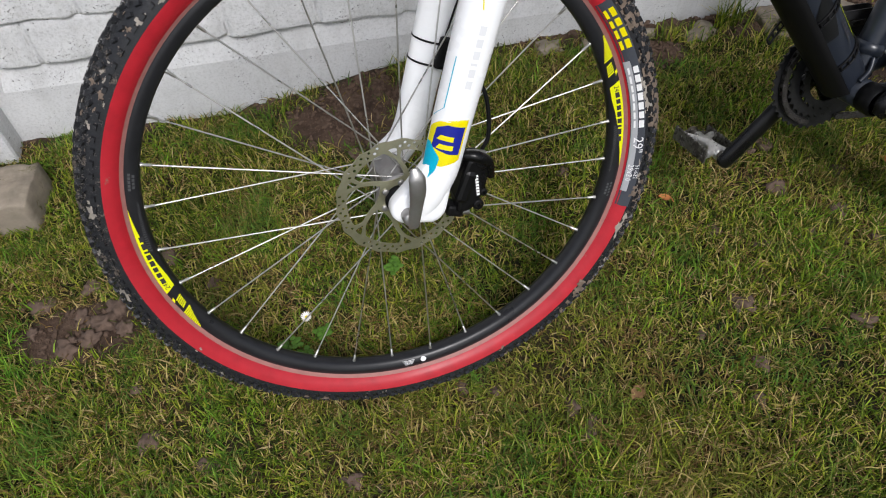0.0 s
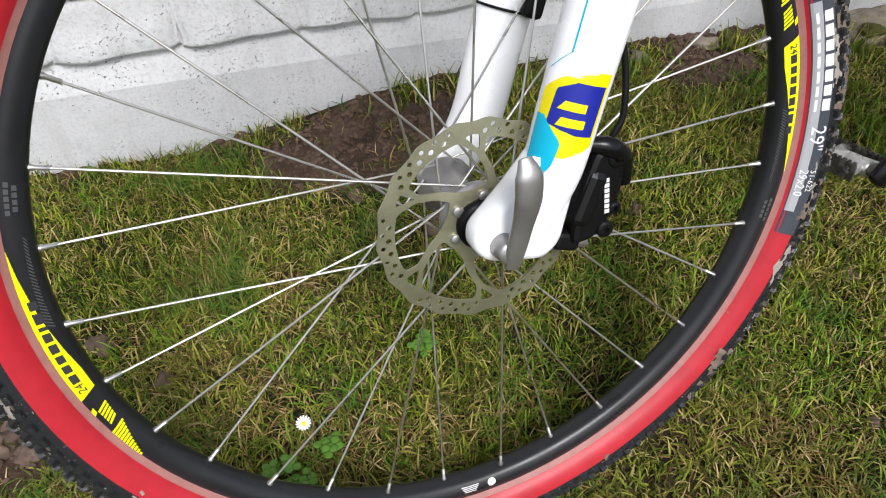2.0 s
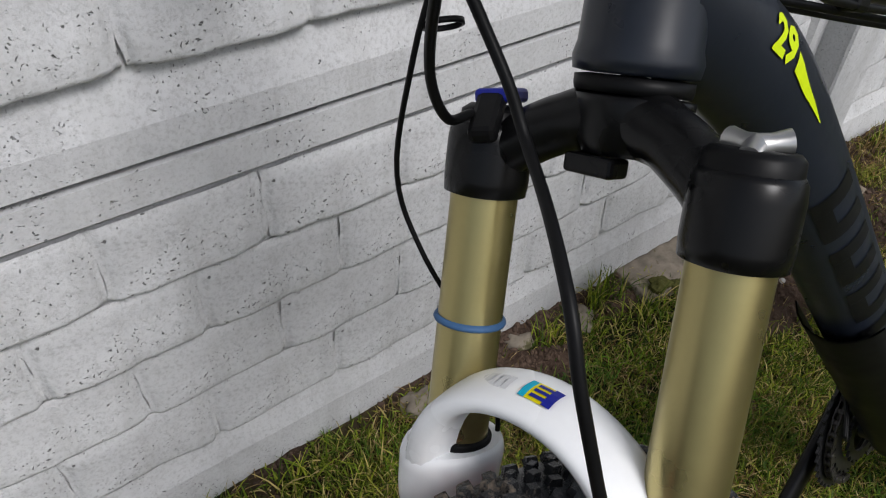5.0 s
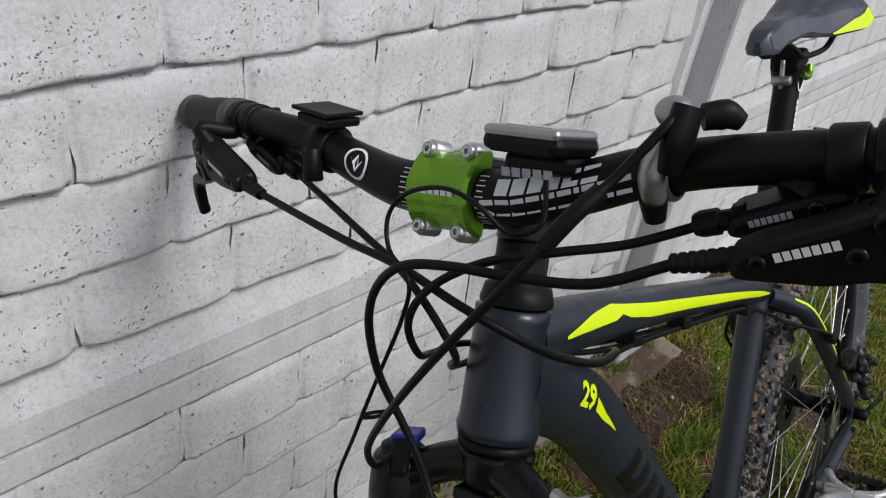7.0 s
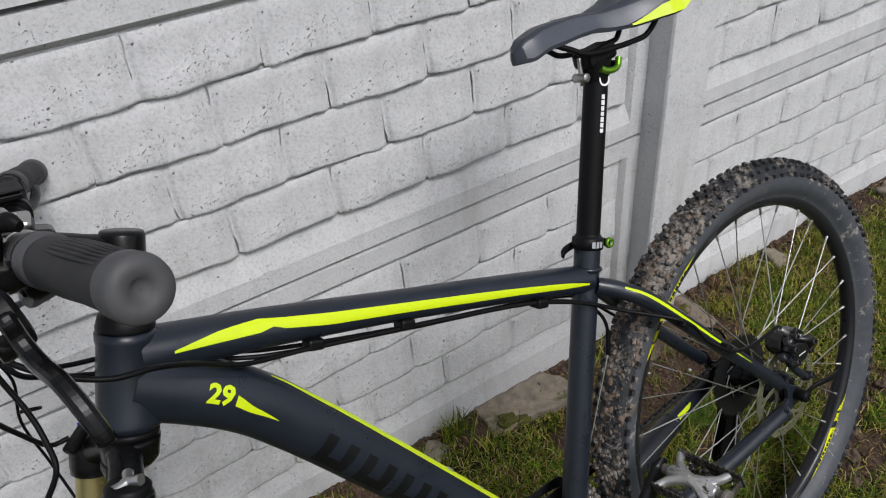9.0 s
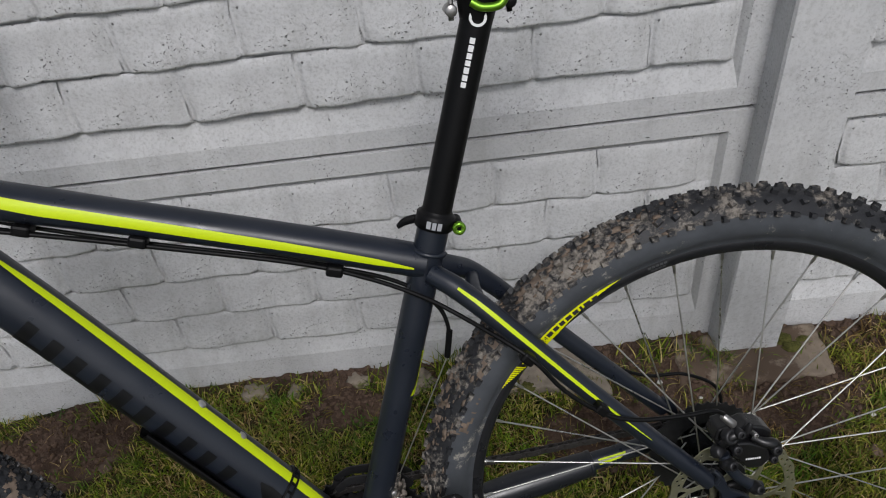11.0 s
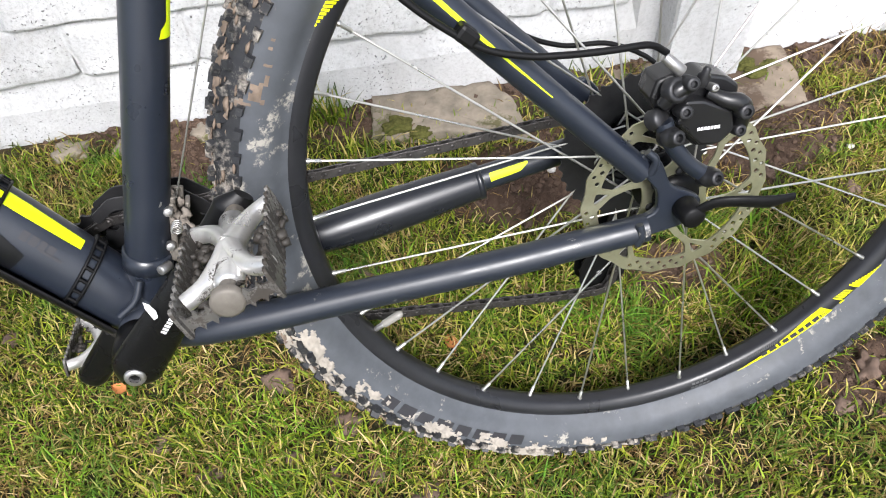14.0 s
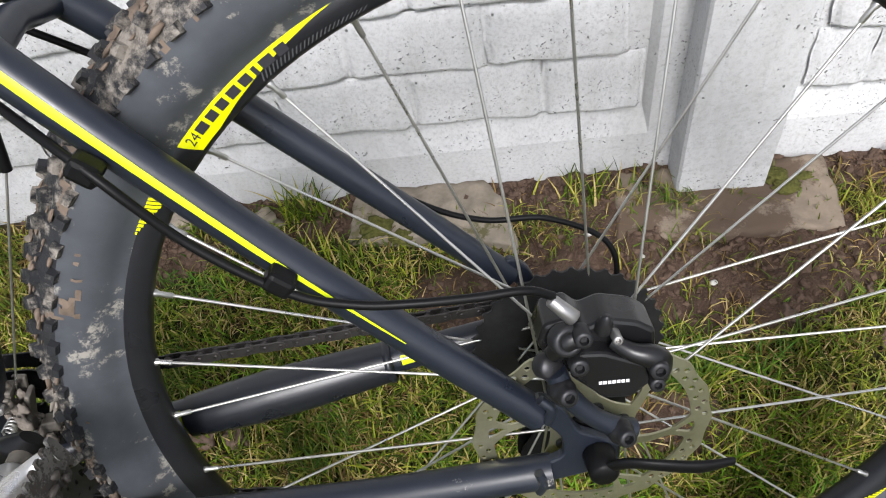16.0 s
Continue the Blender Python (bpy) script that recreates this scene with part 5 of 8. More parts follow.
FORK_LEG = {}
CROWN_RACE, STEM_FOOT = Vector((-0.892, 0, 0.489)), Vector((-0.861, 0, 0.572))
hd = (STEM_FOOT - CROWN_RACE).normalized()
for s in (-1, 1):
    g = Geo()
    tube(g, [leg_at(0.27, s), leg_at(0.455, s)], 0.0170, 32)
    part("stanchion", g, GOLD, BIKE, "gold anodised fork stanchion")
    run = Run(spline([leg_at(0.309, s), leg_at(0.303, s), leg_at(0.274, s), leg_at(0.235, s), leg_at(0.16, s), leg_at(0.08, s), leg_at(0.035, s), leg_at(0.004, s) + Vector((-0.008, 0, 0)), leg_at(-0.022, s) + Vector((-0.014, 0, 0))], 5), [0.0245, 0.0275, 0.0268, 0.0252, 0.0240, 0.0228, 0.0222, 0.0205, 0.0130], 0.92)
    FORK_LEG[s] = run
    g = Geo()
    run.build(g, 32)
    flared = []
    for x, y, z in g.v:
        k = min(1.0, max(0.0, (z - 0.270) / 0.026))
        k = k * k * (3 - 2 * k)
        cx = leg_at(z, s).x
        flared.append((cx + (x - cx) * (1 + (0.20 if x < cx else 0.06) * k), y, z))
    g.v = flared
    leg = part("fork_leg", g, WHITE, BIKE, "white painted lower fork leg with coloured prints")
    if s < 0:
        LEG_L = leg
    g = Geo()
    lathe(g, leg_at(0.310, s), STEER, [(0.0171, 0.0022), (0.0186, 0.0020), (0.0194, 0.0008), (0.0194, -0.004)], 32)
    part("dust_seal", g, BLACK, BIKE, "black fork seal")
    # dropout tab
    g = Geo()
    if s < 0:
        out = [(-1.090, 0.058), (-1.118, 0.030), (-1.146, 0.006), (-1.148, -0.008), (-1.138, -0.020), (-1.096, -0.030), (-1.082, -0.020), (-1.066, 0.030), (-1.060, 0.058)]
    else:
        out = [(-1.085, 0.045), (-1.120, 0.016), (-1.140, 0.004), (-1.140, -0.014), (-1.128, -0.022), (-1.108, -0.018), (-1.084, 0.010), (-1.070, 0.045)]
    plate(g, rounded(out, 0.010), s * 0.0545, s * 0.0800, 0.0060, smooth=True)
    part("fork_dropout", g, WHITE, BIKE, "white fork end")
# arch between the legs
g = Geo()
nk, nr = 32, 16
verts = []
for k in range(nk + 1):
    a = math.pi * k / nk
    sn = math.sin(a)
    y, z, x = -0.0655 * math.cos(a), 0.262 + 0.100 * sn ** 0.42, -0.992 + 0.010 * sn ** 2
    foot = (1 - sn) ** 1.5
    half_w, half_t = 0.0165 + 0.007 * foot, 0.0052 + 0.009 * foot
    ny, nz = -math.cos(a) * 0.8, sn + 0.25
    ln = math.hypot(ny, nz)
    for q in range(nr):
        b = 2 * math.pi * q / nr
        cx, ct = math.cos(b), math.sin(b)
        cx, ct = math.copysign(abs(cx) ** 0.6, cx) * half_w, math.copysign(abs(ct) ** 0.7, ct) * half_t
        verts.append((x + cx + 0.10 * (z - 0.30), y + ny / ln * ct, z + nz / ln * ct))
g.add(verts, [(k * nr + q, k * nr + (q + 1) % nr, (k + 1) * nr + (q + 1) % nr, (k + 1) * nr + q) for k in range(nk) for q in range(nr)])
ARCH = part("fork_arch", g, WHITE, BIKE, "white fork arch")


def arch_top(y):
    """Height of the arch's crest at y."""
    return 0.2674 + 0.100 * math.sqrt(1 - min(0.96, (y / 0.0655) ** 2)) ** 0.42


def arch_print(name, mat, y0, y1, x0, x1, lift, label):
    g = Geo()
    v = []
    for i in range(5):
        y = y0 + (y1 - y0) * i / 4
        v += [(x, y, arch_top(y) + lift - 26 * (x + 0.976) ** 2) for x in np.linspace(x0, x1, 4).tolist()]
    g.add(v, [(i * 4 + j, i * 4 + j + 1, i * 4 + j + 5, i * 4 + j + 4) for i in range(4) for j in range(3)], False)
    part(name, g, mat, ARCH, label)


arch_print("print", CYAN, 0.0095, 0.0055, -0.9815, -0.9695, 0.0010, "small cyan mark on the arch")
arch_print("print", YELLOW, 0.0055, -0.0065, -0.9815, -0.9695, 0.0010, "small yellow mark on the arch")
arch_print("print", BLUE, -0.0045, -0.0095, -0.9815, -0.9695, 0.0014, "small blue mark on the arch")
for x0, x1 in ((-0.9800, -0.9780), (-0.9765, -0.9745), (-0.9730, -0.9710)):
    arch_print("print", BLUE, 0.0035, -0.0050, x0, x1, 0.0014, "blue bar of the mark")
for k in range(6):
    y = 0.017 + 0.0046 * k
    arch_print("lettering", FAINT_GREY, y + 0.0036, y, -0.9815, -0.9720, 0.0008, "embossed lettering as bars")
# o-ring on the right stanchion
g = Geo()
lathe(g, leg_at(0.372, 1), STEER, [(0.0171, -0.002), (0.0188, -0.0012), (0.0193, 0), (0.0188, 0.0012), (0.0171, 0.002)], 28)
part("travel_ring", g, ORING, BIKE, "blue rubber travel ring")
# crown
g = Geo()
for s in (-1, 1):
    lathe(g, leg_at(0.436, s), STEER, [(0.0172, -0.002), (0.0206, -0.001), (0.0212, 0.006), (0.0212, 0.024), (0.0205, 0.031), (0.0185, 0.034), (0.0002, 0.0345)], 32)
    tube(g, spline([leg_at(0.450, s), Vector((-0.919, s * 0.048, 0.461)), Vector((-0.910, s * 0.026, 0.470)), Vector((-0.902, 0, 0.474))], 6), [0.0165, 0.0145, 0.0145, 0.0185], 20, 0.95)
lathe(g, CROWN_RACE - hd * 0.011, hd, [(0.020, -0.024), (0.0245, -0.018), (0.0262, -0.002), (0.0262, 0.001), (0.018, 0.002)], 32)
block(g, (-0.921, 0.004, 0.457), (0.014, 0.026, 0.009), pose(0, 0, 0, 0, 20, 0), 0.002)
CROWN = part("fork_crown", g, BLACK_GLOSS, BIKE, "black forged fork crown")
capc = leg_at(0.436, -1) + STEER.normalized() * 0.033
g = Geo()
lathe(g, capc, STEER, [(0.0188, 0), (0.0184, 0.006), (0.0160, 0.0085), (0.0002, 0.0088)], 28)
part("air_cap", g, BLACK, CROWN, "black fork cap")
g = Geo()
for k in range(3):
    a = radians(120 * k + 75)
    u = Vector((math.cos(a), math.sin(a), 0))
    tube(g, [capc + STEER.normalized() * 0.0095 + u * q for q in (0.000, 0.006, 0.0125)], [0.0050, 0.0042, 0.0050], 12)
part("cap_knob", g, ALLOY, CROWN, "polished alloy adjuster knob")
lk = leg_at(0.436, 1) + STEER.normalized() * 0.032
g = Geo()
lathe(g, lk, STEER, [(0.016, 0), (0.016, 0.007), (0.012, 0.010), (0.0002, 0.0102)], 24)
block(g, lk + Vector((-0.012, -0.010, 0.010)), (0.030, 0.014, 0.009), pose(0, 0, 0, 0, -20, 30), 0.003)
part("lockout_body", g, BLACK, CROWN, "black lockout mechanism")
g = Geo()
block(g, lk + STEER.normalized() * 0.014 + Vector((0.002, -0.002, 0)), (0.024, 0.020, 0.007), pose(0, 0, 0, 0, 20, 25), 0.002)
part("lockout_dial", g, BLUE, CROWN, "blue lockout dial")

# prints on the left leg
FL = FORK_LEG[-1]


def leg_s(z):
    return float(np.interp(-z, [-p.z for p in FL.p], FL.s))


g = Geo()
nrm = (FL.at(leg_s(0.252), 42, 0.004) - FL.at(leg_s(0.252), 42, 0.0)).normalized()
disc = [Vector((0.0110 * math.cos(2 * math.pi * k / 28), 0.0110 * math.sin(2 * math.pi * k / 28), 0)) for k in range(28)]
rings = [Vector((0.0, 0.0, 0.0))] + [d * q for q in (0.35, 0.7, 1.0) for d in disc]
fc = [(0, 1 + k, 1 + (k + 1) % 28) for k in range(28)] + [(1 + 28 * j + k, 1 + 28 * (j + 1) + k, 1 + 28 * (j + 1) + (k + 1) % 28, 1 + 28 * j + (k + 1) % 28) for j in range(2) for k in range(28)]
FL.lay(g, (rings, fc), leg_s(0.252), 42, 1)
part("badge", g, CYAN, LEG_L, "cyan round badge")


def turned(flat, a):
    c, s = math.cos(radians(a)), math.sin(radians(a))
    return [Vector((v.x * c - v.y * s, v.x * s + v.y * c, 0)) for v in flat[0]], flat[1]


g = Geo()
FL.lay(g, turned(words("XC", 0.0118, 0.0003), 146), leg_s(0.252), 42, 1)
g.v = [tuple(Vector(q) + nrm * 0.0005) for q in g.v]
part("number", g, YELLOW, LEG_L, "yellow letters on the badge")
g = Geo()
FL.lay(g, bars([0.009, 0.009, 0.003, 0.009, 0.009, 0.010], 0.007, 0.004), leg_s(0.168), 2, -1)
part("lettering", g, FAINT_GREY, LEG_L, "pale grey lettering as bars")
g = Geo()
FL.strip(g, [(leg_s(0.165), 50, 53), (leg_s(0.110), 50, 53)], 10, 1)
FL.strip(g, [(leg_s(0.1105), 50, 52), (leg_s(0.098), 85, 88)], 10, 1)
part("line", g, CYAN, LEG_L, "thin cyan line")
g = Geo()
FL.strip(g, [(leg_s(0.232), 22, 25), (leg_s(0.215), 12, 15)], 6, 1)
part("line", g, YELLOW, LEG_L, "thin yellow line")
for rows, mat, lift, lab in (
        ([(0.102, -30, -6), (0.096, -30, 52), (0.086, -30, 88), (0.055, -30, 88), (0.046, 20, 88)], YELLOW, 0.0, "yellow shield print"),
        ([(0.094, -24, 28), (0.088, -24, 60), (0.066, -24, 64), (0.062, -24, 10)], BLUE, 0.0005, "deep blue letter print"),
        ([(0.082, 2, 40), (0.0765, 2, 52)], YELLOW, 0.0009, "yellow bar of the print"),
        ([(0.072, -2, 40), (0.0665, -2, 48)], YELLOW, 0.0009, "yellow bar of the print"),
        ([(0.070, 72, 90), (0.056, 30, 90), (0.040, 34, 88), (0.026, 50, 80), (0.020, 60, 64)], CYAN, 0.0006, "cyan point of the print")):
    g = Geo()
    FL.strip(g, [(leg_s(z), a, b) for z, a, b in rows], 18, 8)
    if lift:
        g.v = [(x, y - lift * 0.8, z + 0.2 * lift) for x, y, z in g.v]
        g.v = [(x - lift * 0.5, y, z) for x, y, z in g.v]
    part("print", g, mat, LEG_L, lab)
g = Geo()
FL.lay(g, turned((rings, fc), 0), leg_s(0.034), 64, 1)
c0 = FL.at(leg_s(0.034), 64, 0.0012)
g.v = [tuple(c0 + (Vector(q) - c0) * 0.5 + nrm * 0.0006) for q in g.v]
part("badge", g, YELLOW, LEG_L, "small yellow round mark")

# front quick release
g = Geo()
rod(g, AXLE_F + Vector((0, -0.078, 0)), AXLE_F + Vector((0, -0.094, 0)), 0.0095, 0.0088, 18, 0.002)
part("axle_end", g, GREY_ALLOY, BIKE, "alloy front axle end")
part("axle_end", rod(Geo(), AXLE_F + Vector((0, 0.078, 0)), AXLE_F + Vector((0, 0.092, 0)), 0.0095, 0.0085, 18, 0.002), GREY_ALLOY, BIKE, "alloy front axle end")
g = Geo()
tube(g, spline([(-1.126, -0.090, -0.020), (-1.124, -0.094, -0.006), (-1.120, -0.098, 0.014), (-1.117, -0.103, 0.034), (-1.116, -0.104, 0.052), (-1.117, -0.101, 0.064)], 6), [0.0060, 0.0075, 0.0082, 0.0098, 0.0098, 0.0045], 18, 0.5)
part("quick_release_lever", g, GREY_ALLOY, BIKE, "satin alloy quick release lever")

# front caliper behind the left leg
CAL_F = Vector((-1.040, -0.048, 0.002))
g = Geo()
out = rounded([(-0.026, -0.038), (-0.006, -0.036), (0.012, -0.016), (0.020, 0.010), (0.016, 0.032), (-0.004, 0.036), (-0.014, 0.014), (-0.022, -0.010)], 0.007)
plate(g, out, -0.018, 0.016, 0.005, Matrix.Translation(CAL_F))
block(g, CAL_F + Vector((-0.010, 0.0, -0.002)), (0.018, 0.040, 0.046), pose(0, 0, 0, 0, 25, 0), 0.006)
CALIPER = part("brake_caliper", g, BLACK_GLOSS, BIKE, "black front brake caliper")
g = Geo()
block(g, CAL_F + Vector((-0.018, -0.002, 0.030)), (0.018, 0.022, 0.020), pose(0, 0, 0, 0, 20, 0), 0.004)
part("caliper_mount", g, BLACK, CALIPER, "black caliper adapter")
part("caliper_mount", block(Geo(), CAL_F + Vector((-0.026, -0.002, -0.036)), (0.022, 0.022, 0.016), pose(0, 0, 0, 0, 20, 0), 0.004), BLACK, CALIPER, "black caliper adapter")
for dx, dz, r in ((0.012, 0.026, 0.0062), (0.002, -0.030, 0.0056), (-0.004, 0.010, 0.0048), (0.010, -0.014, 0.0040)):
    g = Geo()
    lathe(g, CAL_F + Vector((dx, -0.0165, dz)), (0, -1, 0), [(r * 1.25, -0.004), (r * 1.25, 0.0018), (r, 0.0030), (r * 0.52, 0.0030)], 20)
    lathe(g, CAL_F + Vector((dx, -0.0165, dz)), (0, -1, 0), [(r * 0.52, 0.0030), (r * 0.46, 0.0004), (0.0002, 0.0004)], 6, False)
    part("bolt", g, BLACK, CALIPER, "black socket-head caliper bolt")
g = Geo()
tube(g, spline([CAL_F + Vector((-0.010, -0.012, 0.040)), CAL_F + Vector((0.006, -0.017, 0.036)), CAL_F + Vector((0.020, -0.012, 0.022)), CAL_F + Vector((0.024, -0.008, 0.000))], 4), [0.0055, 0.0075, 0.0075, 0.0050], 14)
part("mount_ear", g, BLACK_GLOSS, CALIPER)
for p in (Vector((0.010, -0.004, 0.034)), Vector((-0.018, -0.006, -0.040))):
    g = Geo()
    rod(g, CAL_F + p + Vector((-0.012, 0, 0.003)), CAL_F + p + Vector((0.010, 0, -0.004)), 0.0044, seg=12)
    part("bolt", g, GREY_ALLOY, CALIPER, "bright caliper bolt")
g = Geo()
for k in range(7):
    v = [CAL_F + Vector((0.001 + j * 0.004, -0.0186, -0.016 + 0.0042 * k + i * 0.0032)) for i in (0, 1) for j in (0, 1)]
    g.add(v, [(0, 1, 3, 2)], False)
part("lettering", g, PRINT_WHITE, CALIPER, "small white lettering as bars")

# cadence sensor on the right leg
sc = leg_at(0.128, 1) + Vector((0.012, -0.026, 0.0))
g = Geo()
block(g, sc, (0.017, 0.012, 0.040), pose(0, 0, 0, 0, 22, 0), 0.004)
SENSOR = part("wheel_sensor", g, BLACK, BIKE, "black wheel sensor tied to the fork leg")
for dz in (-0.013, 0.013):
    g = Geo()
    c = leg_at(0.128 + dz, 1)
    lathe(g, c, STEER, [(0.0228, -0.001), (0.0243, -0.001), (0.0243, 0.001), (0.0228, 0.001)], 28)
    part("rubber_tie", g, BLACK, SENSOR)
g = Geo()
tube(g, spline([sc + Vector((0.004, 0, 0.018)), leg_at(0.19, 1) + Vector((0.018, -0.016, 0)), leg_at(0.26, 1) + Vector((0.022, -0.012, 0)), leg_at(0.33, 1) + Vector((0.020, -0.006, 0)), leg_at(0.40, 1) + Vector((-0.012, 0.026, 0)), leg_at(0.45, 1) + Vector((-0.035, 0.030, 0)), Vector((-0.965, 0.060, 0.515)), Vector((-0.955, 0.040, 0.560)), Vector((-0.962, 0.010, 0.605)), Vector((-0.962, 0.0006, 0.6305)), Vector((-0.955, 0.0188, 0.6444)), Vector((-0.948, 0.0223, 0.6618)), Vector((-0.945, 0.0087, 0.6753)), Vector((-0.948, -0.0193, 0.6816)), Vector((-0.950, -0.0409, 0.6755)), Vector((-0.945, -0.0554, 0.6608)), Vector((-0.940, -0.0716, 0.6664)), Vector((-0.925, -0.066, 0.684))], 6), 0.0014, 8)
part("sensor_wire", g, BLACK, BIKE, "thin black sensor wire")

# ---- stem, handlebar and controls
AXIS_PT = Vector((-0.861, 0, 0.572))


def turned_bar(degrees):
    return Matrix.Translation(AXIS_PT) @ Matrix.Rotation(radians(degrees), 4, STEER) @ Matrix.Translation(-AXIS_PT)


COCKPIT = DRAWN = turned_bar(-4.8)


def placed(g, m=COCKPIT):
    g.v = [tuple(m @ Vector(q)) for q in g.v]
    return g


BC = Vector((-0.905, 0, 0.664))
SX = STEM_FOOT + hd * 0.068
g = Geo()
lathe(g, STEM_FOOT, hd, [(0.0245, 0.0012), (0.0250, 0.004), (0.0225, 0.014), (0.0180, 0.016), (0.0178, 0.045), (0.0002, 0.0452)], 32)
part("headset_spacer", g, BLACK, BIKE, "black headset spacers")
g = Geo()
lathe(g, STEM_FOOT + hd * 0.044, hd, [(0.0002, 0.0), (0.0185, 0.0), (0.0190, 0.002), (0.0190, 0.040), (0.0175, 0.043), (0.0002, 0.0432)], 32)
tube(g, spline([SX + Vector((0.004, 0, -0.004)), SX.lerp(BC, 0.4), SX.lerp(BC, 0.85)], 5), [0.0175, 0.0165, 0.0190], 20, 1.05)
block(g, BC + Vector((0.012, 0, -0.003)), (0.022, 0.044, 0.042), pose(0, 0, 0, 0, 20, 0), 0.005)
placed(g)
STEM = part("stem", g, BLACK_GLOSS, BIKE, "black handlebar stem")
g = Geo()
face = []
ang = radians(-22)
for a in range(-88, 89, 11):
    face.append((math.cos(radians(a)), math.sin(radians(a))))
verts, faces = [], []
for yi, (y, rr) in enumerate(((-0.0235, 0.0195), (-0.0215, 0.0215), (-0.010, 0.0195), (0.010, 0.0195), (0.0215, 0.0215), (0.0235, 0.0195))):
    for c, s in face:
        r2 = rr + 0.0035 * max(0, abs(s) - 0.55) / 0.45
        verts.append(BC + Vector((-r2 * (c * math.cos(ang) + s * math.sin(ang)), y, r2 * (s * math.cos(ang) - c * math.sin(ang)))))
nf = len(face)
faces = [(i * nf + k, i * nf + k + 1, (i + 1) * nf + k + 1, (i + 1) * nf + k) for i in range(5) for k in range(nf - 1)]
faces += [tuple(range(nf)), tuple(range(5 * nf + nf - 1, 5 * nf - 1, -1))]
g.add(verts, faces, False)
placed(g)
PLATE = part("stem_faceplate", g, GREEN, STEM, "green anodised faceplate")
g = Geo()
for y in (-0.015, 0.015):
    for tilt in (-70, 70):
        a = radians(tilt)
        p = BC + Vector((-0.024 * (math.cos(a) * math.cos(ang) + math.sin(a) * math.sin(ang)), y, 0.024 * (math.sin(a) * math.cos(ang) - math.cos(a) * math.sin(ang))))
        gg = Geo()
        fw = Vector((-math.cos(ang), 0, math.sin(ang) * -1))
        lathe(gg, p - fw * 0.010, fw, [(0.0060, 0), (0.0060, 0.012), (0.0048, 0.013)], 14)
        lathe(gg, p - fw * 0.010, fw, [(0.0036, 0.0165), (0.0044, 0.0160), (0.0046, 0.0130)], 14)
        lathe(gg, p - fw * 0.010, fw, [(0.0002, 0.0140), (0.0020, 0.0140), (0.0020, 0.0166), (0.0036, 0.0165)], 6, False)
        placed(gg)
        part("bolt", gg, ALLOY, STEM, "bright socket bolt")
g = Geo()
v, f = bars([0.004, 0.004, 0.004, 0.004, 0.0045, 0.004], 0.0032, 0.0009)
g.add([BC + Vector((-0.0199 * math.cos(q.y / 0.02 + 0.1), q.x, 0.0199 * math.sin(q.y / 0.02 + 0.30))) + Vector((-0.0006, 0, 0)) for q in v], f, False)
placed(g)
part("lettering", g, PRINT_WHITE, STEM)

half = [BC, BC + Vector((0, 0.030, 0)), BC + Vector((0, 0.052, 0.002)), BC + Vector((0.002, 0.085, 0.010)), BC + Vector((0.004, 0.125, 0.022)), BC + Vector((0.005, 0.170, 0.030)), BC + Vector((0.012, 0.231, 0.0336)), BC + Vector((0.025, 0.288, 0.0313)), BC + Vector((0.040, 0.346, 0.0290))]
rad = [0.0158, 0.0158, 0.0152, 0.0138, 0.0122, 0.0112, 0.0111, 0.0111, 0.0111]
full = [Vector((p.x, -p.y, p.z)) for p in half[:0:-1]] + half
g = Geo()
sp = spline(full, 6)
tube(g, sp, rad[:0:-1] + rad, 24)
placed(g)
BAR = part("handlebar", g, BLACK, BIKE, "satin black riser handlebar with white lettering")
BARRUN = Run([COCKPIT @ p for p in spline([Vector((p.x, -p.y, p.z)) for p in half[1:6]], 6)], [0.0158, 0.0152, 0.0138, 0.0122, 0.0112])


def on_bar(g, flat, y, phi, up=1):
    """Lays writing on the bar's front: x along the bar towards the rider's left, y round it."""
    verts, faces = flat
    out = []
    ys = [-p.y for p in half]
    for q in verts:
        yy = y - q.x
        k = abs(yy)
        x0 = float(np.interp(k, [p.y for p in half], [p.x for p in half]))
        z0 = float(np.interp(k, [p.y for p in half], [p.z for p in half]))
        r = float(np.interp(k, [p.y for p in half], rad)) + 0.0006
        a = radians(phi) + q.y / r
        out.append((x0 - r * math.cos(a), yy, z0 + r * math.sin(a)))
    g.add(out, faces, False)
    return g


g = Geo()
on_bar(g, bars([0.0085, 0.009, 0.0085, 0.008, 0.009, 0.009], 0.0095, 0.0018), -0.070, 36)
on_bar(g, bars([0.009, 0.009, 0.008, 0.008, 0.0075, 0.008, 0.003, 0.007, 0.008, 0.008], 0.0095, 0.0014), -0.074, -6)
placed(g)
part("lettering", g, PRINT_WHITE, BAR, "white lettering as bars")
for sgn in (-1, 1):
    g = Geo()
    for k in range(11):
        on_bar(g, bars([0.0042 if k % 2 else 0.0062], 0.0007, 0), sgn * 0.0295, -50 + 11 * k)
    placed(g)
    part("scale_marks", g, PRINT_WHITE, BAR, "fine white scale marks")
g = Geo()
ring = [Vector((0.011 * math.cos(2 * math.pi * k / 24) * q, 0.011 * math.sin(2 * math.pi * k / 24) * q, 0)) for q in (0.82, 1.0) for k in range(24)]
on_bar(g, (ring, [(k, (k + 1) % 24, 24 + (k + 1) % 24, 24 + k) for k in range(24)]), 0.074, 32)
on_bar(g, ([Vector((x, y, 0)) for x, y in ((0, -0.006), (0.003, 0.0), (0, 0.006), (-0.003, 0.0), (0.006, 0.003), (-0.006, 0.003))], [(0, 1, 2, 3), (0, 4, 1), (0, 3, 5)]), 0.074, 32)
placed(g)
part("emblem", g, PRINT_WHITE, BAR, "white round emblem")

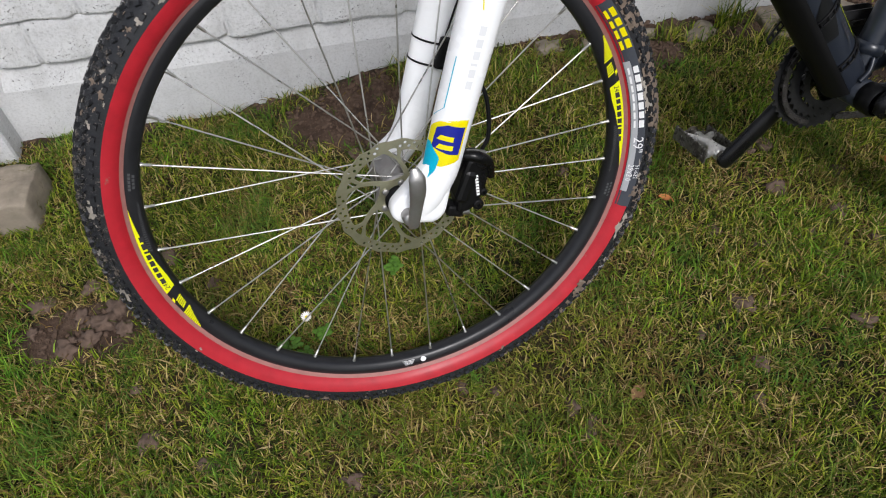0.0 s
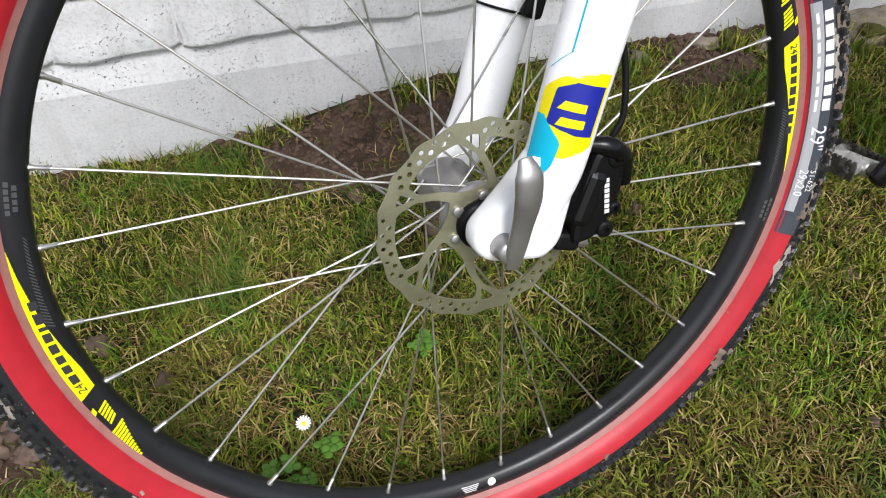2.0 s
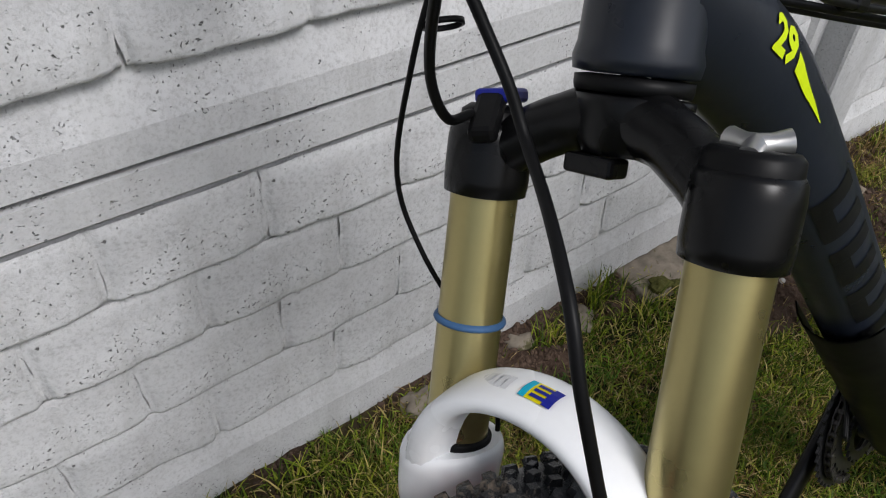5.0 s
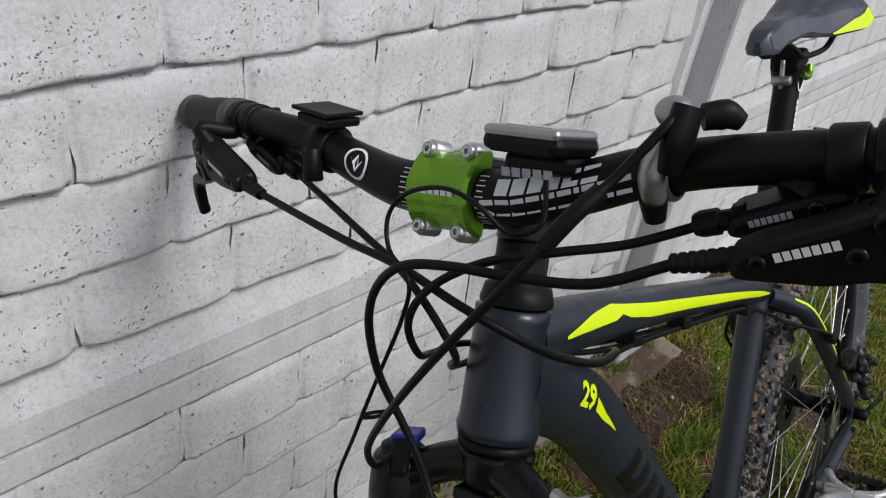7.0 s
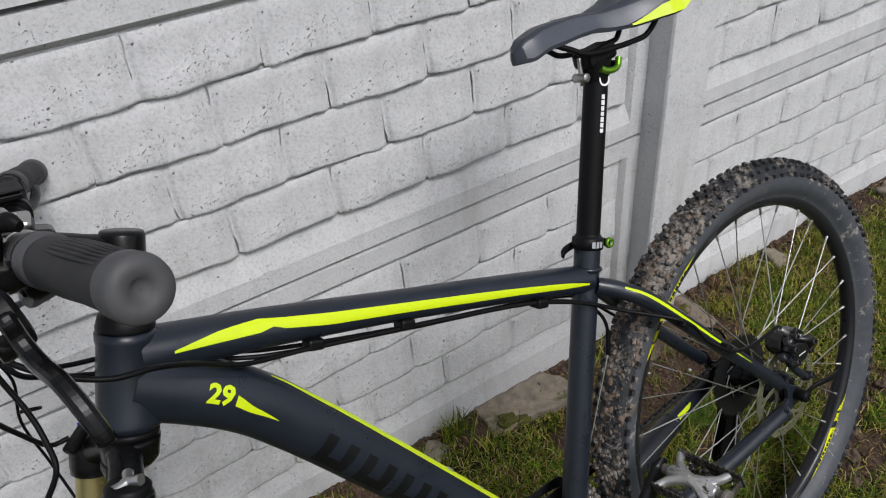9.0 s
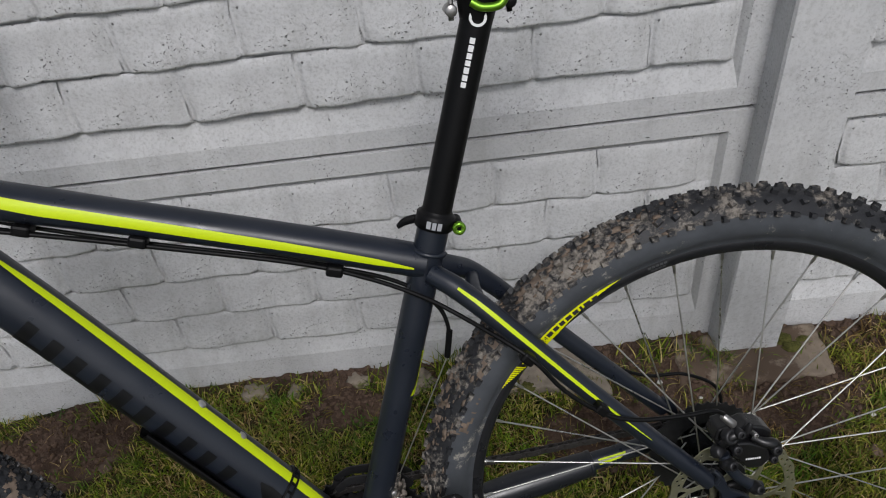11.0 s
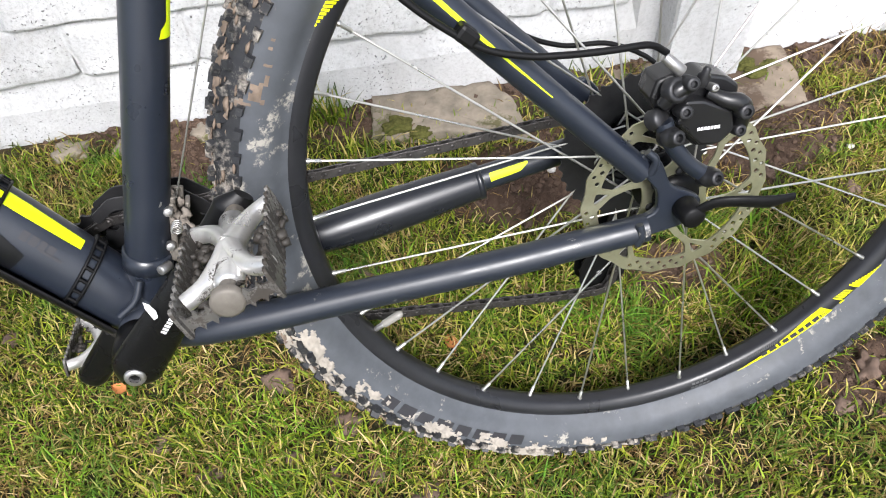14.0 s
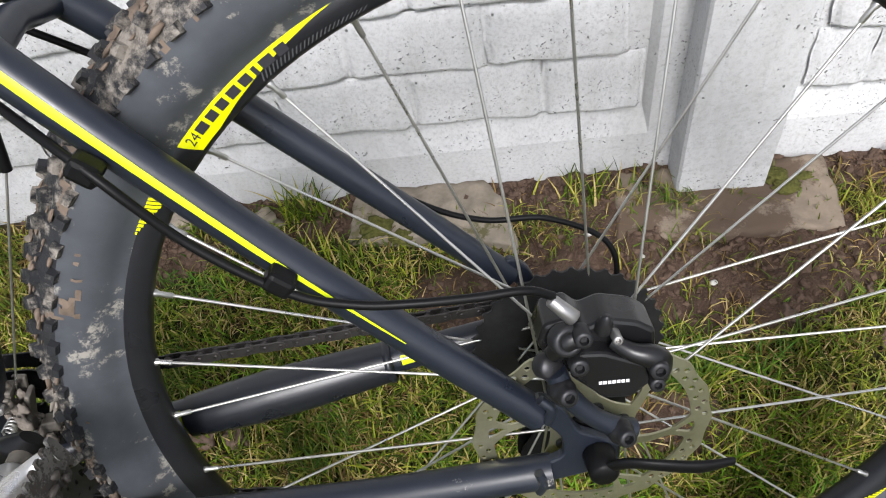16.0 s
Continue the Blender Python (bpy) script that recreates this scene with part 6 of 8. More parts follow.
for s in (-1, 1):
    a, b = Vector((half[6].x, s * half[6].y, half[6].z)), Vector((half[8].x, s * half[8].y, half[8].z))
    g = Geo()
    d = (b - a).normalized()
    prof = [(0.0112, -0.004), (0.0146, -0.003), (0.0156, 0.000), (0.0156, 0.013), (0.0146, 0.015)]
    lathe(g, a, d, prof, 28)
    placed(g)
    gr = Geo()
    ln = (b - a).length
    lathe(gr, a, d, [(0.0146, 0.014), (0.0148, 0.016), (0.0151, 0.05), (0.0143, 0.075), (0.0147, ln - 0.010)], 36)
    # ribs of the palm pad
    for k in range(11):
        ang_k = radians(28 + 9 * k)
        u, w, dd = frame_of(d)
        off = (u * math.cos(ang_k) + w * math.sin(ang_k))
        tube(gr, [a + d * q + off * (0.0151 - 0.0008 * abs(q - 0.06) / 0.05) for q in (0.040, 0.055, 0.080, ln - 0.016)], [0.0006, 0.0013, 0.0013, 0.0006], 6)
    placed(gr)
    GR = part("grip", gr, GRIP, BIKE, "black rubber grip with a ribbed palm pad")
    part("lock_ring", g, GRIP_GREY, GR, "grey inner grip ring")
    ge = Geo()
    lathe(ge, a, d, [(0.0147, ln - 0.012), (0.0160, ln - 0.009), (0.0163, ln + 0.001), (0.0150, ln + 0.0062), (0.0060, ln + 0.0068), (0.0048, ln + 0.0040), (0.0002, ln + 0.0040)], 36)
    part("end_cap", placed(ge), GRIP_GREY, GR, "grey rubber end of the grip")


def side(pts, s):
    return [COCKPIT @ Vector((p.x, p.y if s < 0 else -p.y, p.z)) for p in pts]


# The levers are drawn in a plane of their own: u along the body outwards, v down, depth away from the front.
LU, LV, LN = Vector((0.1079, -0.9743, 0.1979)), Vector((0.1271, -0.1839, -0.9747)), Vector((0.9860, 0.1303, 0.1040))
LEVER_AT, SHIFTER_AT = Vector((-0.9566, -0.1773, 0.6698)), Vector((-0.9278, -0.1627, 0.6751))


def on_lever(g, s, o):
    """Sets a drawing of (u, depth, v) on one side of the turned handlebar."""
    g.v = [tuple(side([DRAWN.inverted() @ (o + LU * x + LN * y + LV * z)], s)[0]) for x, y, z in g.v]
    return g


def bar_at(k):
    ks = [p.y for p in half]
    return Vector((float(np.interp(k, ks, [p.x for p in half])), -k, float(np.interp(k, ks, [p.z for p in half]))))


def bar_clamp(k0, k1, r, s):
    a, b = side([bar_at(k0), bar_at(k1)], s)
    d = b - a
    return lathe(Geo(), a, d, [(0.0112, 0), (r - 0.001, 0), (r, 0.001), (r, d.length - 0.001), (r - 0.001, d.length), (0.0112, d.length)], 28)


def screw_at(u, v, depth, r, s, o, mat, parent):
    g = lathe(Geo(), (u, depth, v), (0, -1, 0), [(r * 1.15, -0.003), (r * 1.15, 0.0005), (r, 0.0014), (r * 0.52, 0.0014)], 18)
    lathe(g, (u, depth, v), (0, -1, 0), [(r * 0.52, 0.0014), (r * 0.48, -0.0010), (0.0002, -0.0010)], 6, False)
    return part("screw", on_lever(g, s, o), mat, parent, "black socket screw")


def letter_bars(u0, v0, u1, v1, depth, height, count):
    g = Geo()
    a, d = Vector((u0, depth, v0)), Vector((u1 - u0, 0, v1 - v0))
    up = Vector((-d.z, 0, d.x)).normalized() * height * 0.5
    for k in range(count):
        p0, p1 = a + d * (k / count), a + d * ((k + 0.8) / count)
        g.add([p0 - up, p1 - up, p1 + up, p0 + up], [(0, 1, 2, 3)], False)
    return g


for s in (-1, 1):
    g = Geo()
    body = [(-0.0115, -0.0032), (-0.0010, -0.0072), (0.0288, -0.0134), (0.0457, -0.0181), (0.0541, -0.0182), (0.0597, -0.0145), (0.0629, -0.0069), (0.0640, 0.0080), (0.0576, 0.0163), (0.0486, 0.0180), (0.0403, 0.0119), (0.0221, 0.0130), (-0.0022, 0.0091), (-0.0125, 0.0072)]
    plate(g, rounded(body, 0.004, 3), 0.0, 0.019, 0.0035)
    LEVER = part("brake_lever", on_lever(g, s, LEVER_AT), BLACK, BIKE, "black hydraulic brake lever body")
    foot = [Vector(v) for v in on_lever(Geo().add([(0.0440, 0.010, -0.0120), (0.0520, 0.009, -0.0240)], []), s, LEVER_AT).v]
    top = side([bar_at(0.2215) + Vector((-0.0135, 0, -0.006)), bar_at(0.2215) + Vector((-0.0115, 0, 0.006))], s)
    g = tube(Geo(), spline(foot + top, 5), [0.0075, 0.0062, 0.0062, 0.0050], 14, 0.9)
    part("bracket", g, BLACK, LEVER, "black lever bracket")
    part("clamp", bar_clamp(0.215, 0.228, 0.0150, s), BLACK, LEVER, "black lever clamp")
    g = Geo()
    prof = [(0.0034, 0.0)]
    for k in range(7):
        r = 0.0044 + 0.0002 * k
        prof += [(r, 0.0040 * k + 0.0008), (r, 0.0040 * k + 0.0028), (r - 0.0007, 0.0040 * k + 0.0034)]
    lathe(g, (-0.0370, 0.009, 0.0018), (1, 0, 0), prof, 16)
    part("hose_boot", on_lever(g, s, LEVER_AT), BLACK, LEVER, "ribbed black rubber hose boot")
    g = lathe(Geo(), (0.0525, -0.001, 0.0093), (0, 1, 0), [(0.0002, 0.0008), (0.0052, 0.0008), (0.0056, -0.0008), (0.0082, -0.0004), (0.0095, 0.002), (0.0095, 0.012)], 26)
    part("pivot", on_lever(g, s, LEVER_AT), BLACK_GLOSS, LEVER, "round black lever pivot")
    g = Geo()
    blade = [(0.0600, -0.0035), (0.0666, -0.0068), (0.0745, -0.0060), (0.0755, 0.0010), (0.0704, 0.0085), (0.0733, 0.0172), (0.0809, 0.0235), (0.0931, 0.0269), (0.1029, 0.0305), (0.1092, 0.0403), (0.1134, 0.0512), (0.1142, 0.0623), (0.1128, 0.0713), (0.1080, 0.0726), (0.1070, 0.0601), (0.1020, 0.0445), (0.0955, 0.0367), (0.0799, 0.0329), (0.0642, 0.0267), (0.0568, 0.0185)]
    plate(g, rounded(blade, 0.004, 3), 0.0045, 0.0145, 0.0032)
    BLADE = part("blade", on_lever(g, s, LEVER_AT), BLACK_GLOSS, LEVER, "glossy black lever blade")
    g = plate(Geo(), rounded([(0.0650, -0.0035), (0.0680, -0.0035), (0.0680, 0.0030), (0.0650, 0.0030)], 0.001, 2), 0.0036, 0.0050, 0.0004)
    part("reach_screw", on_lever(g, s, LEVER_AT), PRINT_WHITE, LEVER, "pale reach adjuster")
    for u, v, r in ((-0.0003, -0.0002, 0.0030), (0.0339, -0.0005, 0.0034), (0.0445, -0.0119, 0.0040)):
        screw_at(u, v, 0.0, r, s, LEVER_AT, BLACK_GLOSS, LEVER)
    part("lettering", on_lever(letter_bars(0.0060, -0.0022, 0.0300, -0.0060, -0.0006, 0.0040, 7), s, LEVER_AT), PRINT_WHITE, LEVER, "white lettering as bars")
    # shifter behind the lever, hung from a clamp of its own
    g = Geo()
    pod = [(-0.0070, -0.0020), (0.0223, -0.0081), (0.0404, -0.0093), (0.0440, -0.0040), (0.0358, 0.0045), (0.0198, 0.0075), (0.0040, 0.0100), (-0.0090, 0.0075)]
    plate(g, rounded(pod, 0.004, 3), 0.0, 0.026, 0.0040)
    tube(g, spline([(0.020, 0.012, -0.004), (0.030, 0.020, -0.014), (0.036, 0.024, -0.026)], 4), [0.012, 0.010, 0.008], 14)
    SHIFT = part("shifter", on_lever(g, s, SHIFTER_AT), BLACK, BIKE, "black gear shifter pod")
    part("clamp", bar_clamp(0.198, 0.212, 0.0140, s), BLACK, SHIFT, "black shifter clamp")
    g = lathe(Geo(), (-0.0240, 0.010, 0.0035), (1, 0, -0.08), [(0.0024, 0), (0.0052, 0.001), (0.0062, 0.004), (0.0062, 0.012), (0.0048, 0.013), (0.0048, 0.018), (0.0066, 0.019), (0.0066, 0.024)], 10, False)
    part("cable_adjuster", on_lever(g, s, SHIFTER_AT), BLACK, SHIFT, "black cable adjuster barrel")
    g = tube(Geo(), spline([(0.030, 0.020, 0.004), (0.052, 0.024, 0.008), (0.074, 0.028, 0.004), (0.086, 0.030, 0.002)], 4), [0.005, 0.006, 0.007, 0.004], 12, 0.5)
    part("thumb_lever", on_lever(g, s, SHIFTER_AT), BLACK_GLOSS, SHIFT, "black thumb lever")
    screw_at(0.0285, -0.0030, 0.0, 0.0030, s, SHIFTER_AT, BLACK_GLOSS, SHIFT)
    part("lettering", on_lever(letter_bars(0.0020, 0.0010, 0.0200, -0.0020, -0.0006, 0.0032, 7), s, SHIFTER_AT), PRINT_GREY, SHIFT, "small lettering as bars")

# cycle computer on the bar
cc = Vector((-0.912, -0.056, 0.6985))
g = Geo()
block(g, cc, (0.038, 0.050, 0.011), pose(0, 0, 0, 0, 14, -8), 0.006)
COMP = part("cycle_computer", g, BLACK, BIKE, "silver and black cycle computer")
g = Geo()
block(g, cc + Vector((0.0005, 0, 0.0055)), (0.036, 0.048, 0.006), pose(0, 0, 0, 0, 14, -8), 0.0028)
part("case_top", g, GREY_ALLOY, COMP, "silver plastic case top")
g = Geo()
block(g, cc + Vector((-0.001, -0.002, 0.0083)), (0.023, 0.030, 0.0022), pose(0, 0, 0, 0, 14, -8), 0.001)
part("display", g, LCD, COMP, "grey display")
g = Geo()
block(g, cc + Vector((0.002, -0.004, -0.011)), (0.028, 0.040, 0.010), pose(0, 0, 0, 0, 14, -6), 0.003)
part("mount", g, BLACK, COMP)
g = Geo()
for k in range(5):
    v = [cc + Vector((-0.0165, 0.014 - 0.0062 * (k + 0.8 * i), -0.0135 + 0.0048 * j)) for i in (0, 1) for j in (0, 1)]
    g.add(v, [(0, 1, 3, 2)], False)
part("lettering", g, PRINT_GREY, COMP, "grey lettering as bars")

# lamp bracket on the right half of the bar
g = Geo()
q = COCKPIT @ Vector((BC.x + 0.004, 0.118, BC.z + 0.019))
lathe(g, q, COCKPIT.to_3x3() @ Vector((0.02, 0.98, 0.19)), [(0.012, -0.009), (0.0165, -0.008), (0.0165, 0.008), (0.012, 0.009)], 24)
block(g, q + Vector((-0.001, -0.006, 0.020)), (0.030, 0.030, 0.006), pose(0, 0, 0, 10, 8, 0), 0.0015)
block(g, q + Vector((-0.001, -0.006, 0.026)), (0.034, 0.034, 0.003), pose(0, 0, 0, 10, 8, 0), 0.001)
rod(g, q + Vector((-0.020, -0.002, -0.018)), q + Vector((-0.016, -0.002, 0.004)), 0.007, 0.006, 14)
part("lamp_bracket", g, BLACK, BIKE, "empty black lamp bracket")

# lockout remote: alloy clamp and lever
q = COCKPIT @ bar_at(0.130)
out = COCKPIT.to_3x3() @ Vector((0, -1, 0))
up, fore = Vector((0, 0, 1)), Vector((-1, 0, 0))
g = Geo()
lathe(g, q, out, [(0.0125, -0.006), (0.0150, -0.005), (0.0150, 0.005), (0.0125, 0.006)], 24)
tube(g, spline([q + fore * 0.016 - up * 0.010, q + fore * 0.019 + up * 0.002, q + fore * 0.012 + up * 0.016 + out * 0.003], 4), [0.0055, 0.0062, 0.0066], 14)
lump(g, q + fore * 0.006 + up * 0.028 + out * 0.005, (0.0080, 0.0085, 0.0075), 3, 3, 0.05)
REMOTE = part("lockout_remote", g, GREY_ALLOY, BIKE, "polished alloy lockout remote")
part("clamp_foot", tube(Geo(), [q + fore * 0.015 - up * 0.020, q + fore * 0.017 - up * 0.010], [0.0050, 0.0066], 12), BLACK, REMOTE, "black foot of the clamp")
g = tube(Geo(), spline([q + fore * 0.012 + up * 0.032 + out * 0.014, q + fore * 0.017 + up * 0.018 + out * 0.011, q + fore * 0.019 + up * 0.004 + out * 0.008], 5), [0.0085, 0.0095, 0.0060], 16, 0.75)
part("remote_lever", g, BLACK, REMOTE, "black remote lever")
g = tube(Geo(), spline([q + fore * 0.006 + up * 0.026 + out * 0.018, q + up * 0.026 + out * 0.026, q - fore * 0.004 + up * 0.022 + out * 0.032], 4), [0.0060, 0.0068, 0.0040], 14, 0.8)
part("thumb_pad", g, BLACK, REMOTE, "black thumb pad")
REMOTE_AT = q

for ob in set(BIKE.children) - FRAME_PARTS:
    ob.matrix_basis = FRONT_TURN

# ---- cables and hoses


def cable(name, pts, r, label, mat=None, steps=8):
    g = Geo()
    pts = [Vector(p).lerp(FRONT_TURN @ Vector(p), max(0.0, min(1.0, (-Vector(p).x - 0.45) / 0.35))) for p in pts]
    tube(g, spline(pts, steps), r, 10)
    return part(name, g, mat or BLACK, BIKE, label)


ML, MR = (Vector(on_lever(Geo().add([(-0.034, 0.009, 0.0018)], []), s, LEVER_AT).v[0]) for s in (-1, 1))
SL, SR = (Vector(on_lever(Geo().add([(-0.020, 0.010, 0.0037)], []), s, SHIFTER_AT).v[0]) for s in (-1, 1))
cable("brake_hose", [ML, (-0.958, -0.107, 0.6485), (-0.965, -0.0686, 0.6476), (-0.972, -0.0351, 0.6502), (-0.974, -0.0062, 0.6457), (-0.972, 0.0165, 0.6275), (-0.968, 0.0301, 0.6002), (-0.962, 0.0342, 0.564), (-0.956, 0.0270, 0.530), (-0.955, 0.0170, 0.503), (-0.958, 0.008, 0.481), (-0.974, -0.013, 0.470), (-0.992, -0.034, 0.462), (-1.007, -0.051, 0.448), (-1.014, -0.058, 0.425), (-1.016, -0.063, 0.390), (-1.017, -0.067, 0.355), (-1.018, -0.062, 0.322), (-1.017, -0.046, 0.265), (-1.020, -0.043, 0.210), (-1.024, -0.040, 0.150), (-1.010, -0.043, 0.100), (-1.012, -0.048, 0.055), (-1.022, -0.048, 0.036)], 0.0026, "black front brake hose")
cable("lockout_cable", [REMOTE_AT + Vector((-0.012, -0.010, 0.030)), (-0.935, -0.132, 0.7171), (-0.950, -0.1145, 0.696), (-0.965, -0.1034, 0.684), (-0.985, -0.0764, 0.6512), (-0.995, -0.036, 0.6064), (-0.985, 0.0114, 0.5534), (-0.970, 0.0456, 0.5105), (-0.955, 0.0580, 0.4830), (-0.938, 0.0600, 0.4790)], 0.0024, "black lockout cable")
cable("cable_joint", [(-0.955, -0.1110, 0.692), (-0.965, -0.1034, 0.684), (-0.974, -0.0920, 0.670)], 0.0042, "black cable adjuster sleeve")
cable("brake_hose", [MR, (-0.945, 0.0677, 0.6404), (-0.955, 0.0132, 0.6352), (-0.958, -0.028, 0.6216), (-0.950, -0.0537, 0.6063), (-0.925, -0.0674, 0.5836), (-0.895, -0.0760, 0.5664), (-0.862, -0.0720, 0.556), (-0.830, -0.052, 0.535), (-0.785, -0.028, 0.500), (-0.720, -0.018, 0.474), (-0.60, -0.018, 0.432), (-0.45, -0.018, 0.378), (-0.385, -0.020, 0.350), (-0.335, -0.024, 0.322), (-0.295, -0.034, 0.295), (-0.232, -0.078, 0.256), (-0.197, -0.081, 0.207), (-0.156, -0.084, 0.170), (-0.125, -0.084, 0.156), (-0.095, -0.083, 0.150), (-0.062, -0.081, 0.146), (-0.035, -0.078, 0.143), (-0.020, -0.074, 0.133)], 0.0026, "black rear brake hose under the top tube")
cable("gear_cable", [SR, (-0.930, 0.0669, 0.6408), (-0.945, 0.0235, 0.6293), (-0.955, -0.0063, 0.6114), (-0.950, -0.0165, 0.5836), (-0.930, 0.004, 0.562), (-0.885, 0.034, 0.530), (-0.820, 0.034, 0.512), (-0.74, 0.012, 0.478), (-0.60, 0.004, 0.425), (-0.45, 0.004, 0.372), (-0.36, 0.020, 0.335), (-0.30, 0.034, 0.300), (-0.20, 0.074, 0.205), (-0.10, 0.082, 0.115), (-0.05, 0.085, 0.085), (0.00, 0.088, 0.075), (0.045, 0.088, 0.045), (0.05, 0.084, 0.005), (0.02, 0.082, -0.02)], 0.0024, "black gear cable")
cable("gear_cable", [SL, (-0.930, -0.1117, 0.6582), (-0.945, -0.0815, 0.6548), (-0.955, -0.0497, 0.6487), (-0.962, -0.0249, 0.6376), (-0.962, -0.0037, 0.620), (-0.955, 0.0121, 0.5964), (-0.940, 0.0200, 0.5698), (-0.912, 0.034, 0.553), (-0.87, 0.040, 0.538), (-0.82, 0.028, 0.513), (-0.76, -0.004, 0.486), (-0.60, -0.008, 0.427), (-0.45, -0.008, 0.374), (-0.36, -0.004, 0.335), (-0.318, -0.006, 0.300), (-0.306, -0.008, 0.270), (-0.310, -0.006, 0.235)], 0.0024, "black gear cable")
cable("cable_ferrule", [(-0.305, -0.008, 0.262), (-0.312, -0.006, 0.228)], 0.0036, "black cable end sleeve")
cable("inner_wire", [(-0.312, -0.006, 0.228), (-0.400, 0.008, 0.050)], 0.0008, "bare steel derailleur wire", STEEL, 2)
for p in ((-0.699, -0.010, 0.460), (-0.596, -0.012, 0.429), (-0.413, -0.014, 0.362)):
    g = Geo()
    block(g, p, (0.018, 0.020, 0.012), pose(0, 0, 0, 0, 20, 0), 0.003)
    part("cable_guide", g, BLACK, BIKE, "black cable guide clip")
for p, sp_ in (((-0.160, -0.080, 0.176), 1), ((-0.232, -0.074, 0.252), 1)):
    g = Geo()
    block(g, p, (0.016, 0.014, 0.012), pose(0, 0, 0, 0, 45, 0), 0.003)
    part("cable_guide", g, BLACK, BIKE, "black hose clip on the seat stay")
g = Geo()
c = leg_at(0.318, -1)
lathe(g, Vector((-1.019, -0.048, 0.328)) + FRONT_SHIFT, STEER, [(0.003, -0.002), (0.0046, -0.002), (0.0046, 0.002), (0.003, 0.002)], 16)
block(g, Vector((-1.004, -0.058, 0.333)) + FRONT_SHIFT, (0.006, 0.014, 0.005), None, 0.0015)
part("cable_tie", g, BLACK, BIKE, "black cable tie on the fork")
g = Geo()
lathe(g, Vector((-0.955, 0.050, 0.525)) + FRONT_SHIFT, (0.3, 0.3, 1), [(0.008, -0.0012), (0.0092, -0.0012), (0.0092, 0.0012), (0.008, 0.0012)], 18)
part("cable_tie", g, BLACK, BIKE, "black cable tie round two cables")

# ---- cranks, pedals and drivetrain
CRANK_END = Vector((-0.335, -0.086, 0.089))
g = Geo()
a0, a1 = BB + Vector((0, -0.072, 0)), CRANK_END
tube(g, spline([a0 + (a0 - a1).normalized() * 0.016, a0, a0.lerp(a1, 0.25), a0.lerp(a1, 0.6), a0.lerp(a1, 0.9), a1, a1 + (a1 - a0).normalized() * 0.013], 5), [0.010, 0.0205, 0.0185, 0.0155, 0.0150, 0.0160, 0.0070], 20, 0.55)
CRANK_L = part("crank_arm", g, BLACK_GLOSS, BIKE, "glossy black crank arm with chipped paint")
g = Geo()
lathe(g, BB, (0, -1, 0), [(0.0190, 0.036), (0.0215, 0.037), (0.0215, 0.058), (0.018, 0.062)], 32)
part("bearing_cup", g, BLACK, CRANK_L, "black bearing cup")
g = Geo()
lathe(g, BB + Vector((0, -0.0815, 0)), (0, -1, 0), [(0.0085, -0.002), (0.0085, 0.002), (0.0078, 0.0035), (0.0045, 0.0035)], 24)
lathe(g, BB + Vector((0, -0.0815, 0)), (0, -1, 0), [(0.0045, 0.0035), (0.0042, 0.0005), (0.0002, 0.0005)], 6, False)
part("crank_bolt", g, GREY_ALLOY, CRANK_L, "bright crank bolt with a hex socket")
g = Geo()
dv = (a1 - a0).normalized()
up2 = Vector((-dv.z, 0, dv.x)) * 0.0042
for k in range(7):
    p0 = a0.lerp(a1, 0.30 + 0.020 * k) + Vector((0, -0.0099, 0)) - up2 * 0.2
    p1 = p0 + dv * 0.0025
    g.add([p0 - up2 * 0.5, p1 - up2 * 0.5, p1 + up2 * 0.5, p0 + up2 * 0.5], [(0, 1, 2, 3)], False)
part("lettering", g, PRINT_WHITE, CRANK_L, "white lettering as bars")
g = Geo()
p0 = a0.lerp(a1, 0.40) + Vector((-0.012, -0.0088, 0.010))
v = [p0 + Vector((x, -0.0006, z)) for x, z in ((-0.0005, -0.009), (0.003, -0.007), (0.0035, -0.001), (0.001, 0.006), (-0.0025, 0.009), (-0.0032, 0.003), (-0.002, -0.003))]
g.add(v, [tuple(range(7))], False)
part("paint_chip", g, PRINT_WHITE, CRANK_L, "bare bright patch of chipped paint")
CRANK_R_END = Vector((-0.575, 0.088, -0.179))
g = Geo()
b0 = BB + Vector((0, 0.066, 0))
tube(g, spline([b0 + (b0 - CRANK_R_END).normalized() * 0.02, b0, b0.lerp(CRANK_R_END, 0.5), CRANK_R_END, CRANK_R_END + (CRANK_R_END - b0).normalized() * 0.013], 5), [0.012, 0.020, 0.0155, 0.0155, 0.007], 18, 0.55)
CRANK_R = part("crank_arm", g, BLACK_GLOSS, BIKE, "black crank arm spotted with mud")


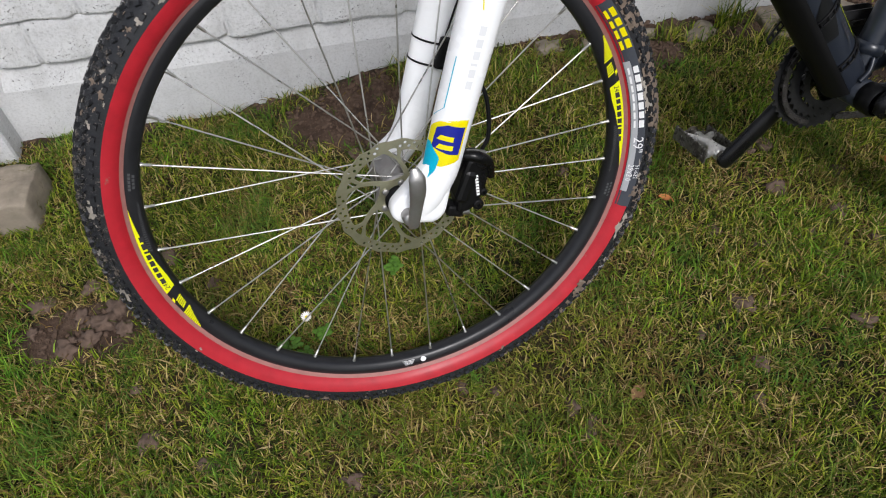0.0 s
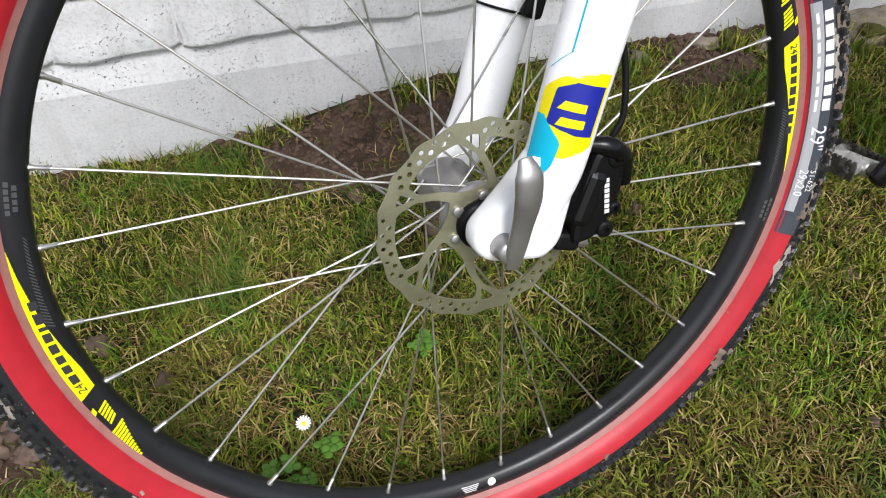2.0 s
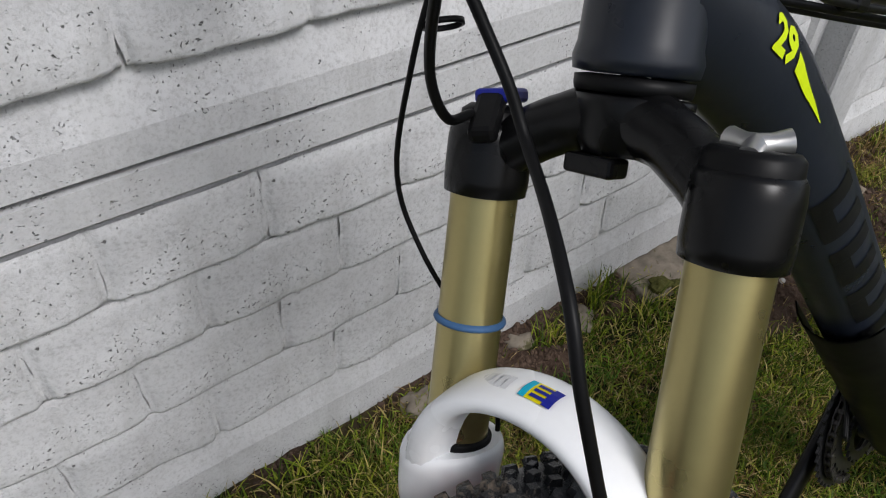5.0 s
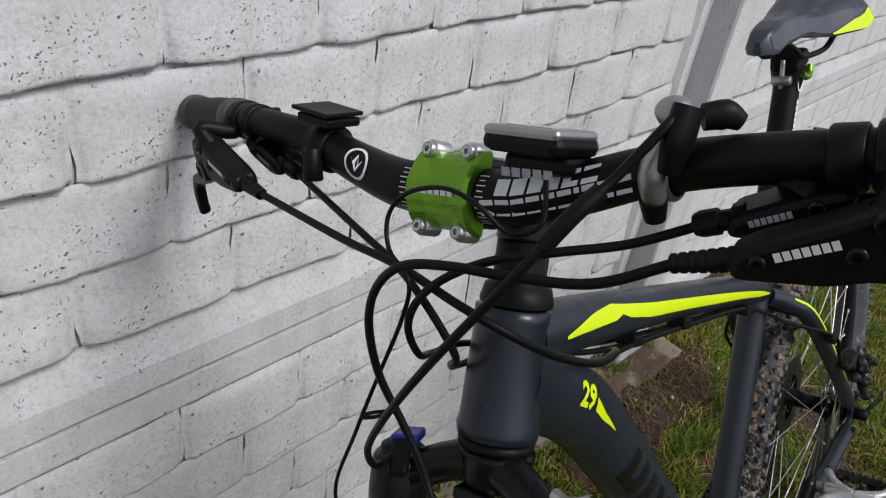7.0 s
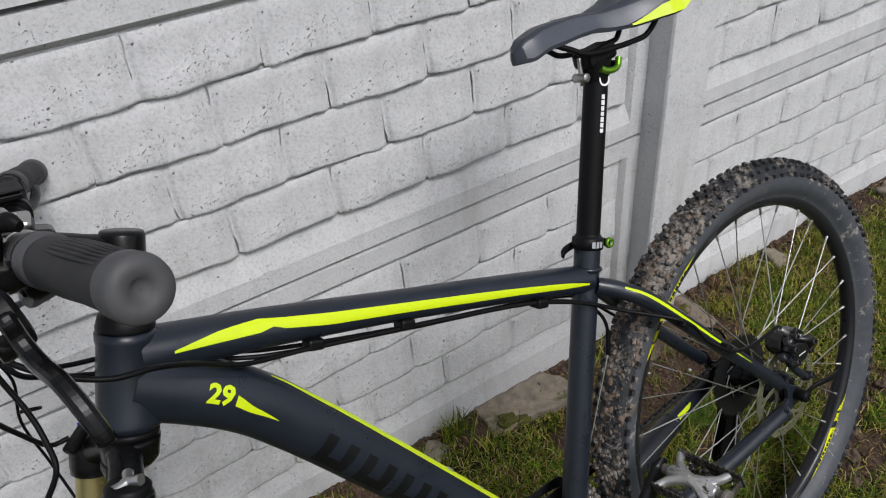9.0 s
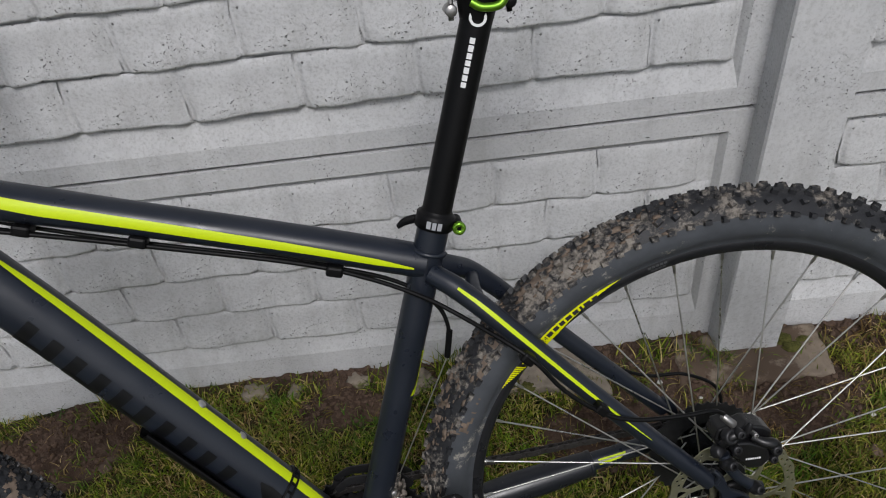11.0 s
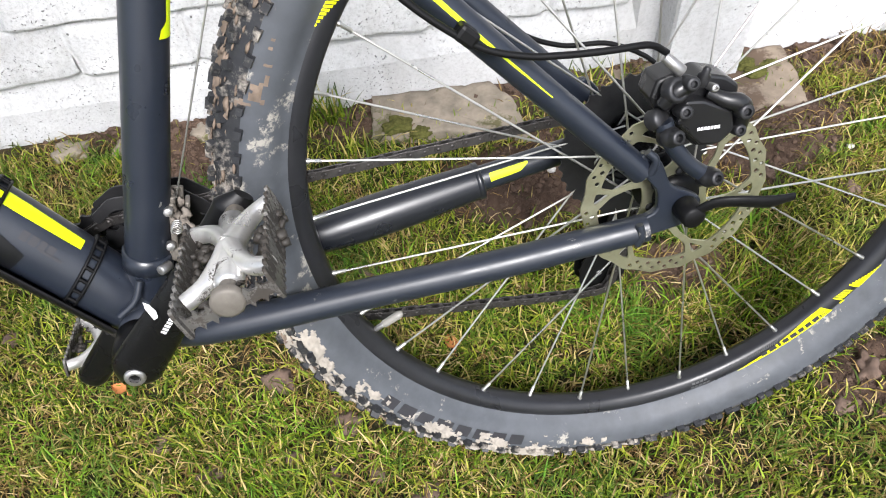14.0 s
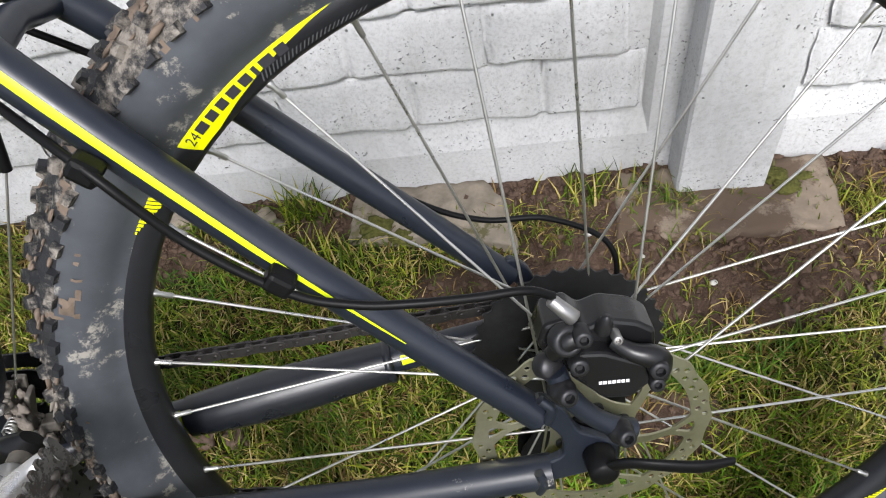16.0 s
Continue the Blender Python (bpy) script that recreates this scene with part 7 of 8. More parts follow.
def pedal(c, s, tilt):
    """An alloy platform pedal with toothed cage plates; s: the side it points to."""
    g = Geo()
    rod(g, c + Vector((0, -s * 0.004, 0)), c + Vector((0, s * 0.030, 0)), 0.0075, 0.0068, 16)
    rod(g, c + Vector((0, s * 0.022, 0)), c + Vector((0, s * 0.100, 0)), 0.0060, 0.0060, 18)
    root = part("pedal", g, GRIMY, BIKE, "scuffed alloy cage pedal caked with dirt")
    # alloy body: a waisted X, thicker along the axle
    g = rod(Geo(), c + Vector((0, s * 0.016, 0)), c + Vector((0, s * 0.088, 0)), 0.0100, 0.0092, 18, 0.002)
    part("platform", g, PEDAL_ALLOY, root, "polished alloy platform body, scuffed bright")
    for sx in (-1, 1):
        for path in ([(0.0, 0.048), (0.0065, 0.034), (0.0165, 0.022), (0.0295, 0.015)], [(0.0, 0.052), (0.0065, 0.066), (0.0165, 0.080), (0.0295, 0.088)]):
            g = Geo()
            tube(g, spline([c + Vector((sx * x, s * y, 0.0015)) for x, y in path], 5), [0.0098, 0.0082, 0.0064, 0.0062], 14, 0.9)
            part("platform_arm", g, PEDAL_ALLOY, root)
    # toothed plates front and rear
    for sx in (-1, 1):
        g = Geo()
        pts = []
        n = 13
        for k in range(n):
            y = 0.014 + 0.090 * k / (n - 1)
            pts += [(y - 0.0030, 0.0080), (y - 0.0016, 0.0120), (y + 0.0016, 0.0120), (y + 0.0030, 0.0080)]
        low = [(y, -z) for y, z in pts[::-1]]
        m = Matrix.Translation(c + Vector((sx * 0.0305, 0, 0))) @ Matrix(((0, 1, 0, 0), (s, 0, 0, 0), (0, 0, 1, 0), (0, 0, 0, 1)))
        plate(g, pts + low, -0.0012, 0.0012, 0.0, m)
        part("cage_plate", g, CAGE_METAL, root, "toothed cage plate with dirt")
    g = Geo()
    pts = []
    for k in range(8):
        x = -0.029 + 0.058 * k / 7
        pts += [(x - 0.002, 0.0010), (x, 0.0050), (x + 0.002, 0.0010)]
    plate(g, pts + [(x, -z - 0.006) for x, z in pts[::-1]], 0, s * 0.0020, 0.0, Matrix.Translation(c + Vector((0, s * 0.1015, 0))))
    part("end_plate", g, CAGE_METAL, root, "dark toothed outer end plate")
    g = Geo()
    lathe(g, c + Vector((0, s * 0.099, 0)), (0, s, 0), [(0.0105, 0), (0.0105, 0.005), (0.0085, 0.0060), (0.0002, 0.0062)], 24)
    part("end_cap", g, GRIMY, root, "brown-grey pedal end cap")
    g, rnd = Geo(), random.Random(31)
    for k in range(70):
        sx, y = rnd.choice((-1, 1)), rnd.uniform(0.018, 0.100)
        lump(g, c + Vector((sx * rnd.uniform(0.016, 0.033) if y < 0.08 else rnd.uniform(-0.03, 0.03), s * y, rnd.uniform(-0.010, 0.001))), (rnd.uniform(0.002, 0.006), rnd.uniform(0.002, 0.006), rnd.uniform(0.002, 0.004)), k + 7, 1, 0.5)
    tagged(part("grime", g, GRIME, root, "black greasy dirt packed in the pedal cage"), kind="stuff")
    # the platform hangs tipped about its spindle
    tip = Matrix.Translation(c) @ Matrix.Rotation(radians(tilt), 4, "Y") @ Matrix.Translation(-c)
    root.matrix_basis = tip
    return root


pedal(CRANK_END, -1, -15)
pedal(CRANK_R_END, 1, 12)


def gear_ring(r, teeth, y, thick, inner, depth=0.0045):
    out = []
    for k in range(teeth):
        for f, rr in ((0.0, r - depth), (0.28, r - depth * 0.6), (0.42, r), (0.58, r), (0.72, r - depth * 0.6)):
            a = 2 * math.pi * (k + f) / teeth
            out.append((rr * math.cos(a), rr * math.sin(a)))
    hole = [(inner * math.cos(2 * math.pi * i / 48), inner * math.sin(2 * math.pi * i / 48)) for i in range(48)]
    return cut_sheet(out, [hole], thick)


for r, n, y in ((0.0865, 42, 0.050), (0.0660, 32, 0.0425), (0.0500, 24, 0.0350)):
    g = Geo()
    v, f = stand_up(gear_ring(r, n, 0, 0.003, r * 0.72), BB, y)
    g.add(v, f, False)
    part("chainring", g, DARK_STEEL, BIKE, "blackened toothed chainring")
g = Geo()
for k in range(4):
    a = radians(90 * k + 20)
    tube(g, [BB + Vector((0, 0.056, 0)), BB + Vector((0.068 * math.cos(a), 0.052, 0.068 * math.sin(a)))], [0.016, 0.010], 12, 0.5)
part("crank_spider", g, BLACK_GLOSS, CRANK_R, "black crank spider")
for k in range(9):
    r = 0.0235 + 0.0062 * (8 - k) - 0.0006 * (8 - k) * (k > 4)
    g = Geo()
    v, f = stand_up(gear_ring(r, int(r * 500), 0, 0.0018, r * 0.55, 0.0035), Vector((0, 0, 0)), 0.0260 + 0.0042 * k)
    g.add(v, f, False)
    part("sprocket", g, DARK_STEEL, BIKE, "dark cassette sprocket")

# chain: upper run, lower run and the bends round the wheels
CR, SR_, CH_Y0, CH_Y1 = 0.073, 0.034, 0.0425, 0.0440
pul1, pul2 = Vector((0.004, 0.064, -0.085)), Vector((-0.026, 0.062, -0.162))
tops = [Vector((BB.x + CR * math.cos(radians(a)), CH_Y0, BB.z + CR * math.sin(radians(a)))) for a in range(250, 84, -12)]
back = [Vector((SR_ * math.cos(radians(a)), CH_Y1, SR_ * math.sin(radians(a)))) for a in range(96, -70, -12)]
poly = tops + [Vector((-0.36, CH_Y0, 0.029)), Vector((-0.25, CH_Y0, 0.030)), Vector((-0.12, CH_Y1, 0.032))] + back + [pul1 + Vector((0.012, -0.018, 0.006)), pul1 + Vector((0.004, -0.019, -0.014)), pul2 + Vector((0.012, -0.019, 0.004)), pul2 + Vector((-0.002, -0.019, -0.015)), Vector((-0.10, 0.043, -0.170)), Vector((-0.22, 0.043, -0.151)), Vector((-0.34, 0.043, -0.132)), Vector((-0.43, 0.043, -0.117))]
dense = spline(poly, 12)
cum = [0.0]
for p, q in zip(dense, dense[1:]):
    cum.append(cum[-1] + (q - p).length)


def along(s):
    i = max(0, min(len(dense) - 2, int(np.searchsorted(cum, s)) - 1))
    return dense[i].lerp(dense[i + 1], (s - cum[i]) / max(1e-9, cum[i + 1] - cum[i]))


def link_mesh_of(width):
    g = Geo()
    o = []
    for k in range(24):
        a = 2 * math.pi * k / 24
        x = 0.00635 * (1 if math.cos(a) > 0 else -1) + 0.0042 * math.cos(a)
        o.append((x, 0.0042 * math.sin(a) * (1 - 0.25 * math.exp(-(x / 0.003) ** 2))))
    for s in (-1, 1):
        plate(g, o, s * width - 0.0006, s * width + 0.0006, 0.0003)
    for x in (-0.00635, 0.00635):
        rod(g, (x, -width - 0.001, 0), (x, width + 0.001, 0), 0.0019, seg=8)
        rod(g, (x, -width + 0.0008, 0), (x, width - 0.0008, 0), 0.0038, seg=10)
    me = g.mesh("link")
    me.materials.append(CHAIN)
    return me


LINKS = [link_mesh_of(0.0034), link_mesh_of(0.0024)]
g = Geo()
rod(g, along(0.0) + Vector((0, -0.004, 0)), along(0.0) + Vector((0, 0.004, 0)), 0.0019, seg=8)
CHAIN_ROOT = part("chain", g, CHAIN, BIKE, "oily dirty bicycle chain")
for k in range(int(cum[-1] / 0.0127)):
    p, q = along(0.0127 * k), along(0.0127 * (k + 1))
    d = (q - p).normalized()
    w = Vector((0, 1, 0))
    w = (w - d * w.dot(d)).normalized()
    m = Matrix((d, w, d.cross(w))).transposed().to_4x4()
    m.translation = (p + q) / 2
    ob = new("link", LINKS[k % 2])
    ob.parent = CHAIN_ROOT
    ob.matrix_basis = m

# rear derailleur
g = Geo()
tube(g, spline([(0.012, 0.078, -0.020), (0.022, 0.088, -0.038), (0.016, 0.084, -0.064), (0.004, 0.074, -0.084)], 5), [0.009, 0.014, 0.013, 0.011], 14, 0.8)
DER = part("rear_derailleur", g, BLACK, BIKE, "black rear derailleur")
for y in (0.0535, 0.0720):
    g = Geo()
    out = rounded([(0.020, -0.070), (0.020, -0.098), (0.000, -0.178), (-0.026, -0.188), (-0.048, -0.176), (-0.046, -0.148), (-0.018, -0.106), (-0.012, -0.074)], 0.010)
    plate(g, out, y - 0.001, y + 0.001, 0.0006)
    part("cage_plate", g, BLACK, DER, "black derailleur cage plate")
for p in (pul1, pul2):
    g = Geo()
    v, f = stand_up(gear_ring(0.0185, 11, 0, 0.0040, 0.004, 0.004), p, p.y)
    g.add(v, f, False)
    part("jockey_wheel", g, BLACK, DER)
    g = Geo()
    rod(g, p + Vector((0, -0.011, 0)), p + Vector((0, 0.012, 0)), 0.0030, seg=10)
    part("bolt", g, GREY_ALLOY, DER)

# front derailleur on the seat tube
g = Geo()
sdir = (SEAT_TOP - BB).normalized()
cb = BB + sdir * 0.058
lathe(g, cb, sdir, [(0.0183, -0.008), (0.0205, -0.0075), (0.0205, 0.0075), (0.0183, 0.008)], 28)
FD = part("front_derailleur", g, FRAME_MUD, BIKE, "dirty steel front derailleur clamp and cage")
g = Geo()
rod(g, cb + Vector((0.012, -0.022, -0.002)), cb + Vector((0.018, -0.012, -0.004)), 0.0042, seg=12)
part("bolt", g, GREY_ALLOY, FD, "bright clamp bolt")
g = Geo()
block(g, cb + Vector((0.026, 0.006, 0.000)), (0.014, 0.026, 0.016), pose(0, 0, 0, 0, 18, 0), 0.004)
FD_BODY = part("linkage", g, GRIMY, FD, "mud-caked linkage")
for dx, dy, dz, sx, sy, sz, tilt in ((0.030, 0.000, 0.026, 0.005, 0.012, 0.044, 14), (0.040, 0.006, 0.024, 0.004, 0.014, 0.040, 20), (0.034, 0.014, 0.030, 0.010, 0.004, 0.046, 16), (0.046, 0.010, 0.006, 0.012, 0.012, 0.010, 0), (0.030, 0.004, 0.050, 0.018, 0.014, 0.007, 18)):
    part("link_plate", block(Geo(), cb + Vector((dx, dy, dz)), (sx, sy, sz), pose(0, 0, 0, 0, tilt, 6), 0.0015), GRIMY, FD_BODY)
for dx, dy, dz in ((0.033, -0.008, 0.044), (0.041, -0.006, 0.012), (0.024, -0.008, 0.012), (0.028, -0.008, 0.054)):
    q = cb + Vector((dx, dy, dz))
    part("pivot", rod(Geo(), q, q + Vector((0.001, -0.006, 0.001)), 0.0042, 0.0036, 12), GREY_ALLOY, FD_BODY)
g = Geo()
coil = [cb + Vector((0.036 + 0.004 * math.cos(k * 0.9), -0.008 - 0.0009 * k * 0.5, 0.030 + 0.004 * math.sin(k * 0.9))) for k in range(26)]
part("spring", tube(g, coil, 0.0008, 6), STEEL, FD_BODY, "small coil spring")
g, rnd = Geo(), random.Random(41)
for k in range(46):
    q = cb + Vector((rnd.uniform(0.016, 0.050), rnd.uniform(-0.012, 0.018), rnd.uniform(-0.012, 0.056)))
    e = 0.0014 + 0.0034 * rnd.random() ** 2
    lump(g, q, (e, e * 0.8, e * 1.6), k + 77, 2, 0.7)
tagged(part("mud", g, MUD_FLAKE, FD, "dried grey mud packed into the linkage"), kind="stuff")
for y, ln in ((0.036, 0.0), (0.056, 0.004)):
    g = Geo()
    out = rounded([(-0.050 - ln, 0.016), (-0.030, 0.030), (0.030, 0.026), (0.052, 0.004), (0.046, -0.006), (0.016, 0.012), (-0.030, 0.018), (-0.046, 0.006)], 0.006)
    plate(g, out, y - 0.0008, y + 0.0008, 0.0004, Matrix.Translation(cb + Vector((0.006, 0, 0.012))))
    part("cage_plate", g, DARK_STEEL, FD, "steel cage plate")

# rear caliper and its mount on the stays
g = Geo()
tube(g, spline([(-0.024, -0.082, 0.084), (-0.018, -0.085, 0.066), (-0.004, -0.086, 0.046), (0.010, -0.085, 0.033), (0.020, -0.083, 0.026)], 5), [0.0070, 0.0066, 0.0062, 0.0066, 0.0072], 16)
part("caliper_arm", g, FRAME, BIKE, "forged anthracite caliper bracket with two bolts")
for p in ((-0.020, 0.076), (0.013, 0.034)):
    g = Geo()
    lathe(g, Vector((p[0], -0.094, p[1])), (0.25, -1, 0.35), [(0.0002, -0.012), (0.0078, -0.012), (0.0082, -0.004), (0.0066, -0.001), (0.0058, 0.0), (0.0058, 0.0045), (0.0048, 0.0058), (0.0030, 0.0058)], 20)
    lathe(g, Vector((p[0], -0.094, p[1])), (0.25, -1, 0.35), [(0.0030, 0.0058), (0.0027, 0.0020), (0.0002, 0.0020)], 6, False)
    part("bolt", g, DARK_STEEL, BIKE, "socket bolt of the caliper bracket")
g = Geo()
out = rounded([(-0.026, 0.088), (-0.032, 0.100), (-0.027, 0.114), (-0.012, 0.117), (-0.004, 0.108), (0.008, 0.112), (0.026, 0.106), (0.036, 0.098), (0.036, 0.074), (0.030, 0.058), (0.020, 0.050), (0.004, 0.054), (-0.014, 0.074)], 0.0028)
plate(g, out, -0.076, -0.050, 0.0025)
plate(g, rounded([(-0.016, 0.082), (-0.010, 0.099), (0.004, 0.097), (0.027, 0.084), (0.030, 0.068), (0.019, 0.058), (0.004, 0.060)], 0.003), -0.0870, -0.074, 0.0022)
CALR = part("brake_caliper", g, CALIPER_PAINT, BIKE, "black rear brake caliper")
g = Geo()
tube(g, spline([(-0.024, -0.080, 0.096), (-0.016, -0.083, 0.106), (-0.005, -0.083, 0.110)], 4), [0.0062, 0.0072, 0.0060], 8, 0.9)
part("piston_cover", g, CALIPER_PAINT, CALR)
g = Geo()
tube(g, spline([(0.010, -0.080, 0.099), (0.020, -0.086, 0.094), (0.030, -0.087, 0.090), (0.036, -0.084, 0.082), (0.037, -0.080, 0.066)], 4), [0.0042, 0.0058, 0.0072, 0.0076, 0.0058], 10)
part("mount_ear", g, CALIPER_PAINT, CALR)
# banjo drum, spacer blocks and bleed nipple
for p, d, prof in (((-0.016, -0.084, 0.108), (0.3, -1, 0.4), [(0.0095, -0.006), (0.0095, 0.002), (0.0078, 0.0035), (0.0052, 0.0035), (0.0046, 0.0010), (0.0002, 0.0010)]),
                   ((0.006, -0.078, 0.109), (0.1, -0.4, 1), [(0.0048, -0.004), (0.0048, 0.004), (0.0030, 0.006), (0.0026, 0.011), (0.0002, 0.012)]),
                   ((-0.026, -0.080, 0.086), (0.4, -0.8, 0.5), [(0.0080, -0.008), (0.0080, 0.001), (0.0064, 0.003), (0.0002, 0.003)])):
    g = Geo()
    lathe(g, Vector(p), d, prof, 14)
    part("fitting", g, DARK_STEEL, CALR, "steel fitting with worn edges")
g = Geo()
for k in range(7):
    v = [Vector((0.000 + 0.0026 * (k + 0.78 * i), -0.0876, 0.0735 - 0.0002 * k + 0.0026 * j)) for i in (0, 1) for j in (0, 1)]
    g.add(v, [(0, 1, 3, 2)], False)
part("lettering", g, PRINT_WHITE, CALR, "small white lettering as bars")
for p, r, mat in ((Vector((0.033, -0.0935, 0.085)), 0.0058, DARK_STEEL), (Vector((-0.011, -0.089, 0.092)), 0.0056, DARK_STEEL), (Vector((-0.008, -0.0905, 0.114)), 0.0052, DARK_STEEL), (Vector((0.034, -0.086, 0.066)), 0.0048, DARK_STEEL), (Vector((0.012, -0.084, 0.104)), 0.0030, GREY_ALLOY)):
    g = Geo()
    lathe(g, p, (0, -1, 0.25), [(r, -0.010), (r, 0.002), (r * 0.85, 0.0032), (r * 0.5, 0.0032)], 18)
    lathe(g, p, (0, -1, 0.25), [(r * 0.5, 0.0032), (r * 0.45, 0.0005), (0.0002, 0.0005)], 6, False)
    part("bolt", g, mat, CALR, "socket-head caliper bolt")
g = Geo()
rod(g, (-0.022, -0.074, 0.131), (-0.010, -0.078, 0.118), 0.0040, 0.0050, 14)
part("hose_banjo", g, GREY_ALLOY, CALR, "bright hose fitting")

# chain stay protector, bottle bolts, straps, mudguard strip
g = Geo()
P = CS[1]
tube(g, [P.at(s, 0, -0.010) for s in np.linspace(0.132, 0.30, 14).tolist()], [0.0172, 0.0196, 0.0208, 0.0204, 0.0190, 0.0172], 20)
PROT = part("chain_stay_guard", g, GUARD, BIKE, "thick black neoprene chain stay guard")
g = Geo()
lathe(g, P.at(0.302, 0, -0.010), P.p[-1] - P.p[-4], [(0.0150, -0.003), (0.0182, -0.002), (0.0182, 0.003), (0.0150, 0.004)], 20)
part("guard_cuff", g, GUARD, PROT)
g = Geo()
P.strip(g, [(0.313, 6, 44), (0.343, 10, 44), (0.352, 34, 44)], 10)
part("stripe", g, LIME, BIKE, "short lime stripe on the chain stay")
g = Geo()
P.strip(g, [(0.100, -20, 60), (0.128, -20, 60)], 6)
part("stripe", g, LIME, BIKE, "lime patch on the chain stay")
for x, z in ((-0.593, 0.220), (-0.560, 0.168)):
    n = Vector((0.83, 0, 0.56))
    g = Geo()
    lathe(g, Vector((x, -0.001, z)) - n * 0.002, n, [(0.0085, 0.0), (0.0085, 0.0012), (0.0060, 0.0020), (0.0055, 0.0040), (0.0030, 0.0052), (0.0002, 0.0054)], 18)
    part("bottle_bolt", g, ALLOY, BIKE, "bright bottle cage bolt")
for s_ in (0.135, 0.052):
    gg = Geo()
    for off in (-0.0042, 0.0042):
        tube(gg, [DT.at(s_ + off + 0.006 * math.sin(radians(a)), a, 0.0014) for a in range(-180, 181, 12)], 0.0014, 8, 1.4)
    for a in range(-180, 180, 20):
        m0 = s_ + 0.006 * math.sin(radians(a))
        tube(gg, [DT.at(m0 - 0.0042, a, 0.0016), DT.at(m0 + 0.0042, a, 0.0016)], 0.0017, 6)
    part("rubber_strap", gg, BLACK, BIKE, "black rubber ladder strap round the down tube")
gg = Geo()
q = DT.at(0.135, -150, 0.004)
for w_ in (-0.0045, 0.0045):
    e = Vector((0.5, 0, -0.86)) * w_
    tube(gg, spline([q + e, q + e + Vector((-0.022, -0.012, -0.006)), q + e + Vector((-0.045, -0.022, -0.020))], 3), 0.0015, 8)
for k in range(5):
    c0 = q + Vector((-0.006, -0.003, -0.001)).lerp(Vector((-0.045, -0.022, -0.020)), k / 4)
    tube(gg, [c0 - Vector((0.5, 0, -0.86)) * 0.0045, c0 + Vector((0.5, 0, -0.86)) * 0.0045], 0.0018, 6)
part("strap_tail", gg, BLACK, BIKE, "loose tail of the rubber strap")
g = Geo()
n, m = 22, 8
rows = []
for i in range(n + 1):
    s_ = -0.0 + 0.31 * i / n
    for k in range(m + 1):
        a = -180 + 130 * k / m + 25
        rows.append(DT.at(max(0.004, s_), a, 0.006 + 0.004 * i / n))
for i in range(n + 1):
    for k in range(m + 1):
        a = -180 + 130 * k / m + 25
        rows.append(DT.at(max(0.004, 0.31 * i / n), a, 0.0045 + 0.004 * i / n))
w = m + 1
o2 = (n + 1) * w
fc2 = [(i * w + k, i * w + k + 1, (i + 1) * w + k + 1, (i + 1) * w + k) for i in range(n) for k in range(m)]
fc2 += [(o2 + i * w + k + 1, o2 + i * w + k, o2 + (i + 1) * w + k, o2 + (i + 1) * w + k + 1) for i in range(n) for k in range(m)]
fc2 += [(i * w, (i + 1) * w, o2 + (i + 1) * w, o2 + i * w) for i in range(n)] + [(i * w + m, o2 + i * w + m, o2 + (i + 1) * w + m, (i + 1) * w + m) for i in range(n)]
g = Geo().add(rows, fc2)
part("down_tube_mudguard", g, BLACK, BIKE, "thin black mudguard under the down tube")
# weld beads at the bottom bracket and rear triangle
for pts in ([BB + Vector((-0.012, -0.030, 0.022)), BB + Vector((0.004, -0.026, 0.032)), BB + Vector((0.012, -0.020, 0.046))], [(-0.031, -0.080, 0.040), (-0.028, -0.0815, 0.052), (-0.034, -0.080, 0.060)], [(-0.040, -0.083, -0.004), (-0.038, -0.084, -0.014), (-0.041, -0.082, -0.024)]):
    g = Geo()
    tube(g, spline(pts, 6), 0.0032, 8)
    part("weld", g, FRAME_MUD, BIKE, "raised weld bead")

# ---------------------------------------------------------------- stones, clods and leaves on the ground


def ground_lump(name, x, y, size, seed, mat, label, category, group="", sink=0.35, detail=3, rough=0.25, turn=0.0, boxy=0.0):
    g = lump(Geo(), (0, 0, 0), size, seed, detail, rough, turn, boxy)
    m = Matrix.Translation((x, y, ground_z(x, y) + size[2] * (1 - 2 * sink)))
    return thing(name, g, mat, label, category, group, m=m)


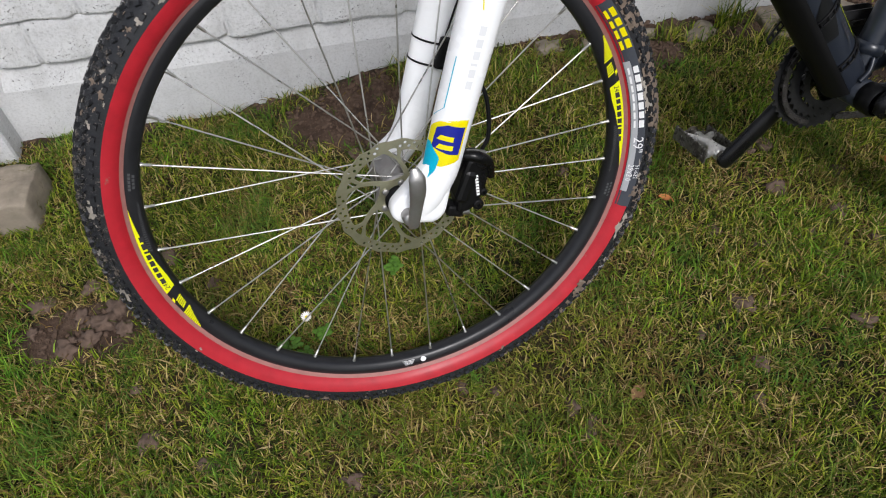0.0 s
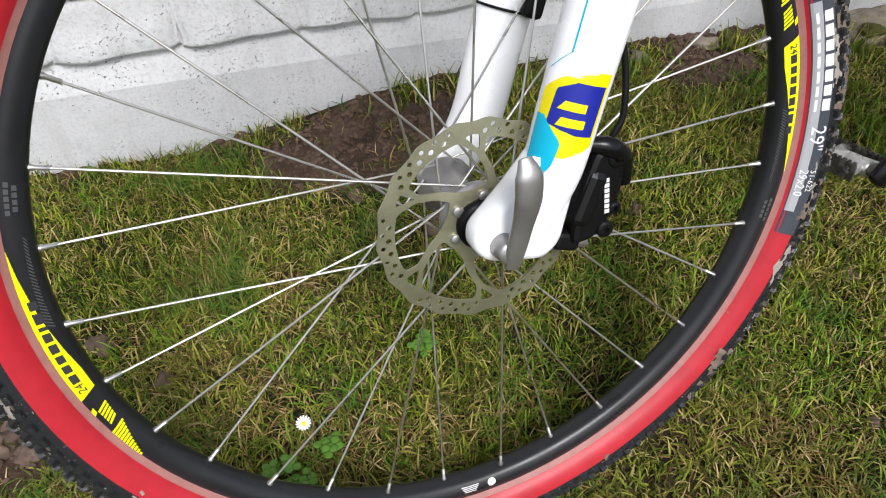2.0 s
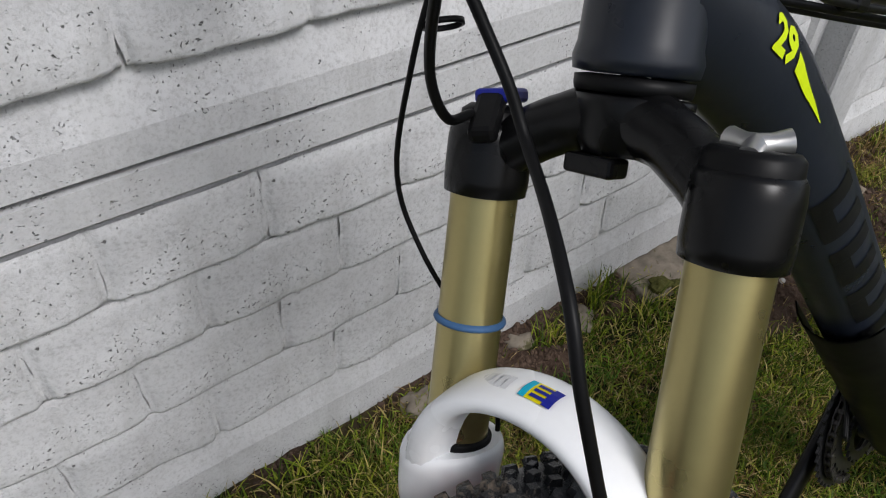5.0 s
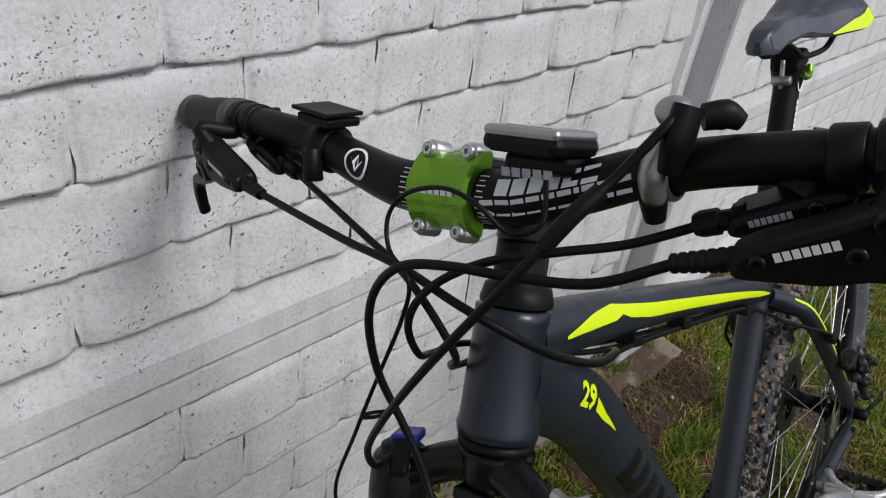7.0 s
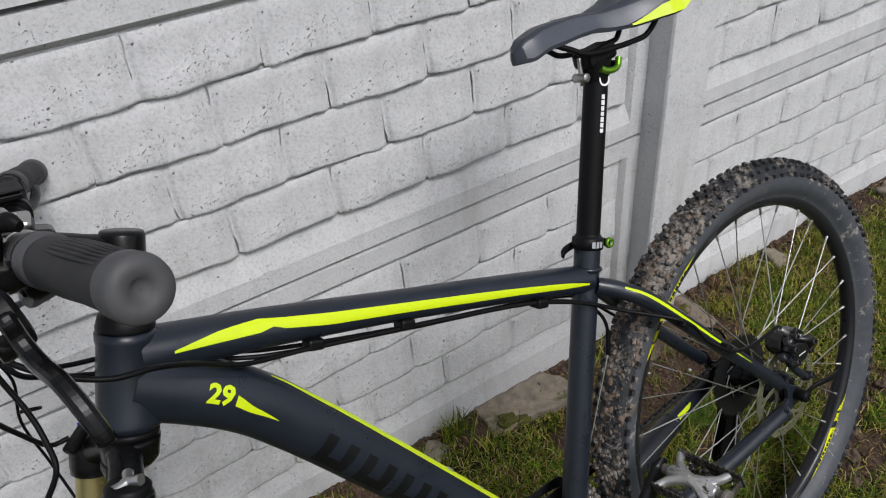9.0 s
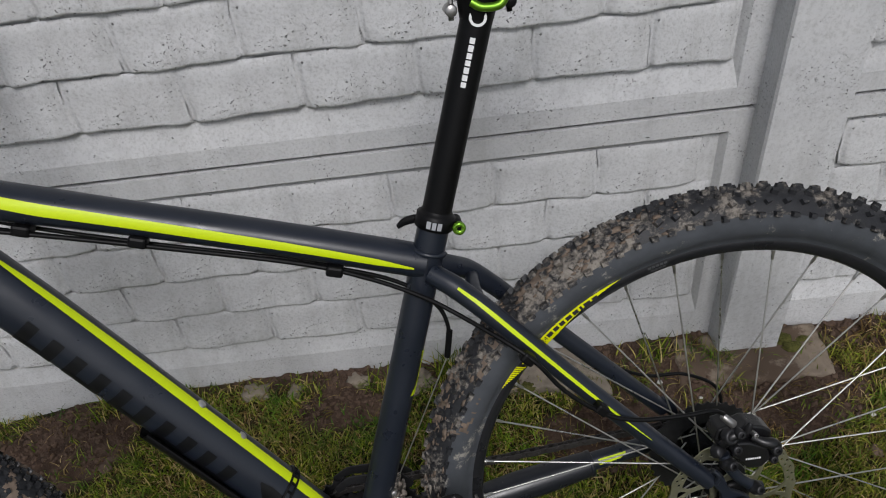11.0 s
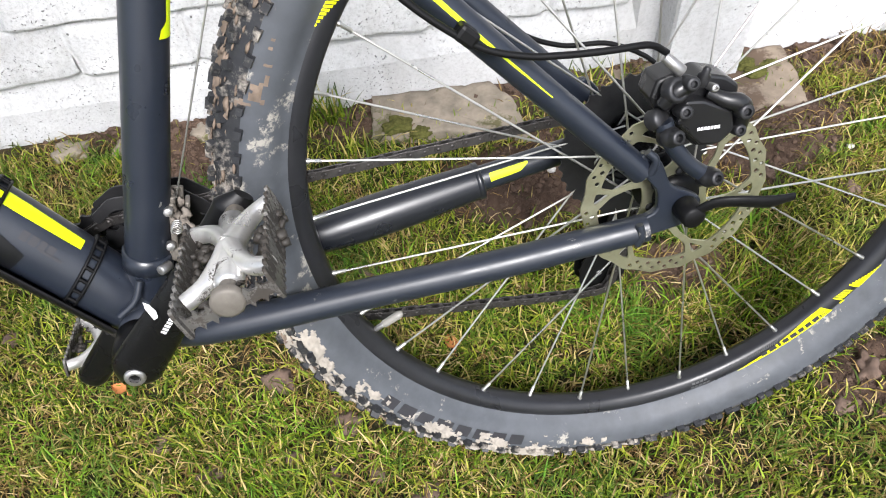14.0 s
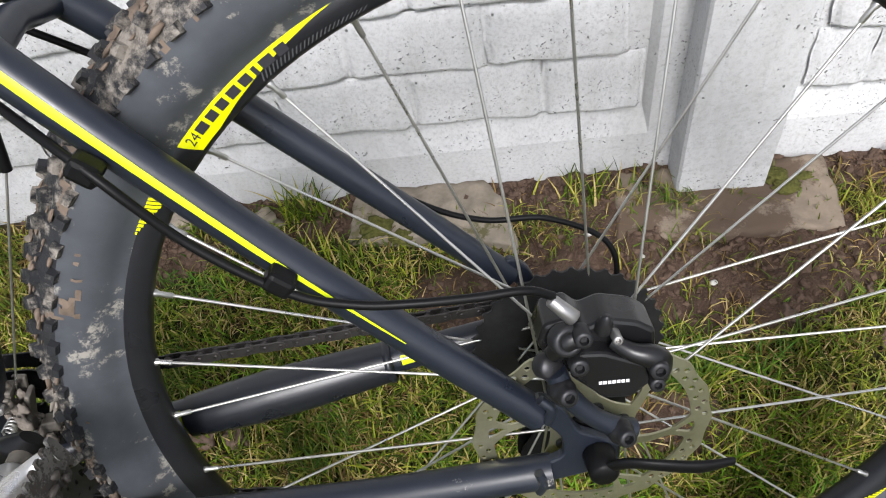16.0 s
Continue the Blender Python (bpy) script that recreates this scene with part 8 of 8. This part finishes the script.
def slab_stone(name, corners, z0, z1, mat, label, seed):
    """A broken slab: an outline in plan with chipped edges and an uneven top."""
    rnd = random.Random(seed)
    pts = [Vector(c) for c in corners]
    ring = []
    for i, a in enumerate(pts):
        b = pts[(i + 1) % len(pts)]
        n = max(3, int((b - a).length / 0.012))
        for s in range(n):
            q = a.lerp(b, s / n)
            ring.append((q.x + rnd.uniform(-1, 1) * 0.0022, q.y + rnd.uniform(-1, 1) * 0.0022))
    cx, cy = sum(p[0] for p in ring) / len(ring), sum(p[1] for p in ring) / len(ring)
    levels = [(1.0, z0), (1.0, z0 + (z1 - z0) * 0.6), (0.992, z1 - 0.004), (0.965, z1)] + [(k, z1) for k in (0.8, 0.6, 0.4, 0.2)]
    verts, faces, n = [], [], len(ring)
    for k, z in levels:
        for x, y in ring:
            px, py = cx + (x - cx) * k, cy + (y - cy) * k
            verts.append((px, py, z + (0.006 * noise.noise((px * 22, py * 22, seed)) + 0.003 * noise.noise((px * 70, py * 70, seed)) if z > z0 else 0)))
    for j in range(len(levels) - 1):
        faces += [(j * n + i, j * n + (i + 1) % n, (j + 1) * n + (i + 1) % n, (j + 1) * n + i) for i in range(n)]
    verts.append((cx, cy, z1))
    faces += [((len(levels) - 1) * n + i, (len(levels) - 1) * n + (i + 1) % n, len(verts) - 1) for i in range(n)]
    return thing(name, Geo().add(verts, faces, True), mat, label, "stone")


slab_stone("stone_block", [(-0.265, -0.085), (-0.15, -0.095), (-0.028, -0.125), (-0.040, -0.045), (-0.07, 0.002), (-0.26, 0.002)], -0.03, 0.043, STONE, "pale rough stone block half buried against the fence", 3)
slab_stone("footing_slab", [(0.100, -0.122), (0.250, -0.134), (0.395, -0.131), (0.402, -0.008), (0.115, -0.008)], -0.03, 0.040, SLAB, "soil-stained concrete footing slab under the fence post", 5)
slab_stone("stone_block", [(-1.84, -0.23), (-1.735, -0.235), (-1.725, -0.13), (-1.85, -0.125)], -0.03, 0.045, STONE, "grey stone block lying in the lawn", 8)
for k, (x, y, s) in enumerate([(-0.727, -0.037, 0.030), (-0.645, -0.044, 0.020), (-0.52, -0.03, 0.024), (-0.40, -0.05, 0.035)]):
    ground_lump("stone", x, y, (s * 0.9, s * 0.6, s * 0.30), k + 11, STONE, "small pale stone in the soil beside the fence", "stone", "stones beside the fence", turn=k * 1.3, boxy=0.7, rough=0.45)
for k, (x, y, s) in enumerate([(1.25, -0.06, 0.05), (1.52, -0.05, 0.035), (1.85, -0.09, 0.04), (2.2, -0.06, 0.06), (2.55, -0.08, 0.045), (0.72, -0.05, 0.035)]):
    ground_lump("stone", x, y, (s, s * 0.7, s * 0.38), k + 31, STONE, "grey stone at the foot of the fence", "stone", "stones beside the fence", turn=k * 0.9, boxy=0.7, rough=0.4)
# pale chips lying on the soil
for k, (x, y, s) in enumerate([(0.065, -0.105, 0.006), (-0.01, -0.19, 0.007), (0.21, -0.20, 0.005), (0.13, -0.15, 0.004), (0.42, -0.22, 0.006)]):
    ground_lump("pebble", x, y, (s, s * 0.8, s * 0.7), k + 51, PALE_STONE, "small pale pebble on bare soil", "pebble", "pebbles on the soil", detail=2, sink=0.2)
# moss cushions on the slab and the block
for k, (x, y, z, s) in enumerate([(0.335, -0.060, 0.040, 0.018), (0.362, -0.045, 0.039, 0.013), (0.325, -0.040, 0.041, 0.018), (-0.225, -0.075, 0.048, 0.022), (-0.19, -0.088, 0.040, 0.016)]):
    g = lump(Geo(), (0, 0, 0), (s, s * 0.75, s * 0.32), k + 61, 4, 0.5)
    thing("moss_cushion", g, MOSS, "small olive green moss cushion on stone", "moss", "moss cushions on stone", m=Matrix.Translation((x, y, z)))

CLODS = [(-1.615, -0.460, 0.022), (-1.650, -0.440, 0.014), (-1.575, -0.480, 0.015), (-1.590, -0.440, 0.018), (-1.640, -0.485, 0.020), (-1.530, -0.690, 0.018), (-1.67, -0.50, 0.018), (-1.72, -0.40, 0.018),
         (-0.416, -0.449, 0.022), (-0.244, -0.627, 0.020), (-0.560, -0.510, 0.014), (-0.285, -0.313, 0.016), (-0.50, -0.56, 0.012),
         (-0.33, -0.52, 0.018), (-0.40, -0.55, 0.012), (-0.30, -0.585, 0.011), (-0.20, -0.55, 0.013), (0.30, -0.55, 0.018), (0.36, -0.52, 0.015),
         (0.25, -0.59, 0.012), (0.42, -0.57, 0.012), (0.32, -0.48, 0.011), (0.10, -0.42, 0.014), (0.52, -0.48, 0.016), (-0.66, -0.70, 0.010),
         (-0.90, -0.86, 0.010), (-1.42, -0.86, 0.012), (-1.50, -0.83, 0.015), (-0.78, -0.33, 0.012), (-1.0, -0.16, 0.015), (-1.15, -0.20, 0.012)]
more = random.Random(17)
while len(CLODS) < 95:
    x, y = more.uniform(-1.9, 0.9), more.uniform(-0.98, -0.2)
    if noise.noise((x * 3.5, y * 3.5, 9.0)) > 0.02:
        CLODS.append((x, y, 0.007 + 0.013 * more.random() ** 2))
for k, (x, y, s) in enumerate(CLODS):
    ground_lump("soil_clod", x, y, (s, s * (0.7 + 0.06 * (k % 4)), s * 0.62), k + 101, CLOD, "crumbly brown clod of soil in the grass", "soil clod", "clods of soil on the lawn", rough=0.85, turn=k * 0.8)


def crumbs(count, seed):
    """Loose crumbs where the soil is bare."""
    rnd = random.Random(seed)
    shapes = []
    for s in range(6):
        g = lump(Geo(), (0, 0, 0), (1, 0.8, 0.6), s + 201, 1, 0.9)
        shapes.append((np.array(g.v), g.f))
    out, made = Geo(), 0
    while made < count:
        x, y = rnd.uniform(-2.0, 1.3), -0.68 * rnd.random() ** 1.6 - 0.004
        if rnd.random() > soil_amount(x, y) ** 2:
            continue
        sv, sf = shapes[made % 6]
        r = 0.0009 + 0.0060 * rnd.random() ** 5
        a = rnd.uniform(0, 6.28)
        c, s = math.cos(a) * r, math.sin(a) * r
        z = ground_z(x, y) + r * 0.25
        out.add([(x + p[0] * c - p[1] * s, y + p[0] * s + p[1] * c, z + p[2] * r) for p in sv], sf, False)
        made += 1
    tagged(link_mesh("soil_crumbs", out.mesh("soil_crumbs"), CRUMB), "loose crumbs of reddish brown soil", "soil", kind="stuff")


crumbs(14000, 5)


def curled_leaf(x, y, length, turn, mat, label, seed):
    """A fallen leaf: pointed oval, curled, with a midrib fold and a stalk; 0.6 mm thick."""
    nu, nw = 12, 6
    verts, faces = [], []
    for layer in (0, 1):
        for i in range(nu + 1):
            u = i / nu
            half = 0.30 * length * math.sin(math.pi * u ** 0.85) * (1 + 0.10 * math.sin(u * 22 + seed))
            for j in range(nw + 1):
                w = j / nw * 2 - 1
                z = 0.20 * length * w * w * (0.4 + u) * 0.7 + 0.12 * length * math.sin(2.4 * u + seed) + 0.015 * length * math.sin(9 * w + 7 * u)
                verts.append(((u - 0.5) * length, w * half, z - 0.0006 * layer))
    st = (nu + 1) * (nw + 1)
    for i in range(nu):
        for j in range(nw):
            a = i * (nw + 1) + j
            faces.append((a, a + nw + 1, a + nw + 2, a + 1))
            faces.append((st + a, st + a + 1, st + a + nw + 2, st + a + nw + 1))
    g = Geo().add(verts, faces, True)
    z0 = min(v[2] for v in g.v)
    m = Matrix.Translation((x, y, ground_z(x, y) + 0.010 - z0)) @ Matrix.Rotation(turn, 4, "Z")
    ob = thing("fallen_leaf", g, mat, label, "leaf", "fallen leaves on the lawn", m=m)
    stalk = tube(Geo(), [(-0.5 * length, 0, z0 + 0.004), (-0.62 * length, 0.004, z0 + 0.002), (-0.75 * length, 0.002, z0 - 0.002)], 0.0007, 6)
    part("stalk", stalk, mat, ob)


curled_leaf(-0.794, -0.776, 0.034, 0.6, LEAF_BROWN, "curled brown dead leaf lying in the grass", 1)
curled_leaf(-0.191, -0.432, 0.026, 1.9, LEAF_ORANGE, "small orange brown leaf lying in the grass", 2)
curled_leaf(-0.62, -0.43, 0.024, 2.7, LEAF_ORANGE, "small reddish brown leaf lying in the grass", 3)
curled_leaf(-0.33, -0.70, 0.028, 0.2, LEAF_BROWN, "curled brown dead leaf lying in the grass", 4)


def daisy(x, y, seed):
    root = tagged(new("daisy"), "small white daisy with a yellow eye in the lawn", "flower", "daisies in the lawn")
    root.matrix_world = Matrix.Translation((x, y, ground_z(x, y))) @ Matrix.Rotation(0.25, 4, "X")
    part("stem", tube(Geo(), spline([(0, 0, -0.004), (0.002, 0, 0.016), (0, 0, 0.032)], 4), 0.0008, 6), CLOVER, root, "thin green stem")
    part("eye", lump(Geo(), (0, 0, 0.0335), (0.0026, 0.0026, 0.0016), seed, 2, 0.15), YELLOW, root, "yellow eye")
    for k in range(15):
        a = k * 2 * math.pi / 15 + seed
        c, s = math.cos(a), math.sin(a)
        prof = [(0.0022, 0.0005, 0.0330), (0.005, 0.0012, 0.0345), (0.0078, 0.0010, 0.0362), (0.0088, 0.0002, 0.0370)]
        v = []
        for z_off in (0, -0.0004):
            for r, w, z in prof:
                v += [(c * r - s * w, s * r + c * w, z + z_off), (c * r + s * w, s * r - c * w, z + z_off)]
        f = [(2 * i, 2 * i + 1, 2 * i + 3, 2 * i + 2) for i in range(3)] + [(8 + 2 * i, 10 + 2 * i, 11 + 2 * i, 9 + 2 * i) for i in range(3)]
        part("petal", Geo().add(v, f, True), DAISY_WHITE, root)


daisy(-1.275, -0.531, 1)
daisy(-1.308, -0.601, 2)


def clover(x, y, seed):
    rnd = random.Random(seed)
    root = tagged(new("clover"), "low clover plant with round green leaflets", "clover", "clover plants in the lawn")
    root.matrix_world = Matrix.Translation((x, y, ground_z(x, y)))
    for k in range(6):
        a, d, h = rnd.uniform(0, 6.28), rnd.uniform(0.004, 0.020), rnd.uniform(0.018, 0.030)
        tip = Vector((d * math.cos(a), d * math.sin(a), h))
        part("stalk", tube(Geo(), spline([(0, 0, -0.003), tip * 0.5 + Vector((0, 0, 0.004)), tip], 3), 0.0006, 5), CLOVER, root)
        for leaf in range(3):
            b = a + leaf * 2.094
            c = tip + Vector((math.cos(b), math.sin(b), 0.15)) * 0.0052
            part("leaflet", lump(Geo(), c, (0.0052, 0.0046, 0.0007), k + leaf, 2, 0.15), CLOVER, root)


for k, (x, y) in enumerate([(-1.309, -0.577), (-1.28, -0.60), (-1.335, -0.61), (-1.12, -0.47), (-1.25, -0.565)]):
    clover(x, y, k + 5)


def tuft(x, y, count, height, mat, label, seed, spread=0.02, lean=0.6, group="tall grass tufts"):
    """A tuft of longer blades from one root."""
    rnd = random.Random(seed)
    g = Geo()
    for _ in range(count):
        a, ln, h = rnd.uniform(0, 6.28), rnd.uniform(0.1, lean * 1.6), height * rnd.uniform(0.5, 1.15)
        bx, by, w = rnd.gauss(0, spread), rnd.gauss(0, spread * 0.5), rnd.uniform(0.0011, 0.0019)
        dx, dy = math.cos(a), math.sin(a)
        v = []
        for t in (0, 0.3, 0.6, 0.85, 1.0):
            r, z, k = h * math.sin(ln * t) * t, h * t * math.cos(ln * t * 0.9), w * (1 - 0.92 * t ** 2.2)
            if y + by + dy * r > -0.006:
                dy = -abs(dy)
            v += [(bx + dx * r - dy * k, by + dy * r + dx * k, z), (bx + dx * r + dy * k, by + dy * r - dx * k, z)]
        g.add(v, [(2 * i, 2 * i + 1, 2 * i + 3, 2 * i + 2) for i in range(4)], True)
    thing("grass_tuft", g, mat, label, "grass", group, m=Matrix.Translation((x, y, ground_z(x, y) - 0.004)), kind="stuff")


for k, (x, y, n, h) in enumerate([(-0.33, -0.035, 90, 0.075), (-0.28, -0.10, 50, 0.06), (0.07, -0.045, 45, 0.06), (-0.93, -0.05, 50, 0.055), (-1.03, -0.05, 40, 0.05), (-0.85, -0.10, 40, 0.05),
                                  (-1.60, -0.03, 40, 0.05), (-0.47, -0.05, 45, 0.05), (0.60, -0.04, 50, 0.06), (0.95, -0.05, 60, 0.06), (1.45, -0.08, 60, 0.08), (-0.62, -0.22, 50, 0.055)]):
    tuft(x, y, n, h, GRASS, "taller tuft of green grass beside the fence", k + 3)
tuft(-1.71, -0.585, 110, 0.045, THATCH, "bleached tuft of dry dead grass", 77, 0.018, 1.1, "")
tuft(0.55, -0.05, 90, 0.05, THATCH, "straw-coloured dead grass at the fence", 78, 0.05, 1.2, "")

# ---------------------------------------------------------------- bricks of the fence, last
for ob, m in BRICK_QUEUE:
    scene.collection.objects.link(ob)
    ob.parent = FENCE
    ob.matrix_basis = m
